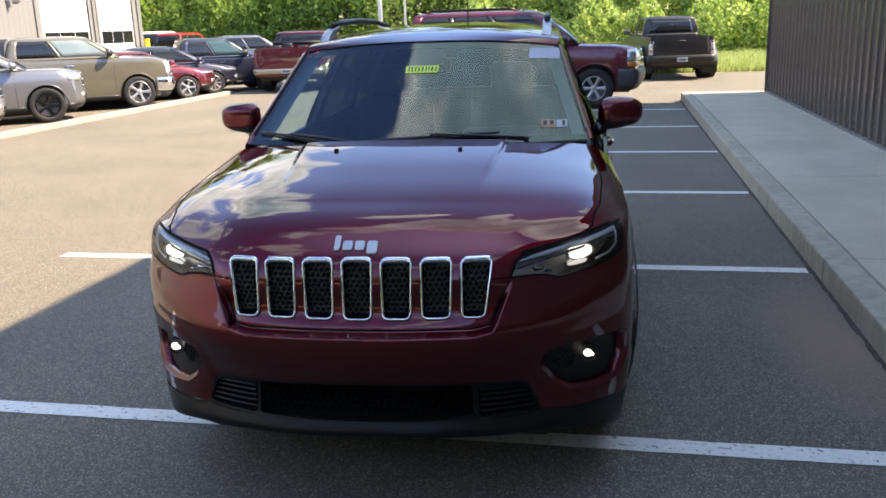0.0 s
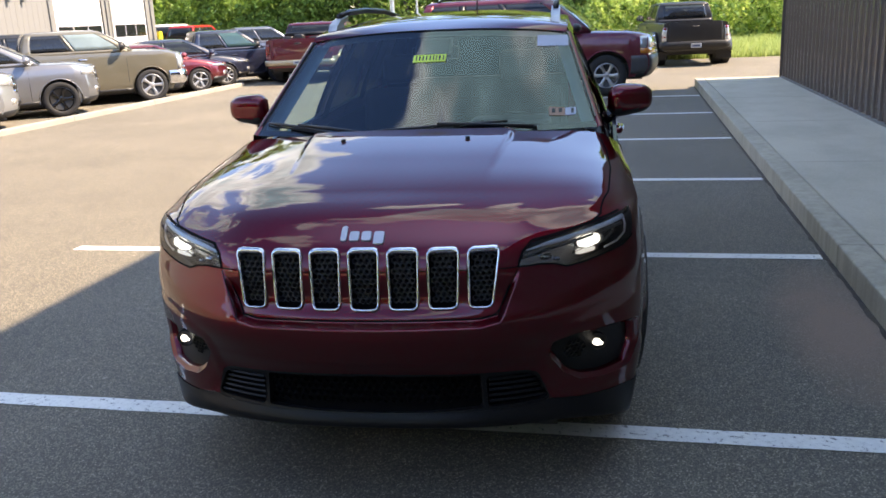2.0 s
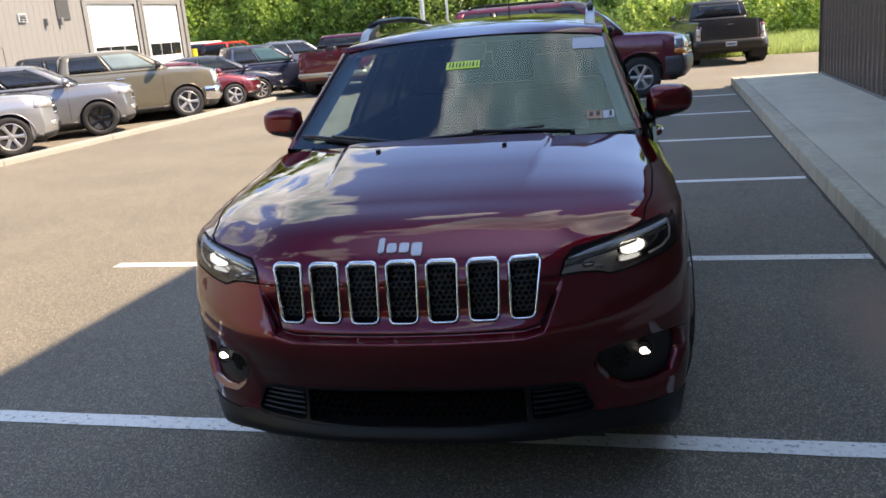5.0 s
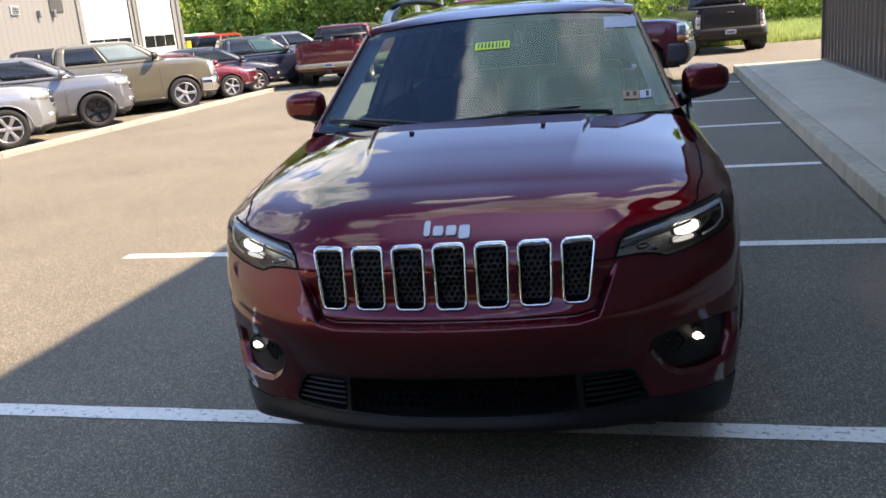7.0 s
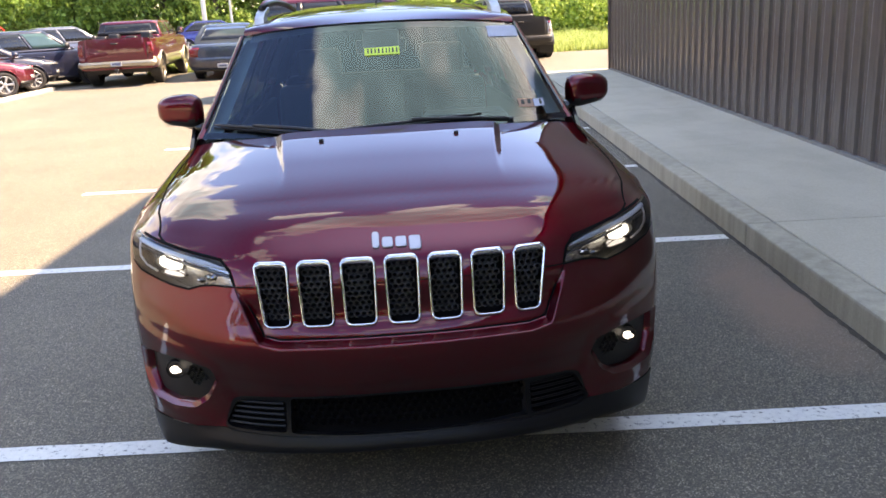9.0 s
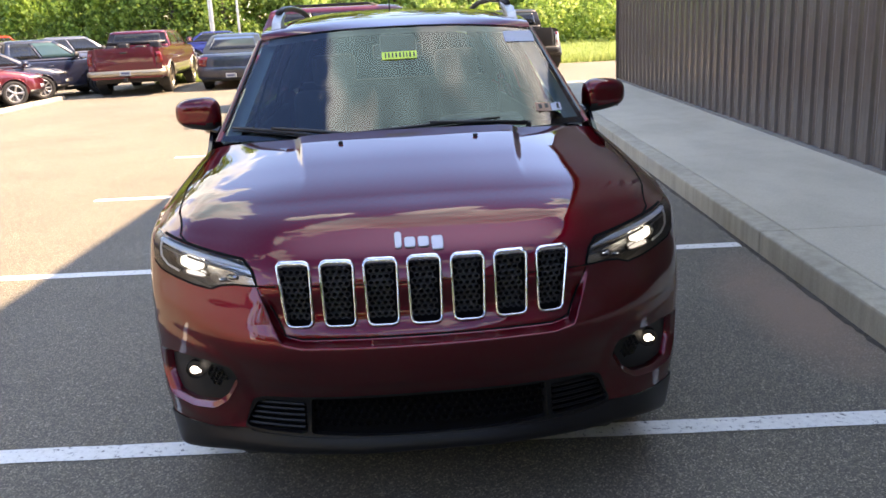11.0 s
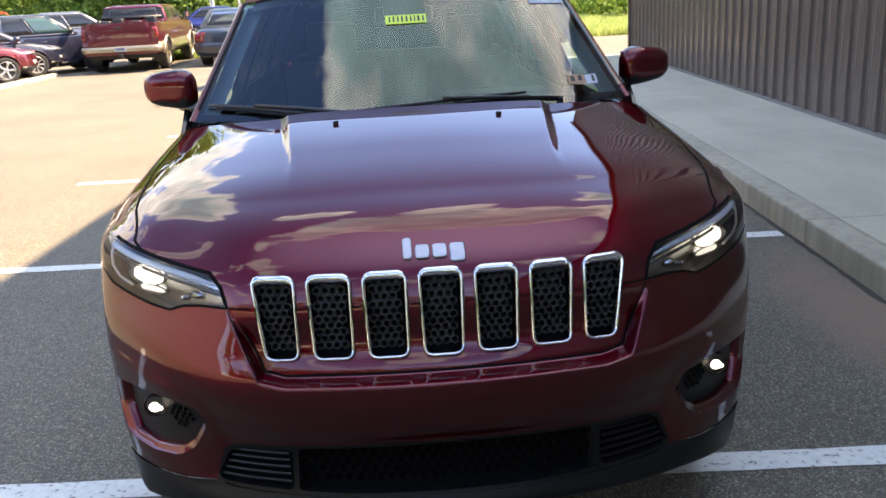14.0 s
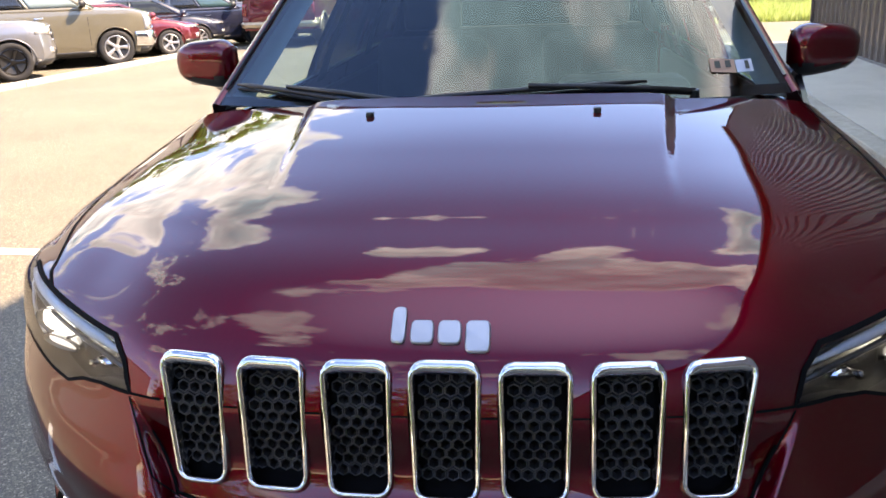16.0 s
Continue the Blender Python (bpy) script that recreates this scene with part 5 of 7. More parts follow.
SUV_Z = [[.33, .33, .32, .30, .27, .25, .24], [.388, .386, .380, .370, .335, .30, .28]] + [[z] * 7 for z in (.43, .54, .63, .72, .765, .82, .90)] + [[.985, .985, .98, .985, .995, 1.0, 1.0], [1.062, 1.06, 1.052, 1.045, 1.045, 1.045, 1.035],
         [1.128, 1.126, 1.117, 1.104, 1.091, 1.076, 1.055], [1.186, 1.184, 1.175, 1.158, 1.136, 1.108, 1.075], [1.222, 1.220, 1.212, 1.194, 1.168, 1.135, 1.09], [1.238, 1.236, 1.229, 1.215, 1.194, 1.150, 1.105]]


def suv_net():
    net = np.stack([np.array(SUV_X, float), np.array(SUV_Y, float), np.array(SUV_Z, float)], -1)
    net[:, 6, 0] = suv_side(net[:, 6, 1], net[:, 6, 2])
    full = np.concatenate([net[:, :0:-1] * np.array([-1, 1, 1]), net], 1)
    kb = np.concatenate([[0], np.cumsum(np.linalg.norm(np.diff(net[:, 2], axis=0), axis=1))])
    ka = np.concatenate([[0], np.cumsum(np.linalg.norm(np.diff(net[5], axis=0), axis=1))])
    return full, np.concatenate([-ka[:0:-1], ka]), kb


SUV_NET, KA, KB = suv_net()


def herm(k, p, t):
    """Smooth curve through p (..., n, 3) at knots k; t one value for each leading entry."""
    h = np.diff(k)
    d = np.diff(p, axis=1) / h[None, :, None]
    m = np.empty_like(p)
    w = (h[1:] / (h[:-1] + h[1:]))[None, :, None]
    m[:, 1:-1] = d[:, :-1] * w + d[:, 1:] * (1 - w)
    m[:, 0], m[:, -1] = d[:, 0], d[:, -1]
    i = np.clip(np.searchsorted(k, t) - 1, 0, len(k) - 2)
    r = np.arange(len(t))
    u = ((t - k[i]) / h[i])[:, None]
    hh = h[i][:, None]
    return ((2 * u**3 - 3 * u**2 + 1) * p[r, i] + (u**3 - 2 * u**2 + u) * hh * m[r, i] + (3 * u**2 - 2 * u**3) * p[r, i + 1] + (u**3 - u**2) * hh * m[r, i + 1])


def step(t):
    t = np.clip(t, 0, 1)
    return t * t * (3 - 2 * t)


def poly_dist(px, pz, poly):
    """Signed distance to a closed outline, positive inside."""
    best = np.full(px.shape, 1e9)
    inside = np.zeros(px.shape, bool)
    n = len(poly)
    for i in range(n):
        (x0, z0), (x1, z1) = poly[i], poly[(i + 1) % n]
        t = np.clip(((px - x0) * (x1 - x0) + (pz - z0) * (z1 - z0)) / ((x1 - x0) ** 2 + (z1 - z0) ** 2 + 1e-12), 0, 1)
        best = np.minimum(best, np.hypot(px - x0 - t * (x1 - x0), pz - z0 - t * (z1 - z0)))
        c = ((z0 > pz) != (z1 > pz)) & (px < (x1 - x0) * (pz - z0) / (z1 - z0 + 1e-12) + x0)
        inside ^= c
    return np.where(inside, best, -best)


TRAP = [(-.436, .760), (-.375, .746), (.385, .746), (.450, .760), (.510, .90), (.54, .97), (-.53, .97), (-.500, .90)]
BROW = [(.59, .53), (.61, .65), (.70, .69), (.90, .72), (.95, .72), (.95, .47), (.80, .44), (.65, .46)]


def suv_front(a, b, detail=True):
    a, b = np.atleast_1d(np.asarray(a, float)), np.atleast_1d(np.asarray(b, float))
    n = len(a)
    lat = spline(KA, SUV_NET.transpose(1, 0, 2).reshape(len(KA), -1), a).reshape(n, len(KB), 3)
    p = herm(KB, lat, b)
    if detail:
        x, y, z = p[:, 0], p[:, 1], p[:, 2]
        front = b < KB[10]
        d = poly_dist(x, z, TRAP)
        # the grille panel sits back behind the bumper's brow
        p[:, 1] += np.where(front, (0.034 * step((0.93 - z) / 0.10) + 0.010 * step((0.86 - z) / 0.08)) * step(d / 0.017), 0)
        ax = np.abs(x)
        # rim round the fog-lamp pockets
        f = poly_dist(ax, z, BROW)
        p[:, 1] += np.where(front, -0.009 * step((f + 0.05) / 0.05), 0)
        # raised middle of the bonnet, sharp by the windscreen and fading forward
        edge = 0.455 - 0.06 * np.clip((1.0 - y) / 0.5, 0, 1)
        p[:, 2] += np.where(b > KB[10], 0.014 * step((edge - ax) / 0.03) * step((y - 0.32) / 0.66) * step((1.02 - y) / 0.05 + 0.6), 0)
    return p


def suv_grid(step_a=0.006, step_b=0.006):
    ga = np.arange(KA[0], KA[-1] + 1e-6, step_a)
    gb = np.arange(0, KB[-1] + 1e-6, step_b)
    A, B = np.meshgrid(ga, gb)
    P = np.concatenate([suv_front(A.ravel()[i:i + 20000], B.ravel()[i:i + 20000]) for i in range(0, A.size, 20000)])
    return A.ravel(), B.ravel(), P


# ---- the red suv: parts ----
P_HERO = paint("velvet_red_paint", (0.120, 0.0006, 0.0074), 1.0, 0.40, 1.0, 0.002)
P_HERO.node_tree.nodes["Principled BSDF"].inputs["Specular Tint"].default_value = (0.25, 0.004, 0.015, 1)
P_HERO.node_tree.nodes["Principled BSDF"].inputs["Coat IOR"].default_value = 1.52
P_HERO.node_tree.nodes["Principled BSDF"].inputs["Coat Roughness"].default_value = 0.018
WINDSCREEN = glass("windscreen_glass", (0.60, 0.79, 0.80), 1.78)
SIDE_GLASS = glass("side_glass", (0.72, 0.80, 0.78), 1.5, share=0.08)
PRIVACY = glass("privacy_glass", (0.03, 0.034, 0.034), 1.5, share=0.08)
LAMP_GLASS = glass("lamp_cover", (0.86, 0.88, 0.90), 1.45)
LED = glow("led_light", (0.86, 0.97, 1.0), 0.6)
LED_DIM = glow("dim_led_light", (0.86, 0.95, 1.0), 0.2)
FOG_LED = glow("fog_lamp_light", (0.9, 0.98, 1.0), 0.8)
LIGHT_GUIDE = plain("light_guide", (0.80, 0.82, 0.84), 0.18, 0.0, 0.05, 30)
LAMP_CELL = plain("lamp_cell", (0.14, 0.14, 0.135), 0.4, 0.6, 0.2, 30)
LAMP_DARK = plain("lamp_bezel", (0.48, 0.48, 0.46), 0.22, 1.0, 0.2, 30)
TRIM_INSIDE = plain("grey_cabin_trim", (0.36, 0.39, 0.39), 0.8, 0, 0.08, 15)
DASH = plain("dark_dashboard", (0.022, 0.022, 0.024), 0.65, 0, 0.15, 40)
SEAT = plain("black_cloth", (0.020, 0.020, 0.022), 0.85, 0, 0.25, 60)
GRILLE_BLACK = plain("matt_black_grille", (0.0025, 0.0025, 0.003), 0.9, 0, 0.2, 60)
GRILLE_BLACK.node_tree.nodes["Principled BSDF"].inputs["Specular IOR Level"].default_value = 0.12
POCKET = plain("dark_grey_plastic", (0.007, 0.0073, 0.0078), 0.5, 0, 0.2, 60)
POCKET.node_tree.nodes["Principled BSDF"].inputs["Specular IOR Level"].default_value = 0.3
RAIL = plain("rail_silver", (0.40, 0.41, 0.43), 0.42, 0.9, 0.06)
HONEYCOMB = plain("charcoal_honeycomb", (0.022, 0.023, 0.026), 0.5, 0, 0.2, 60)
LIP = plain("satin_black_lip", (0.0045, 0.0048, 0.0058), 0.42, 0, 0.15, 30)
LIP.node_tree.nodes["Principled BSDF"].inputs["Specular IOR Level"].default_value = 0.25
STICKER = plain("yellow_green_sticker", (0.62, 0.80, 0.08), 0.5, 0, 0.05)
PAPER = plain("pale_paper", (0.46, 0.49, 0.56), 0.6, 0, 0.04)
ORANGE_LABEL = plain("orange_label", (0.42, 0.22, 0.14), 0.5, 0, 0.1)
INK = plain("dark_ink", (0.01, 0.015, 0.01), 0.5)

SUV = thing("suv", "dark cherry red compact suv with seven chrome grille slots, lamps lit", "suv", pose(-0.700, 2.6435, -0.05, 0, 0, 3.9))


def inv(points, hood=False):
    """Surface parameters of points given as (x, z) on the front or (x, y) on the bonnet."""
    pts = np.array(points, float)
    A, B, P = SUV_SAMPLES
    ok = (B > KB[10] - 0.02) if hood else (B < KB[10] + 0.05)
    ax = [0, 1] if hood else [0, 2]
    Q, A, B = P[ok][:, ax], A[ok], B[ok]
    a, b = np.empty(len(pts)), np.empty(len(pts))
    for i, p in enumerate(pts):
        j = ((Q - p) ** 2).sum(1).argmin()
        a[i], b[i] = A[j], B[j]
    e = 1e-4
    for _ in range(5):
        f = suv_front(a, b, False)[:, ax]
        fa = (suv_front(a + e, b, False)[:, ax] - f) / e
        fb = (suv_front(a, b + e, False)[:, ax] - f) / e
        det = fa[:, 0] * fb[:, 1] - fa[:, 1] * fb[:, 0]
        r = pts - f
        da = (r[:, 0] * fb[:, 1] - r[:, 1] * fb[:, 0]) / det
        db = (fa[:, 0] * r[:, 1] - fa[:, 1] * r[:, 0]) / det
        good = np.abs(det) > 0.05
        a += np.where(good, np.clip(da, -.01, .01), 0)
        b += np.where(good, np.clip(db, -.01, .01), 0)
    return np.stack([a, b], 1)


SUV_SAMPLES = suv_grid(0.012, 0.012)


def normals(a, b):
    e = 0.0015
    u = suv_front(a + e, b) - suv_front(a - e, b)
    v = suv_front(a, b + e) - suv_front(a, b - e)
    n = np.cross(u, v)
    n /= np.linalg.norm(n, axis=1)[:, None] + 1e-12
    return n


def on_skin(ab, off=0.0):
    ab = np.asarray(ab, float)
    p = suv_front(ab[:, 0], ab[:, 1])
    return p + normals(ab[:, 0], ab[:, 1]) * np.reshape(off, (-1, 1)) if np.any(off) else p


def densify(poly, d=0.014, close=True):
    out = []
    n = len(poly)
    for i in range(n if close else n - 1):
        p, q = np.array(poly[i]), np.array(poly[(i + 1) % n])
        k = max(1, int(np.linalg.norm(q - p) / d))
        out += [tuple(p + (q - p) * j / k) for j in range(k)]
    if not close:
        out.append(tuple(poly[-1]))
    return out


def inset(poly, d):
    """A closed (x, z) outline moved inwards by d."""
    p = np.array(poly)
    t = np.roll(p, -1, 0) - np.roll(p, 1, 0)
    n = np.stack([-t[:, 1], t[:, 0]], 1)
    n /= np.linalg.norm(n, axis=1)[:, None] + 1e-9
    area = 0.5 * np.sum(p[:, 0] * np.roll(p[:, 1], -1) - np.roll(p[:, 0], -1) * p[:, 1])
    dd = np.reshape(d, (-1, 1))
    return p + n * dd * (1 if area > 0 else -1)


# outlines on the front, as (x, z); the other side is mirrored
HEAD = [(.882, 1.033), (.838, 1.026), (.742, 1.013), (.635, .999), (.546, .990), (.517, .963), (.502, .923), (.568, .922), (.618, .914), (.660, .898), (.72, .901), (.80, .912), (.850, .920), (.886, .945)]
FOG = [(.912, .636), (.820, .656), (.700, .668), (.612, .658), (.594, .605), (.645, .520), (.700, .478), (.79, .460), (.880, .462), (.918, .540)]
VENT = [(.387, .538), (.520, .540), (.550, .526), (.592, .446), (.578, .434), (.393, .430)]
INTAKE = [(-.60, .432), (-.56, .538), (-.52, .553), (-.2, .566), (0, .568), (.2, .566), (.52, .553), (.56, .538), (.60, .432), (.56, .422), (.2, .417), (0, .415), (-.2, .417), (-.56, .422)]
MESH = [(-.370, .550), (-.2, .556), (0, .558), (.2, .556), (.370, .550), (.378, .430), (.2, .426), (0, .424), (-.2, .426), (-.378, .430)]


def slot_outline(i):
    x = -0.3885 + 0.1305 * i
    top, low = 0.997 - 0.004 * abs(i - 3) / 3, 0.789 + 0.004 * abs(i - 3) / 3
    k = (i - 3) / 3
    l0, r0 = x - 0.0545, x + 0.0545
    l1, r1 = x - 0.050 - 0.004 * k, x + 0.050 - 0.004 * k
    if i == 0:
        l1 += 0.014
    if i == 6:
        r1 -= 0.018
    return rounded([(l0, top), (r0, top), (r1, low), (l1, low)], 0.026, 5)


def build_front_skin():
    from_xz = lambda pts: [tuple(p) for p in inv(pts)]
    R = {}
    for nm, o in (("head", HEAD), ("fog", FOG), ("vent", VENT)):
        o = rounded(o, 0.012, 2)
        R[nm + "_r"] = densify(from_xz(o))
        R[nm + "_l"] = [(-a, b) for a, b in R[nm + "_r"]][::-1]
    R["intake"] = densify(from_xz(rounded(INTAKE, 0.012, 2)))
    R["mesh"] = densify(from_xz(rounded(MESH, 0.01, 2)))
    for i in range(7):
        R["slot%d" % i] = densify(from_xz(slot_outline(i)))
    # bonnet outline: over the slots, the lamps and back along the wings
    lamp_top = from_xz([(.502, .923), (.517, .965), (.546, .993), (.635, 1.002), (.742, 1.016)])
    wing = [tuple(p) for p in inv([(.775, .30), (.805, .45), (.826, .72), (.820, .95), (.795, 1.13)], True)]
    half_b = lamp_top + wing
    bonnet = [(-a, b) for a, b in half_b][::-1]
    bonnet = half_b + [(wing[-1][0], KB[-1] - 0.004), (-wing[-1][0], KB[-1] - 0.004)] + bonnet
    R["bonnet"] = densify(bonnet, 0.02)
    lip = [tuple(p) for p in inv([(-.880, .388), (-.80, .398), (-.70, .412), (-.6, .430), (-.4, .428), (0, .424), (.4, .428), (.6, .430), (.70, .412), (.80, .398), (.880, .388)])]
    lip = [(KA[0] + 0.001, lip[0][1] - 0.01)] + lip + [(KA[-1] - 0.001, lip[-1][1] - 0.01)]
    R["lip"] = densify(lip + [(KA[-1] - 0.001, 0.001), (KA[0] + 0.001, 0.001)], 0.03)
    pts, edges = [], []
    for k, o in R.items():
        s = len(pts)
        pts += o
        edges += [(s + i, s + (i + 1) % len(o)) for i in range(len(o))]
    # rows of edges that follow the step round the grille panel
    lower = [p for p in densify(TRAP[6:] + TRAP[:6], 0.012, False)]
    lower = np.array([p for p in lower if p[1] < 0.94])
    for d in (-0.006, 0.0, 0.003, 0.006, 0.0095, 0.013, 0.0165, 0.020, 0.0235):
        o = inset(lower, np.full(len(lower), d))[1:-1]
        s = len(pts)
        pts += from_xz(o)
        edges += [(s + i, s + i + 1) for i in range(len(o) - 1)]
    edge_pts = np.array(pts)
    ga, gb = np.linspace(KA[0], KA[-1], 150), np.linspace(0, KB[-1], 110)
    A, B = np.meshgrid(ga, gb)
    g = np.stack([A.ravel(), B.ravel()], 1)
    # finer rows where the bumper's brow folds and where the bonnet's crease rises
    fa, fb = np.meshgrid(np.linspace(-0.56, 0.56, 140), np.arange(KB[5], KB[8], 0.006))
    ca, cb = np.meshgrid(np.concatenate([np.linspace(-.48, -.34, 24), np.linspace(.34, .48, 24)]), np.arange(KB[11], KB[14] - 0.01, 0.02))
    g = np.concatenate([g, np.stack([fa.ravel(), fb.ravel()], 1) + 1e-4, np.stack([ca.ravel(), cb.ravel()], 1) + 2e-4])
    keep = np.ones(len(g), bool)
    for i in range(0, len(g), 2000):
        d = ((g[i:i + 2000, None] - edge_pts[None]) ** 2).sum(2).min(1)
        keep[i:i + 2000] = d > 0.0045 ** 2
    rim = (np.abs(g[:, 0]) > KA[-1] - 1e-6) | (g[:, 1] < 1e-6) | (g[:, 1] > KB[-1] - 1e-6)
    g = g[keep | rim]
    allp = pts + [tuple(p) for p in g]
    from mathutils.geometry import delaunay_2d_cdt
    vo, eo, fo, *_ = delaunay_2d_cdt([Vector(p) for p in allp], edges, [], 0, 1e-6)
    ab = np.array([(v.x, v.y) for v in vo])
    tri = np.array([f for f in fo if len(f) == 3])
    c = ab[tri].mean(1)
    tag = np.full(len(tri), "body", dtype="U8")
    for k in ("bonnet", "lip", "intake", "head_r", "head_l", "fog_r", "fog_l", "vent_r", "vent_l", "mesh", *("slot%d" % i for i in range(7))):
        tag[poly_dist(c[:, 0], c[:, 1], R[k]) > 0] = k
    P, N = suv_front(ab[:, 0], ab[:, 1]), normals(ab[:, 0], ab[:, 1])
    return R, ab, tri, tag, P, N


SKIN_R, SKIN_AB, SKIN_TRI, SKIN_TAG, SKIN_P, SKIN_N = build_front_skin()
# the skin's normals point out of the car
FLIP = -1.0 if SKIN_N[np.abs(SKIN_P[:, 0]).argmin()][1] > 0 else 1.0
SKIN_N = SKIN_N * FLIP


def skin_mesh(name, tags, mat, parent, off=0.0, label=""):
    t = SKIN_TRI[np.isin(SKIN_TAG, tags)]
    used, idx = np.unique(t.ravel(), return_inverse=True)
    idx = idx.reshape(-1, 3)
    if FLIP < 0:
        idx = idx[:, ::-1]
    v = SKIN_P[used] + SKIN_N[used] * off
    me = mesh_of(name, v, idx, mat, True)
    me.normals_split_custom_set_from_vertices([tuple(n) for n in SKIN_N[used]])
    return hang(name, me, parent, label)


def wall_strip(name, ab, o0, o1, mat, parent, shrink=None, label=""):
    """A band along a closed outline, from offset o0 to o1 off the skin."""
    ab = np.array(ab)
    p = suv_front(ab[:, 0], ab[:, 1])
    n = normals(ab[:, 0], ab[:, 1]) * FLIP
    a, b = p + n * o0, p + n * o1
    k = len(ab)
    return hang(name, mesh_of(name, np.concatenate([a, b]), [(i, (i + 1) % k, k + (i + 1) % k, k + i) for i in range(k)], mat, True), parent, label)


def seam(name, ab, width=0.006, off=0.0012):
    """A dark strip on the skin: the gap between two panels, a lamp seal, or painted shade."""
    ab = np.array(densify(ab, 0.02, False))
    p = suv_front(ab[:, 0], ab[:, 1])
    n = normals(ab[:, 0], ab[:, 1]) * FLIP
    t = np.gradient(p, axis=0)
    s = np.cross(n, t); s /= np.linalg.norm(s, axis=1)[:, None]
    v = np.concatenate([p + n * off - s * width / 2, p + n * off + s * width / 2])
    k = len(ab)
    return hang(name, mesh_of(name, v, [(i, i + 1, k + i + 1, k + i) for i in range(k - 1)], GRILLE_BLACK), SUV)


skin_mesh("front_bumper", ["body"], P_HERO, SUV)
skin_mesh("bonnet", ["bonnet"], P_HERO, SUV)
skin_mesh("lower_lip", ["lip"], LIP, SUV, 0.003, "satin black lower lip")
skin_mesh("intake_surround", ["intake"], LIP, SUV, -0.002, "satin black surround of the lower intake")


def front_details():
    # panel gaps
    wing = [tuple(p) for p in inv([(.775, .30), (.805, .45), (.826, .72), (.820, .95), (.795, 1.13)], True)]
    lamp_top = [tuple(p) for p in inv([(.502, .923), (.517, .965), (.546, .993), (.635, 1.002), (.742, 1.016)])]
    for s in (1, -1):
        seam("panel_gap", [(s * a, b) for a, b in lamp_top + wing], 0.007)
        seam("panel_gap", [(s * a, b) for a, b in inv([(.442, .924), (.502, .923)])], 0.004)
        seam("panel_gap", [(s * a, b) for a, b in inv([(.502, .918), (.478, .862), (.455, .81), (.432, .780), (.405, .766)])], 0.003)
    # black strip painted in for the shade at the foot of the grille panel
    o = np.array(densify(TRAP[7:] + TRAP[:5], 0.02, False))
    foot = inset(o, np.full(len(o), -0.0185 if np.cross(o[-1] - o[0], o[len(o) // 2] - o[0]) > 0 else 0.0185))
    foot = o + (foot - o) * (1 if foot[len(o) // 2][1] > o[len(o) // 2][1] else -1)
    seam("grille_gap", [tuple(q) for q in inv(foot[2:-2])], 0.006, 0.0016)
    for i in range(6):
        a, b = -0.3885 + 0.1305 * i + 0.053, -0.3885 + 0.1305 * (i + 1) - 0.053
        seam("panel_gap", [tuple(q) for q in inv([(a, .924), (b, .924)])], 0.003)
    # head lamps
    for s, sd in ((1, "r"), (-1, "l")):
        lamp = skin_mesh("headlight", ["head_" + sd], LAMP_GLASS, SUV, 0.001, "lit headlight behind a clear cover")
        lamp.data.name = "headlight"
        skin_mesh("lamp_housing", ["head_" + sd], LAMP_DARK, lamp, -0.045)
        wall_strip("lamp_rim", SKIN_R["head_" + sd], 0.0, -0.045, BLACK, lamp)
        top = [(s * a, b) for a, b in inv([(.86, 1.018), (.80, 1.008), (.70, .996), (.60, .983), (.535, .972)])]
        # bright strip under the upper edge, and three reflector cells with their lights
        p = on_skin(densify(top, 0.03, False)); q = normals(*np.array(densify(top, 0.03, False)).T) * FLIP
        part("light_strip", tube([tuple(v - n * 0.016) for v, n in zip(p, q)], [0.0095] + [0.0090] * (len(p) - 4) + [0.0075, 0.005, 0.003], 8), LIGHT_GUIDE, lamp, smooth=True)
        # long projector lens over a dimmer second lens, and a chrome reflector at the inner end
        def lens_frame(x, z, depth):
            ab = inv([(x, z)]); c = on_skin(ab)[0]; n = (normals(ab[:, 0], ab[:, 1]) * FLIP)[0]
            c[0] *= s; n = np.array([n[0] * s, n[1], n[2]])
            face = Vector((0.30 * s, -1, 0.10)).normalized()
            return Matrix.Translation(Vector(c) - Vector(n) * depth) @ face.to_track_quat("Z", "Y").to_matrix().to_4x4() @ Matrix.Rotation(radians(10 * s), 4, "Z")
        for x, z, w, h, mat, nm in ((.752, .962, .043, .021, LED, "projector_lens"), (.742, .930, .036, .009, LED_DIM, "low_lens")):
            m = lens_frame(x, z, 0.034)
            bm = bmesh.new()
            rings = []
            for k, d in ((1.22, 0.014), (1.12, 0.016), (1.06, 0.004), (0.9, -0.004)):
                rings.append([bm.verts.new(m @ Vector((w * k * math.cos(t * math.pi / 12), h * k * math.sin(t * math.pi / 12), d))) for t in range(24)])
            for g, q in zip(rings, rings[1:]):
                for t in range(24):
                    bm.faces.new((g[t], g[(t + 1) % 24], q[(t + 1) % 24], q[t]))
            cup = part("reflector", bm, LAMP_CELL, lamp, smooth=True)
            bm = bmesh.new()
            bmesh.ops.create_uvsphere(bm, u_segments=24, v_segments=12, radius=1.0)
            for v in bm.verts:
                k = (v.co.x ** 4 + v.co.y ** 4 + v.co.z ** 4) ** 0.25
                v.co = m @ Vector((v.co.x / k * w, v.co.y / k * h, v.co.z / k * 0.010))
            part(nm, bm, mat, cup, "lit white lens", smooth=True)
        for x, z, w, h in ((.612, .938, .020, .010), (.590, .950, .013, .004), (.650, .924, .008, .008)):
            m = lens_frame(x, z, 0.036)
            bm = bmesh.new()
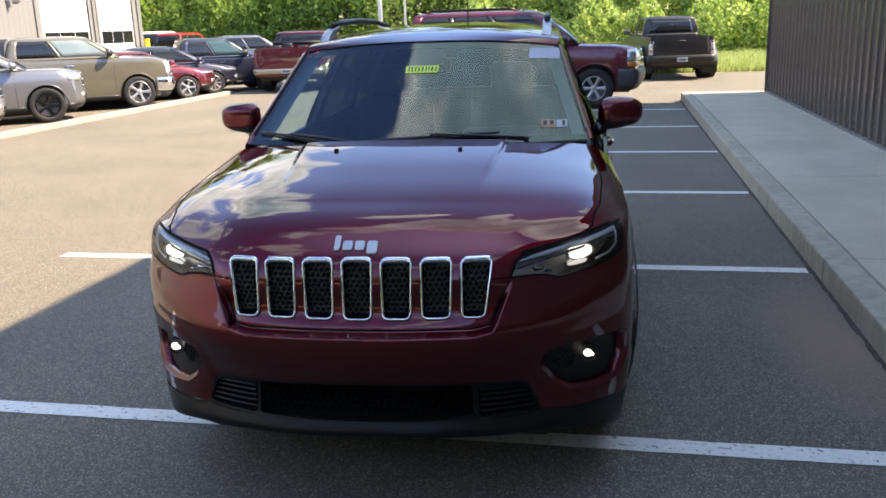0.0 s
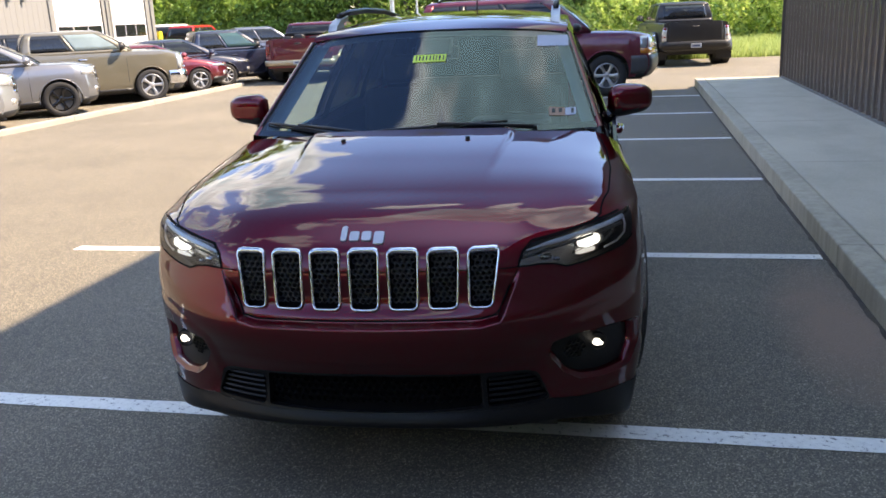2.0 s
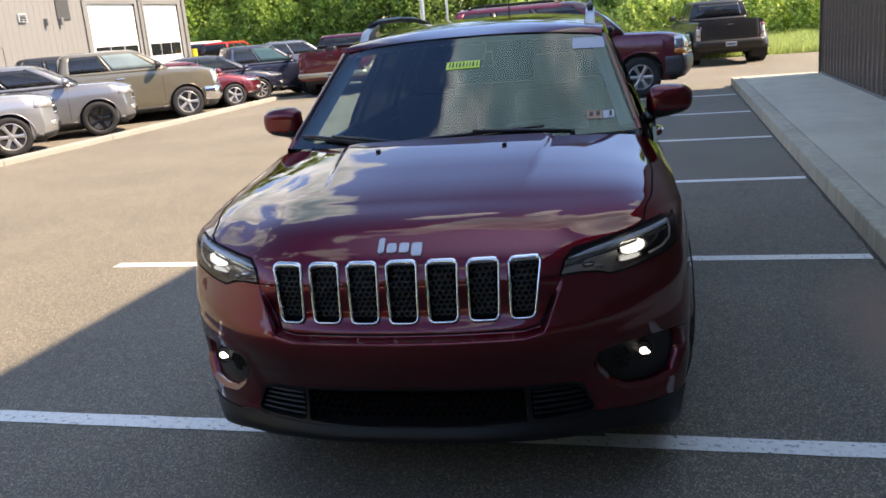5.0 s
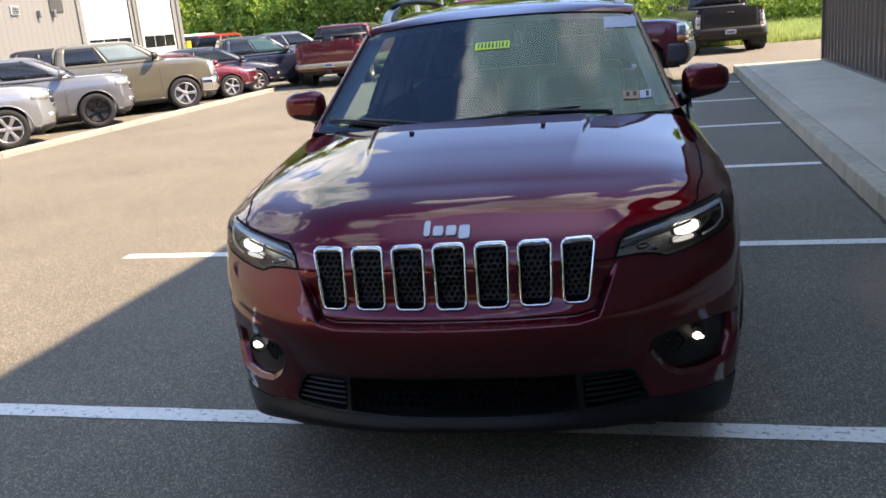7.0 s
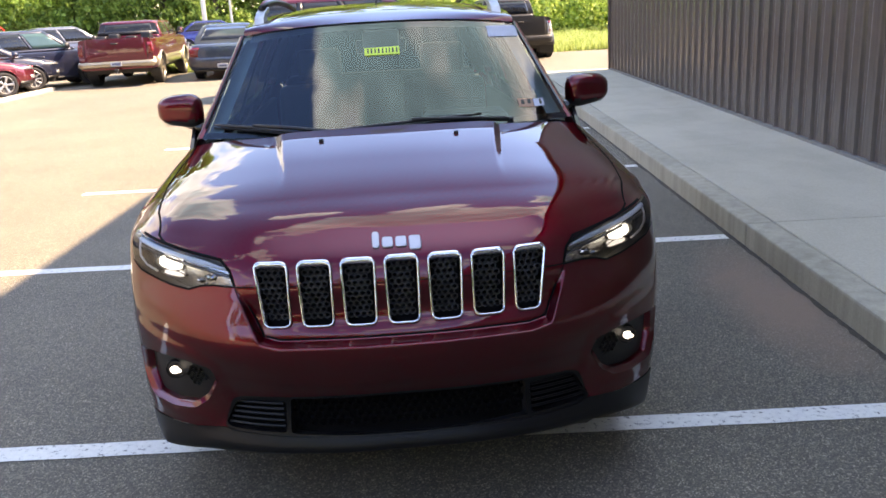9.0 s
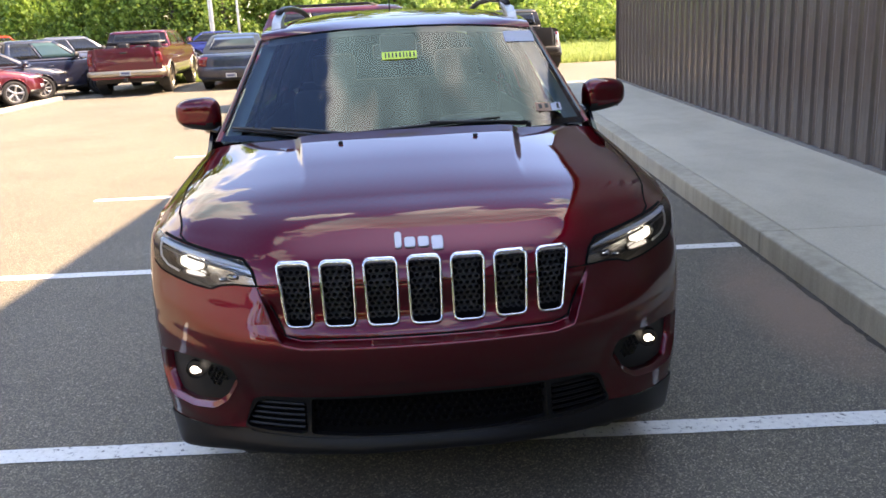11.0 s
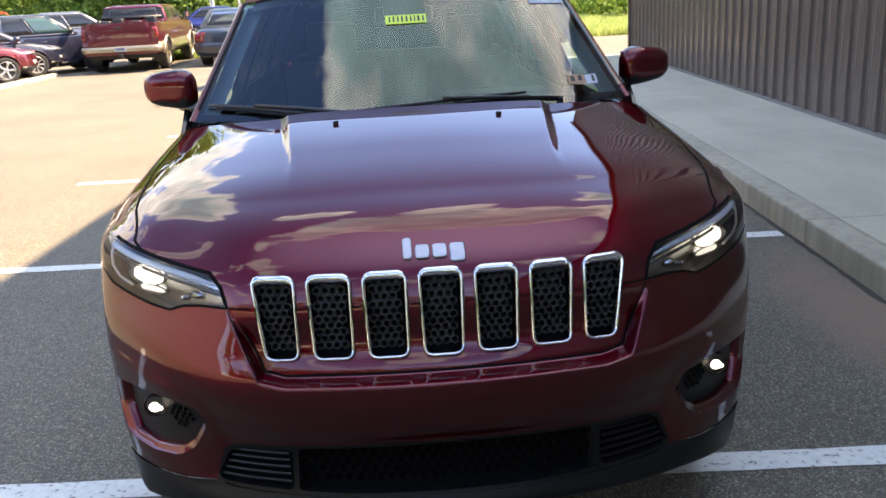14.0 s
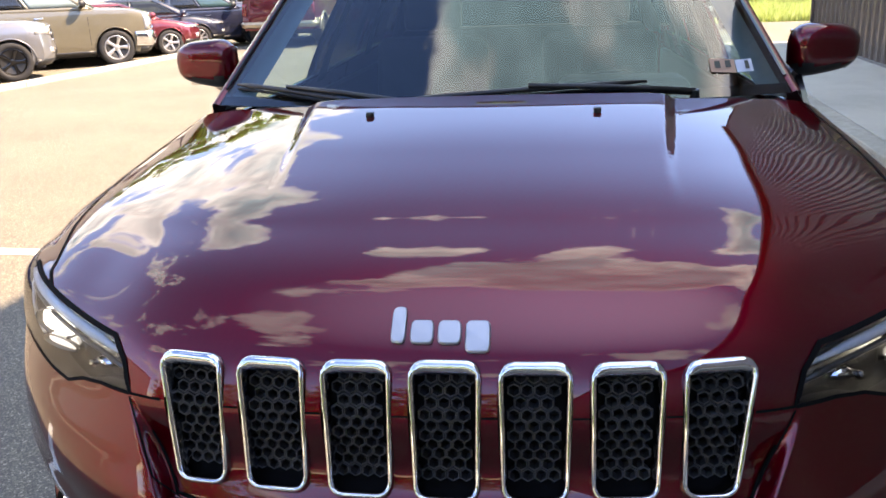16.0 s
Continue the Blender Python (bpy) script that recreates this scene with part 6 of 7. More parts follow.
            bmesh.ops.create_uvsphere(bm, u_segments=10, v_segments=6, radius=1.0, matrix=m @ Matrix.Diagonal((w, h, 0.009, 1)))
            part("side_reflector", bm, CHROME, lamp, "faceted chrome reflector")
        rim = [(s * a, b) for a, b in inv([(.868, 1.012), (.876, .985), (.874, .955), (.846, .934), (.80, .925)])]
        d = np.array(densify(rim, 0.02, False)); p = on_skin(d); q = normals(*d.T) * FLIP
        part("corner_guide", tube([tuple(v - n * 0.018) for v, n in zip(p, q)], 0.004, 6), LIGHT_GUIDE, lamp, "pale light guide round the corner", smooth=True)
        # dark divider under the bright strip, and the seal along the lower edge
        low = [(s * a, b) for a, b in inv([(.865, .992), (.80, .985), (.70, .974), (.60, .962), (.53, .950)])]
        d = np.array(densify(low, 0.03, False)); p = on_skin(d); q = normals(*d.T) * FLIP
        part("divider", tube([tuple(v - n * 0.020) for v, n in zip(p, q)], 0.0045, 6), LAMP_CELL, lamp, smooth=True)
        seam("lamp_seal", [(s * a, b) for a, b in inv([(.502, .923), (.568, .922), (.618, .914), (.660, .898), (.72, .901), (.80, .912), (.850, .920), (.886, .945)])], 0.006, 0.002)
        seam("lamp_seal", [(s * a, b) for a, b in inv([(.506, .935), (.517, .966), (.546, .994), (.635, 1.003), (.742, 1.017), (.838, 1.030)])], 0.009, 0.002)
        # fog-lamp pocket
        pocket = skin_mesh("fog_lamp", ["fog_" + sd], POCKET, SUV, -0.036, "lit fog lamp in a dark grey pocket")
        pocket_rim(s, pocket)
        ab = inv([(.762, .593)]); c = on_skin(ab)[0]; c[0] *= s
        bm = lathe([(0.028, 0.002), (0.031, -0.002), (0.034, 0.014), (0.028, 0.014)], 24)
        for v in bm.verts:
            v.co = Vector(c) + Vector((0.0, 0.028, 0)) + Vector((v.co.x, v.co.y, v.co.z))
        part("lamp_ring", bm, LIP, pocket, smooth=True)
        bm = bmesh.new()
        bmesh.ops.create_uvsphere(bm, u_segments=16, v_segments=8, radius=0.0140, matrix=Matrix.Translation(Vector(c) + Vector((-0.002, 0.024, 0.001))) @ Matrix.Diagonal((1.08, 0.35, 1.0, 1)))
        bmesh.ops.create_uvsphere(bm, u_segments=16, v_segments=8, radius=0.0080, matrix=Matrix.Translation(Vector(c) + Vector((0.011, 0.023, -0.003))) @ Matrix.Diagonal((1.1, 0.35, 0.9, 1)))
        part("lamp_bulb", bm, FOG_LED, pocket, smooth=True)
        hex_field(pocket, [(s * x, z) for x, z in [(.720, .595), (.705, .545), (.67, .545), (.640, .59), (.65, .625), (.71, .625)]], 0.0095, 0.040, BLACK)
        # slatted vent
        vent = skin_mesh("lower_vent", ["vent_" + sd], GRILLE_BLACK, SUV, -0.030)
        wall_strip("vent_rim", SKIN_R["vent_" + sd], 0.0, -0.030, BLACK, vent)
        for i in range(5):
            z = 0.446 + i * 0.0195
            xs = np.linspace(.396, .582 - i * 0.0095, 6)
            p = on_skin(inv([(x, z) for x in xs]))
            part("vent_slat", tube([(s * v[0], v[1] + 0.014, v[2]) for v in p], 0.0048, 6), LIP, vent)
    # middle lower grille
    low = skin_mesh("lower_grille", ["mesh"], GRILLE_BLACK, SUV, -0.040)
    wall_strip("grille_rim", SKIN_R["mesh"], 0.0, -0.040, BLACK, low)
    hex_field(low, [(-.362, .545), (.362, .545), (.370, .434), (-.370, .434)], 0.0155, 0.024, GRILLE_BLACK)
    # seven slots
    for i in range(7):
        o = slot_outline(i)
        top = max(p[1] for p in o)
        wide = np.array([0.0165 if p[1] > top - 0.012 else 0.0092 for p in o])
        rings = []
        for d, off in ((0 * wide, -0.004), (0.10 * wide, 0.009), (0.35 * wide, 0.0135), (0.75 * wide, 0.0125), (wide, 0.006), (wide * 1.02, -0.030)):
            ab = inv(inset(o, d)); rings.append(on_skin(ab) + normals(ab[:, 0], ab[:, 1]) * FLIP * off)
        k = len(o)
        v = np.concatenate(rings)
        f = [(r * k + j, r * k + (j + 1) % k, (r + 1) * k + (j + 1) % k, (r + 1) * k + j) for r in range(5) for j in range(k)]
        slot = hang("grille_slot", mesh_of("grille_slot", v, f, CHROME, True), SUV, "chrome-rimmed grille slot with black honeycomb")
        skin_mesh("slot_back", ["slot%d" % i], GRILLE_BLACK, slot, -0.034)
        hex_field(slot, inset(o, 0.013), 0.0112, 0.016, HONEYCOMB)


def pocket_rim(s, parent):
    """Bevelled body-coloured frame sloping into the fog-lamp pocket."""
    o = np.array(rounded(FOG, 0.02, 3))
    rings = []
    for d, off in ((0.0, 0.0), (0.004, -0.006), (0.013, -0.012), (0.016, -0.016), (0.017, -0.036)):
        ab = inv(inset(o, np.full(len(o), d)))
        rings.append(on_skin(ab) + normals(ab[:, 0], ab[:, 1]) * FLIP * off)
    k = len(o)
    v = np.concatenate(rings) * np.array([s, 1, 1])
    f = [(r * k + j, r * k + (j + 1) % k, (r + 1) * k + (j + 1) % k, (r + 1) * k + j) for r in range(4) for j in range(k)]
    hang("pocket_rim", mesh_of("pocket_rim", v, f, P_HERO, True), parent, "red bevelled rim")


def hex_field(parent, outline, r, depth, mat):
    """A honeycomb of raised cell walls inside an (x, z) outline."""
    outline = [tuple(p) for p in outline]
    px = [p[0] for p in outline]; pz = [p[1] for p in outline]
    dx, dz = r * math.sqrt(3), r * 1.5
    cs = []
    for j in range(int((max(pz) - min(pz)) / dz) + 2):
        for i in range(int((max(px) - min(px)) / dx) + 2):
            cs.append((min(px) + i * dx + (dx / 2 if j % 2 else 0), min(pz) + j * dz))
    cs = np.array(cs)
    cs = cs[poly_dist(cs[:, 0], cs[:, 1], outline) > r * 0.35]
    if not len(cs):
        return
    base = on_skin(inv(cs))
    vs, fs = [], []
    for (x, z), b in zip(cs, base):
        s = len(vs)
        for rr, d in ((r * 1.0, depth + 0.004), (r * 0.93, depth), (r * 0.76, depth), (r * 0.70, depth + 0.016)):
            vs += [(x + rr * math.sin(k * math.pi / 3), b[1] + d + (z + rr * math.cos(k * math.pi / 3) - b[2]) * 0.15, z + rr * math.cos(k * math.pi / 3)) for k in range(6)]
        for q in range(3):
            fs += [(s + q * 6 + k, s + q * 6 + (k + 1) % 6, s + q * 6 + 6 + (k + 1) % 6, s + q * 6 + 6 + k) for k in range(6)]
    hang("honeycomb", mesh_of("honeycomb", vs, fs, mat), parent)


front_details()


# ---- flanks, cabin and roof of the red suv ----
def wind(x, z):
    """Depth of the windscreen."""
    return 1.05 + (z - 1.215) * 1.75 + 0.38 * x * x


ROOF_Y = [1.80, 1.93, 2.13, 2.46, 2.88, 3.4, 3.9, 4.25]
ROOF_C = [1.648, 1.682, 1.711, 1.731, 1.738, 1.734, 1.70, 1.64]
ROOF_E = [1.602, 1.632, 1.656, 1.675, 1.682, 1.675, 1.642, 1.58]
ROOF_W = [0.655, 0.662, 0.668, 0.668, 0.664, 0.652, 0.635, 0.615]


def roof_point(y, f):
    c, e, w = spline(ROOF_Y, np.array(ROOF_C), [y])[0], spline(ROOF_Y, np.array(ROOF_E), [y])[0], spline(ROOF_Y, np.array(ROOF_W), [y])[0]
    return (f * w, y, c + (e - c) * abs(f) ** 2.6)


def grid_mesh(name, fn, us, vs, mat, parent, label="", smooth=True, flip=False):
    pts = [fn(u, v) for v in vs for u in us]
    k = len(us)
    f = [(j * k + i, j * k + i + 1, (j + 1) * k + i + 1, (j + 1) * k + i) for j in range(len(vs) - 1) for i in range(k - 1)]
    return hang(name, mesh_of(name, pts, [q[::-1] for q in f] if flip else f, mat, smooth), parent, label)


def belt(y):
    return float(np.interp(y, [1.30, 1.7, 2.5, 3.6, 4.4], [1.105, 1.115, 1.135, 1.17, 1.20]))


def flank():
    from mathutils.geometry import delaunay_2d_cdt
    r, ra = 0.40, 0.405
    top = [(0.575, 1.0), (.61, 1.035), (.70, 1.055), (.90, 1.075), (1.12, 1.09), (1.30, 1.105), (1.7, 1.115), (2.5, 1.135), (3.6, 1.17), (4.4, 1.20), (4.60, 1.10)]
    low = [(4.62, 0.80), (4.55, 0.40)] + arc(3.68, r, ra, -12, 192, 18) + [(3.2, 0.26), (1.45, 0.26)] + arc(0.972, r, ra, -12, 185, 18)
    front = [(0.56, z) for z in (0.33, .45, .60, .75, .90)]
    o = densify(top + low + front, 0.04)
    g = [(y, z) for y in np.arange(0.6, 4.6, 0.05) for z in np.arange(0.28, 1.2, 0.05)]
    g = np.array(g)
    d = poly_dist(g[:, 0], g[:, 1], o)
    g = g[d > 0.015]
    k = len(o)
    vo, eo, fo, *_ = delaunay_2d_cdt([Vector(p) for p in o] + [Vector(p) for p in g], [(i, (i + 1) % k) for i in range(k)], [], 1, 1e-6)
    yz = np.array([(v.x, v.y) for v in vo])
    flare = 0.018 * step((0.10 - np.minimum(np.abs(np.hypot(yz[:, 0] - 0.972, yz[:, 1] - r) - ra), np.abs(np.hypot(yz[:, 0] - 3.68, yz[:, 1] - r) - ra))) / 0.10) * (yz[:, 1] < 0.9) * (yz[:, 0] > 0.60)
    x = suv_side(yz[:, 0], yz[:, 1]) + flare
    for s in (1, -1):
        me = mesh_of("flank", np.stack([s * x, yz[:, 0], yz[:, 1]], 1), [f if s > 0 else f[::-1] for f in fo], P_HERO, True)
        side = hang("flank", me, SUV)
        for y in (1.42, 2.45, 3.3):
            pts = [(s * (float(suv_side(y, z)) + 0.002), y, z) for z in np.linspace(0.32, belt(y) - 0.01, 8)]
            part("door_seam", tube(pts, 0.004, 4), GLOSS_BLACK, side)
        # grip and recess of each door
        for y in (2.20, 3.08):
            hx = float(suv_side(y, 1.06))
            grip = part("door_handle", tube([(s * (hx - 0.004), y - 0.11, 1.068), (s * (hx + 0.030), y - 0.085, 1.071), (s * (hx + 0.040), y, 1.075), (s * (hx + 0.030), y + 0.085, 1.077), (s * (hx - 0.004), y + 0.11, 1.077)], [0.012, 0.017, 0.018, 0.017, 0.012], 8), P_HERO, side, "red door handle with a bright strip", smooth=True)
            part("handle_strip", tube([(s * (hx + 0.049), y - 0.07, 1.077), (s * (hx + 0.056), y, 1.081), (s * (hx + 0.049), y + 0.07, 1.083)], 0.006, 6), CHROME, grip, smooth=True)
        for wy in (0.972, 3.68):
            part("arch_lining", tube([(s * (float(suv_side(px, pz)) + 0.004), px, pz) for px, pz in arc(wy, r, ra - 0.012, -10, 188, 20)], 0.020, 6), BLACK, side, smooth=True)
            bm = bmesh.new()
            a = arc(wy, r, ra, -10, 188, 20)
            o1 = [bm.verts.new((s * 0.90, p, q)) for p, q in a]; o2 = [bm.verts.new((s * 0.60, p, q)) for p, q in a]
            for i in range(20):
                bm.faces.new((o1[i], o1[i + 1], o2[i + 1], o2[i]))
            part("wheel_well", bm, BLACK, side)
            w = add_wheel(SUV, 0, 0, 0.35, 0.225, 5, ALLOY, 0.66)
            w.matrix_local = Matrix.Translation((s * 0.795, wy, 0.40)) @ Matrix.Rotation(radians(90 if s > 0 else -90), 4, "Z")
        part("sill", box(min(s * .80, s * .90), max(s * .80, s * .90), 1.40, 3.25, 0.22, 0.30, 0.02, 2), BLACK, SUV)
    # floor, engine bay floor and tail
    part("underbody", box(-0.78, 0.78, 0.45, 4.45, 0.24, 0.34), BLACK, SUV)
    part("splash_shield", prism([(0.13, 0.33), (0.60, 0.30), (0.60, 0.24), (0.22, 0.27)], -0.62, 0.62, "x"), BLACK, SUV)
    part("tailgate", box(-0.80, 0.80, 4.50, 4.62, 0.35, 1.15, 0.05, 3), P_HERO, SUV, smooth=True)


flank()


def cabin_shell():
    # windscreen: outline from the cowl to the header, bowed
    def ws(u, v):
        w = 0.795 + (0.658 - 0.795) * v
        x = u * w
        zb = 1.205 + 0.012 * (1 - u * u)
        zt = 1.605 + 0.040 * (1 - abs(u) ** 2.4)
        z = zb + (zt - zb) * v
        return (x, wind(x, z), z)
    grid_mesh("windscreen", ws, np.linspace(-1, 1, 33), np.linspace(0, 1, 13), WINDSCREEN, SUV, "tinted windscreen with a sky reflection")
    SUV.children[-1].visible_shadow = False
    # black frit band along the lower and side edges
    def frit_low(u, v):
        p = ws(u, 0.0 + 0.055 * v); return (p[0], p[1] + 0.004, p[2] - 0.002)
    grid_mesh("frit_band", frit_low, np.linspace(-1, 1, 33), (0, 1), GLOSS_BLACK, SUV, flip=True)
    # cowl panel under the wipers
    def cowl(u, v):
        a = ws(u, 0.0)
        q = on_skin(np.array([[np.interp(u, [-1, 0, 1], [-0.905, 0, 0.905]), KB[-1] - 0.012]]))[0]
        return (a[0] * v + q[0] * (1 - v), a[1] * v + q[1] * (1 - v) + (0.01 * v), a[2] * v + (q[2] - 0.022) * (1 - v) - 0.012)
    grid_mesh("cowl_panel", cowl, np.linspace(-0.95, 0.95, 33), np.linspace(0, 1, 4), BLACK, SUV)
    # roof
    def roof(u, v):
        f = u
        y = ROOF_Y[0] + (ROOF_Y[-1] - ROOF_Y[0]) * v
        p = roof_point(y, f)
        if v < 1e-6:
            t = ws(f, 1.0); return (t[0], t[1] - 0.004, t[2] + 0.004)
        return p
    vs = np.concatenate([[0], np.linspace(0.04, 1, 24)])
    r = grid_mesh("roof", roof, np.linspace(-1, 1, 31), vs, P_HERO, SUV)
    grid_mesh("headliner", lambda u, v: (lambda p: (p[0] * 0.97, p[1] + 0.02, p[2] - 0.035))(roof(u, v)), np.linspace(-1, 1, 15), vs[::4], TRIM_INSIDE, SUV, flip=True)
    for s in (1, -1):
        # front pillar, outer skin: from the wing's rear corner to the roof
        a = [Vector(ws(s, v)) for v in np.linspace(0, 1, 12)]
        out = []
        for i, p in enumerate(a):
            t = i / 11
            out.append(p + Vector((s * (0.046 - 0.022 * t), 0.14 - 0.03 * t, -0.085 + 0.055 * t)))
        def pill(u, v):
            i = int(round(v * 11)); p, q = a[i], out[i]
            k = [p, p + Vector((s * 0.009, -0.002, 0.005)), p + Vector((s * 0.021, 0.004, 0.004)), p + Vector((s * 0.029, 0.020, -0.006)), p.lerp(q, 0.5) + Vector((s * 0.022, 0, 0)), q]
            return tuple(k[int(round(u * 5))])
        grid_mesh("front_pillar", pill, np.linspace(0, 1, 6), np.linspace(0, 1, 12), P_HERO, SUV, flip=s > 0)
        part("pillar_seal", tube([tuple(p + Vector((s * 0.004, -0.002, 0.002))) for p in a[1:]], 0.005, 6), GLOSS_BLACK, SUV)
        # inner trim of the pillar, pale grey
        def trim(u, v):
            i = int(round(v * 11)); p = a[i]
            return tuple(p + Vector((s * (-0.004 - 0.058 * u), 0.030 + 0.05 * u + 0.02 * math.sin(math.pi * u), -0.018)))
        grid_mesh("pillar_trim", trim, np.linspace(0, 1, 5), np.linspace(0, 1, 12), TRIM_INSIDE, SUV, flip=s < 0)
        # side glass, upper frame and pillars
        def sidew(u, v, off=0.0):
            y = 1.36 + (4.15 - 1.36) * u
            yt = 2.0 + (4.0 - 2.0) * u
            x0, z0 = float(suv_side(y, belt(y))) - 0.012, belt(y)
            e = roof_point(min(max(yt, 1.9), 4.25), 1.0)
            return (s * (x0 + (e[0] - x0) * v ** 1.25 + off), y + (yt - y) * v, z0 + (e[2] - 0.02 - z0) * v)
        n = 24
        for u0, u1 in ((0.02, 0.40), (0.44, 0.74), (0.78, 0.97)):
            grid_mesh("side_window", lambda u, v: sidew(u0 + (u1 - u0) * u, v), np.linspace(0, 1, 8), np.linspace(0.02, 0.93, 7), SIDE_GLASS if u0 < 0.3 else PRIVACY, SUV, flip=s < 0)
            SUV.children[-1].visible_shadow = False
        for u0, u1 in ((0.395, 0.445), (0.735, 0.785), (0.965, 1.10)):
            grid_mesh("side_pillar", lambda u, v: sidew(u0 + (u1 - u0) * u, v, 0.002), np.linspace(0, 1, 3), np.linspace(0, 1, 7), GLOSS_BLACK, SUV, flip=s < 0)
            grid_mesh("pillar_trim", lambda u, v: sidew(u0 + (u1 - u0) * u, v, -0.05), np.linspace(0, 1, 3), np.linspace(0, 1, 7), SEAT, SUV, flip=s > 0)
        grid_mesh("roof_side", lambda u, v: sidew(u, 0.92 + 0.10 * v, 0.002), np.linspace(0, 1, 14), np.linspace(0, 1, 3), P_HERO, SUV, flip=s < 0)
        part("belt_trim", tube([tuple(Vector(sidew(u, 0.01, 0.004))) for u in np.linspace(0.06, 1, 14)], 0.012, 6), GLOSS_BLACK, SUV, smooth=True)
        # roof rail
        yr = [2.08, 2.13, 2.22, 2.45, 2.9, 3.4, 3.8, 3.95, 4.02]
        hz = [0.0, 0.035, 0.058, 0.068, 0.072, 0.070, 0.058, 0.03, 0.0]
        rail = part("roof_rail", tube([(s * (roof_point(y, 0.9)[0]), y, roof_point(y, 0.9)[2] + h) for y, h in zip(yr[2:], hz[2:])], 0.017, 8), BLACK, SUV, smooth=True)
        zf = roof_point(2.12, 0.9)[2]
        xr = s * roof_point(2.12, 0.9)[0]
        part("rail_foot", prism([(2.03, zf - 0.02), (2.08, zf + 0.022), (2.16, zf + 0.048), (2.34, zf + 0.074), (2.34, zf + 0.050), (2.24, zf + 0.030), (2.19, zf - 0.01)], xr - 0.024, xr + 0.024, "x", 0.006, 2), RAIL, rail, "satin silver rail foot", angle=40)
        # wing mirror
        c = Vector((0.957 if s > 0 else -0.942, 1.60, 1.286 if s > 0 else 1.295))
        bm = bmesh.new()
        bmesh.ops.create_cube(bm, size=1)
        bmesh.ops.subdivide_edges(bm, edges=bm.edges[:], cuts=9, use_grid_fill=True)
        for v in bm.verts:
            p = v.co * 2
            k = (abs(p.x) ** 3.4 + abs(p.y) ** 2.6 + abs(p.z) ** 3.4) ** (1 / 3.1)
            p = p / max(k, 1e-6)
            lean = 0.016 * p.x * s
            zz = p.z if p.z > 0 else p.z * 0.86
            v.co = c + Vector((p.x * 0.106, p.y * 0.070 * (1.0 if p.y < 0 else 0.55) + 0.02 * p.x * s, zz * 0.078 * (1 - 0.17 * p.x * s) + 0.4 * lean))
        # black lower edge; its colour also stands for the dark reflection underneath
        lower = bm.copy()
        bmesh.ops.delete(lower, geom=[q for q in lower.faces if q.calc_center_median().z > c.z - 0.036], context="FACES")
        for v in lower.verts:
            v.co = c + (v.co - c) * 1.015
        mir = part("wing_mirror", bm, P_HERO, SUV, "red wing mirror with black base", smooth=True)
        part("mirror_skirt", lower, BLACK, mir, smooth=True)
        part("mirror_base", tube([(s * 0.835, 1.555, 1.205), (s * 0.865, 1.57, 1.222), (s * 0.905, 1.59, 1.240)], [0.030, 0.030, 0.028], 10), GLOSS_BLACK, mir, smooth=True)
        part("mirror_glass", box(c.x - 0.085, c.x + 0.085, 1.638, 1.643, 1.225, 1.345, 0.002, 1), CHROME, mir)
        part("quarter_cover", prism([(1.36, 1.10), (1.62, 1.115), (1.60, 1.235), (1.55, 1.225)], s * 0.872, s * 0.888, "x"), GLOSS_BLACK, SUV)
        # washer nozzle on the bonnet
        q = on_skin(inv([(0.26, 0.832)], True))[0]
        part("washer_nozzle", box(s * q[0] - 0.0085, s * q[0] + 0.0085, q[1] - 0.009, q[1] + 0.010, q[2] - 0.004, q[2] + 0.010, 0.003, 2), BLACK, SUV)
    grid_mesh("tail_window", lambda u, v: (u * (0.615 + 0.15 * v), 4.25 + 0.33 * v, 1.60 - 0.45 * v - 0.06 * abs(u) ** 2.6 * (1 - v)), np.linspace(-1, 1, 9), np.linspace(0, 1, 4), DARK_GLASS, SUV)
    part("aerial", cyl((0.0, 3.92, 1.69), (0.0, 3.99, 2.04), 0.006, 0.003, 8), BLACK, SUV)
    part("aerial_base", cyl((0.0, 3.92, 1.685), (0.0, 3.925, 1.72), 0.03, 0.018, 12), BLACK, SUV)
    return ws


cabin_shell()


def ws_at(x, z, lift=0.006):
    """A point just in front of the windscreen."""
    return Vector((x, wind(x, z) - lift * 0.46, z + lift * 0.89))


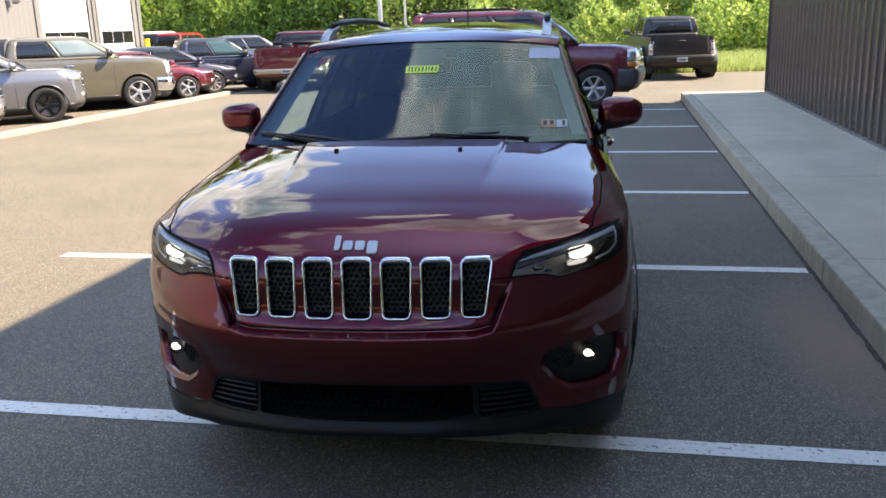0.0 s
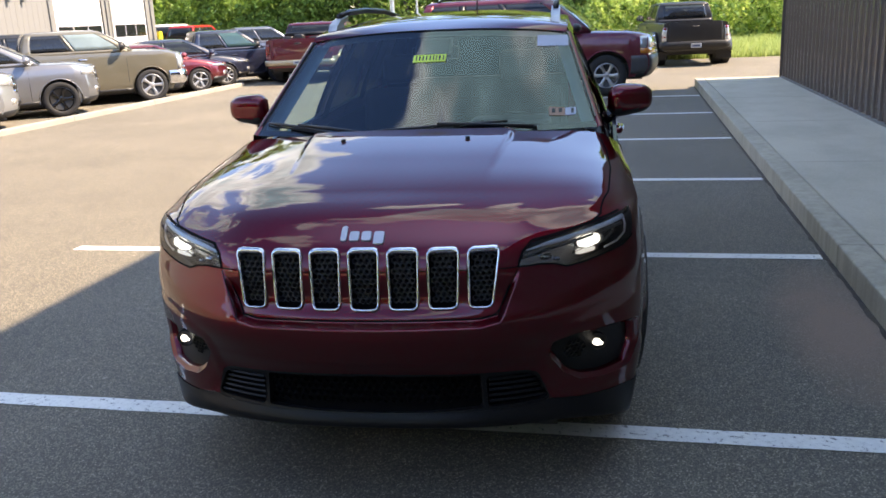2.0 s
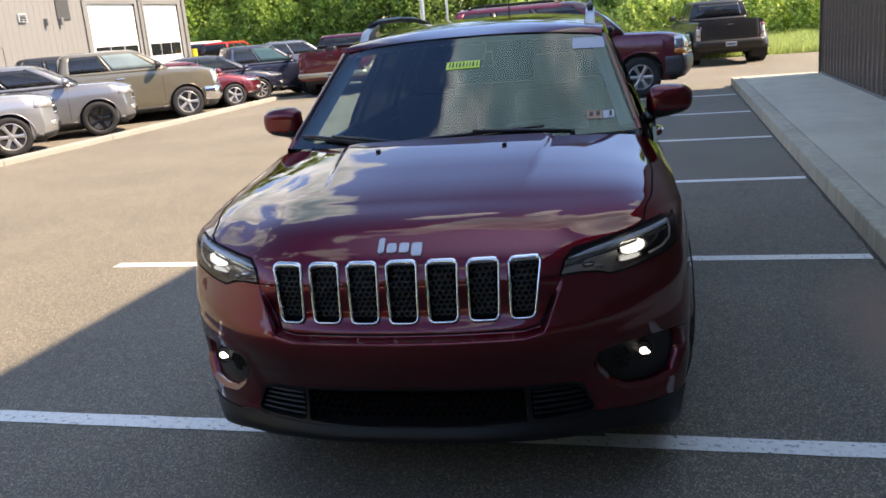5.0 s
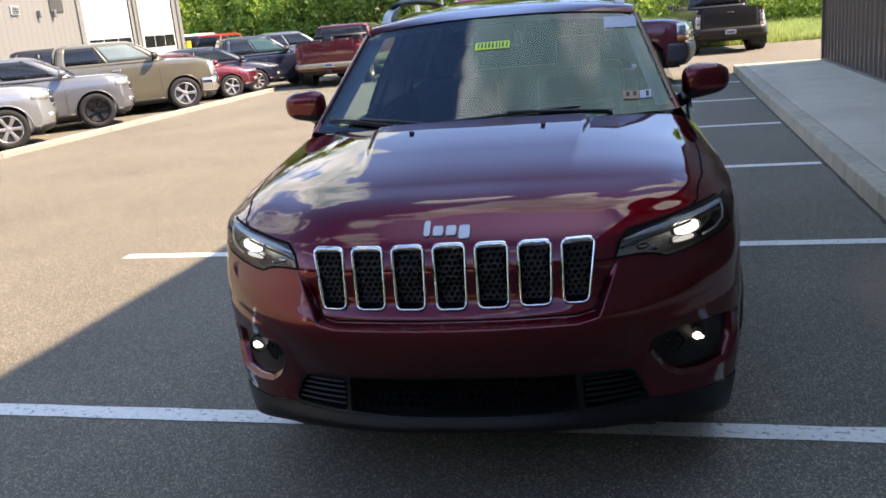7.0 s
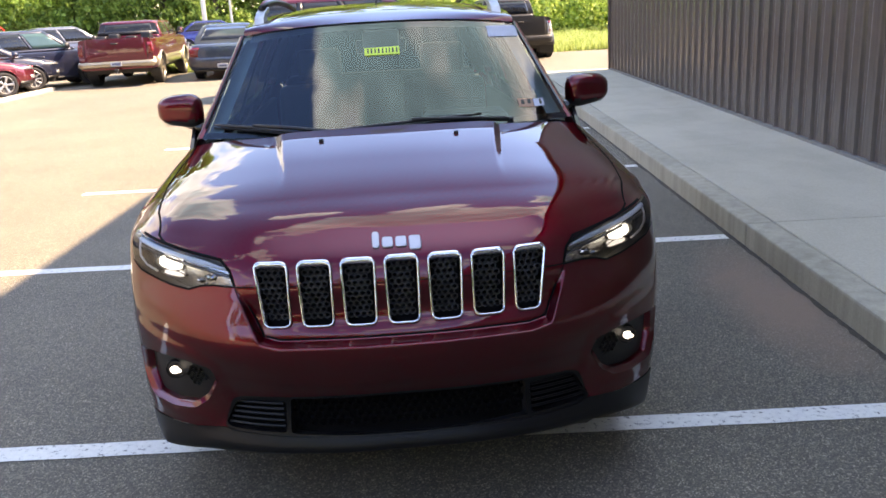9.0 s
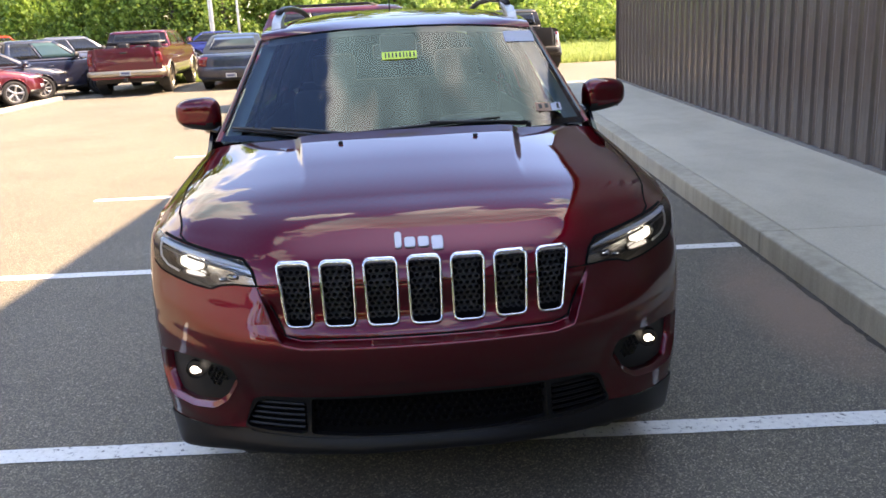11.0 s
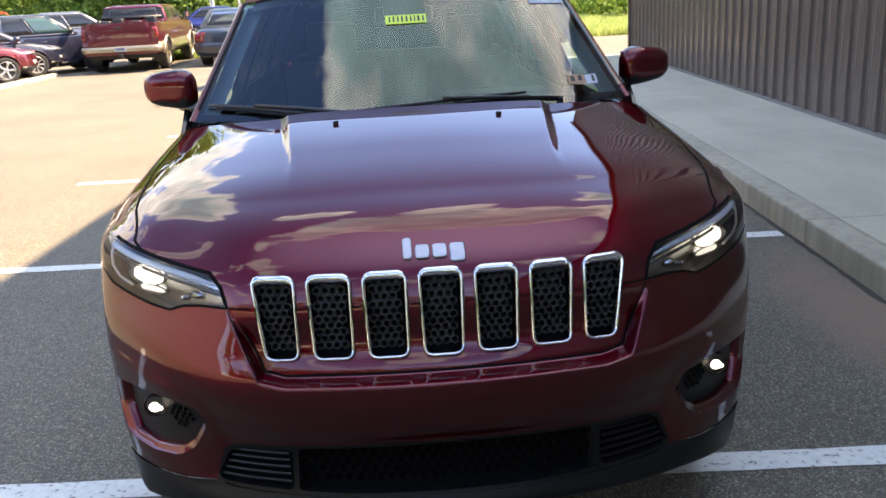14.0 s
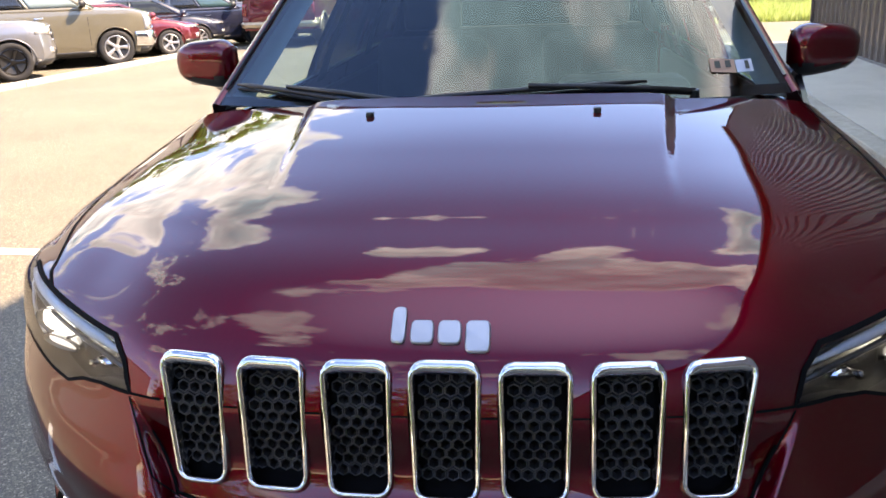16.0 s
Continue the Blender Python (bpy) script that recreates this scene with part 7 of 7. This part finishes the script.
def cabin_inside():
    part("dashboard", prism([(1.05, 1.16), (1.45, 1.185), (1.72, 1.15), (1.80, 1.05), (1.74, 0.80), (1.10, 0.70)], -0.74, 0.74, "x", 0.03, 2), DASH, SUV, smooth=True)
    part("instrument_hood", box(0.18, 0.58, 1.55, 1.78, 1.12, 1.215, 0.04, 3), DASH, SUV, smooth=True)
    bm = bmesh.new()
    c = Vector((0.37, 1.93, 1.02))
    q = Vector((0, -0.9, 0.42)).to_track_quat("Z", "Y")
    tube([tuple(c + q @ Vector((0.185 * math.cos(a), 0.185 * math.sin(a), 0))) for a in np.linspace(0, 2 * math.pi, 28, endpoint=False)], 0.016, 8, True, bm)
    tube([tuple(c + q @ Vector((-0.18, 0, 0))), tuple(c), tuple(c + q @ Vector((0.18, 0, 0)))], 0.02, 6, False, bm)
    part("steering_wheel", bm, DASH, SUV, smooth=True)
    for x in (-0.37, 0.37):
        seat = part("front_seat", box(x - 0.26, x + 0.26, 2.15, 2.70, 0.55, 0.78, 0.06, 3), SEAT, SUV, smooth=True)
        bm = box(x - 0.25, x + 0.25, 2.62, 2.78, 0.72, 1.30, 0.07, 3)
        bmesh.ops.rotate(bm, verts=bm.verts, cent=(x, 2.7, 0.72), matrix=Matrix.Rotation(radians(-12), 3, "X"))
        part("seat_back", bm, SEAT, seat, smooth=True)
        part("headrest", box(x - 0.13, x + 0.13, 2.80, 2.90, 1.31, 1.49, 0.04, 3), SEAT, seat, smooth=True)
    rear = part("rear_seat", box(-0.66, 0.66, 3.15, 3.75, 0.55, 0.8, 0.06, 3), SEAT, SUV, smooth=True)
    part("seat_back", box(-0.66, 0.66, 3.62, 3.80, 0.7, 1.28, 0.06, 3), SEAT, rear, smooth=True)
    for s in (1, -1):
        part("door_trim", box(min(s * .80, s * .84), max(s * .80, s * .84), 1.45, 4.2, 0.4, 1.10, 0.01, 1), DASH, SUV)
    part("cabin_floor", box(-0.8, 0.8, 1.1, 4.3, 0.34, 0.40), SEAT, SUV)
    part("load_floor", box(-0.66, 0.66, 3.85, 4.45, 0.70, 0.78), SEAT, SUV)
    # sensor housing and inner mirror behind the top of the windscreen
    part("sensor_box", prism([(1.63, 1.535), (1.75, 1.606), (1.86, 1.605), (1.83, 1.53)], -0.085, 0.085, "x", 0.01, 2), BLACK, SUV)
    part("inner_mirror", box(-0.12, 0.12, 1.78, 1.81, 1.50, 1.565, 0.012, 2), BLACK, SUV)


cabin_inside()


def on_glass(name, x0, x1, z0, z1, mat, parent, lift=0.003, label="", shift=0.0):
    def fn(u, v):
        x, z = x0 + (x1 - x0) * u, z0 + (z1 - z0) * v + shift * u
        return tuple(ws_at(x, z, lift))
    return grid_mesh(name, fn, np.linspace(0, 1, 5), (0, 1), mat, parent, label, flip=True)


st = on_glass("stock_sticker", -0.079, 0.081, 1.500, 1.531, STICKER, SUV, 0.003, "yellow-green sticker with dark writing", 0.001)
rnd = random.Random(3)
x = -0.066
while x < 0.066:
    w = rnd.uniform(0.010, 0.016)
    on_glass("writing_bar", x, x + w * 0.55, 1.506, 1.526, INK, st, 0.005)
    x += w + 0.004
on_glass("paper_note", 0.515, 0.668, 1.548, 1.597, PAPER, SUV, 0.003, "white paper note inside the glass", -0.006)
lab = on_glass("inspection_label", 0.580, 0.650, 1.262, 1.292, ORANGE_LABEL, SUV, 0.003, "small orange and white label", -0.006)
on_glass("label_field", 0.652, 0.700, 1.257, 1.285, PAPER, lab, 0.003)
on_glass("label_mark", 0.678, 0.690, 1.262, 1.281, INK, lab, 0.005)
for k in (0.592, 0.622):
    on_glass("writing_bar", k, k + 0.016, 1.268, 1.284, INK, lab, 0.005)


def wiper(x0, x1, z0, z1, px, pz):
    n = 9
    pts = [ws_at(x0 + (x1 - x0) * i / (n - 1), z0 + (z1 - z0) * i / (n - 1) + 0.004 * math.sin(math.pi * i / (n - 1)), 0.016) for i in range(n)]
    w = part("wiper", tube([tuple(p) for p in pts], [0.004] + [0.0075] * (n - 2) + [0.004], 6), BLACK, SUV, "black wiper blade", smooth=True)
    part("wiper_rubber", tube([tuple(p - Vector((0, -0.004, 0.013))) for p in pts], 0.004, 4), RUBBER, w)
    a = ws_at(px, pz, 0.02)
    part("wiper_arm", tube([tuple(a), tuple(a.lerp(pts[4], 0.5) + Vector((0, -0.008, 0.010))), tuple(pts[4] + Vector((0, -0.006, 0.012)))], [0.011, 0.008, 0.006], 6), BLACK, w, smooth=True)
    part("arm_pivot", cyl(a - Vector((0, 0, 0.02)), a + Vector((0, -0.006, 0.006)), 0.013, 0.010, 10), BLACK, w)


wiper(-0.20, 0.40, 1.222, 1.243, 0.52, 1.212)
wiper(-0.745, -0.38, 1.245, 1.218, -0.22, 1.212)


# ---- badge: four plain chrome marks above the slots ----
def badge():
    b = None
    marks = [(-.080, -.058, 0.038), (-.051, -.016, 0.025), (-.010, .025, 0.025), (.031, .068, 0.034)]
    b = tagged(new("badge"), "chrome badge marks")
    b.parent = SUV
    for i, (x0, x1, h) in enumerate(marks):
        z0 = 1.013 - (0.009 if i == 3 else 0)
        o = rounded([(x0, z0), (x1, z0), (x1, z0 + h), (x0, z0 + h)], 0.008, 3)
        ab = inv(o)
        n = normals(ab[:, 0], ab[:, 1]) * FLIP
        p = on_skin(ab)
        k = len(o)
        c = p.mean(0)
        v = np.concatenate([p - n * 0.001, p + n * 0.004, c + (p - c) * 0.9 + n * 0.006])
        f = [(r * k + j, r * k + (j + 1) % k, (r + 1) * k + (j + 1) % k, (r + 1) * k + j) for r in range(2) for j in range(k)] + [tuple(2 * k + j for j in range(k))]
        hang("badge_mark", mesh_of("badge_mark", v, f, RAIL), b)


badge()
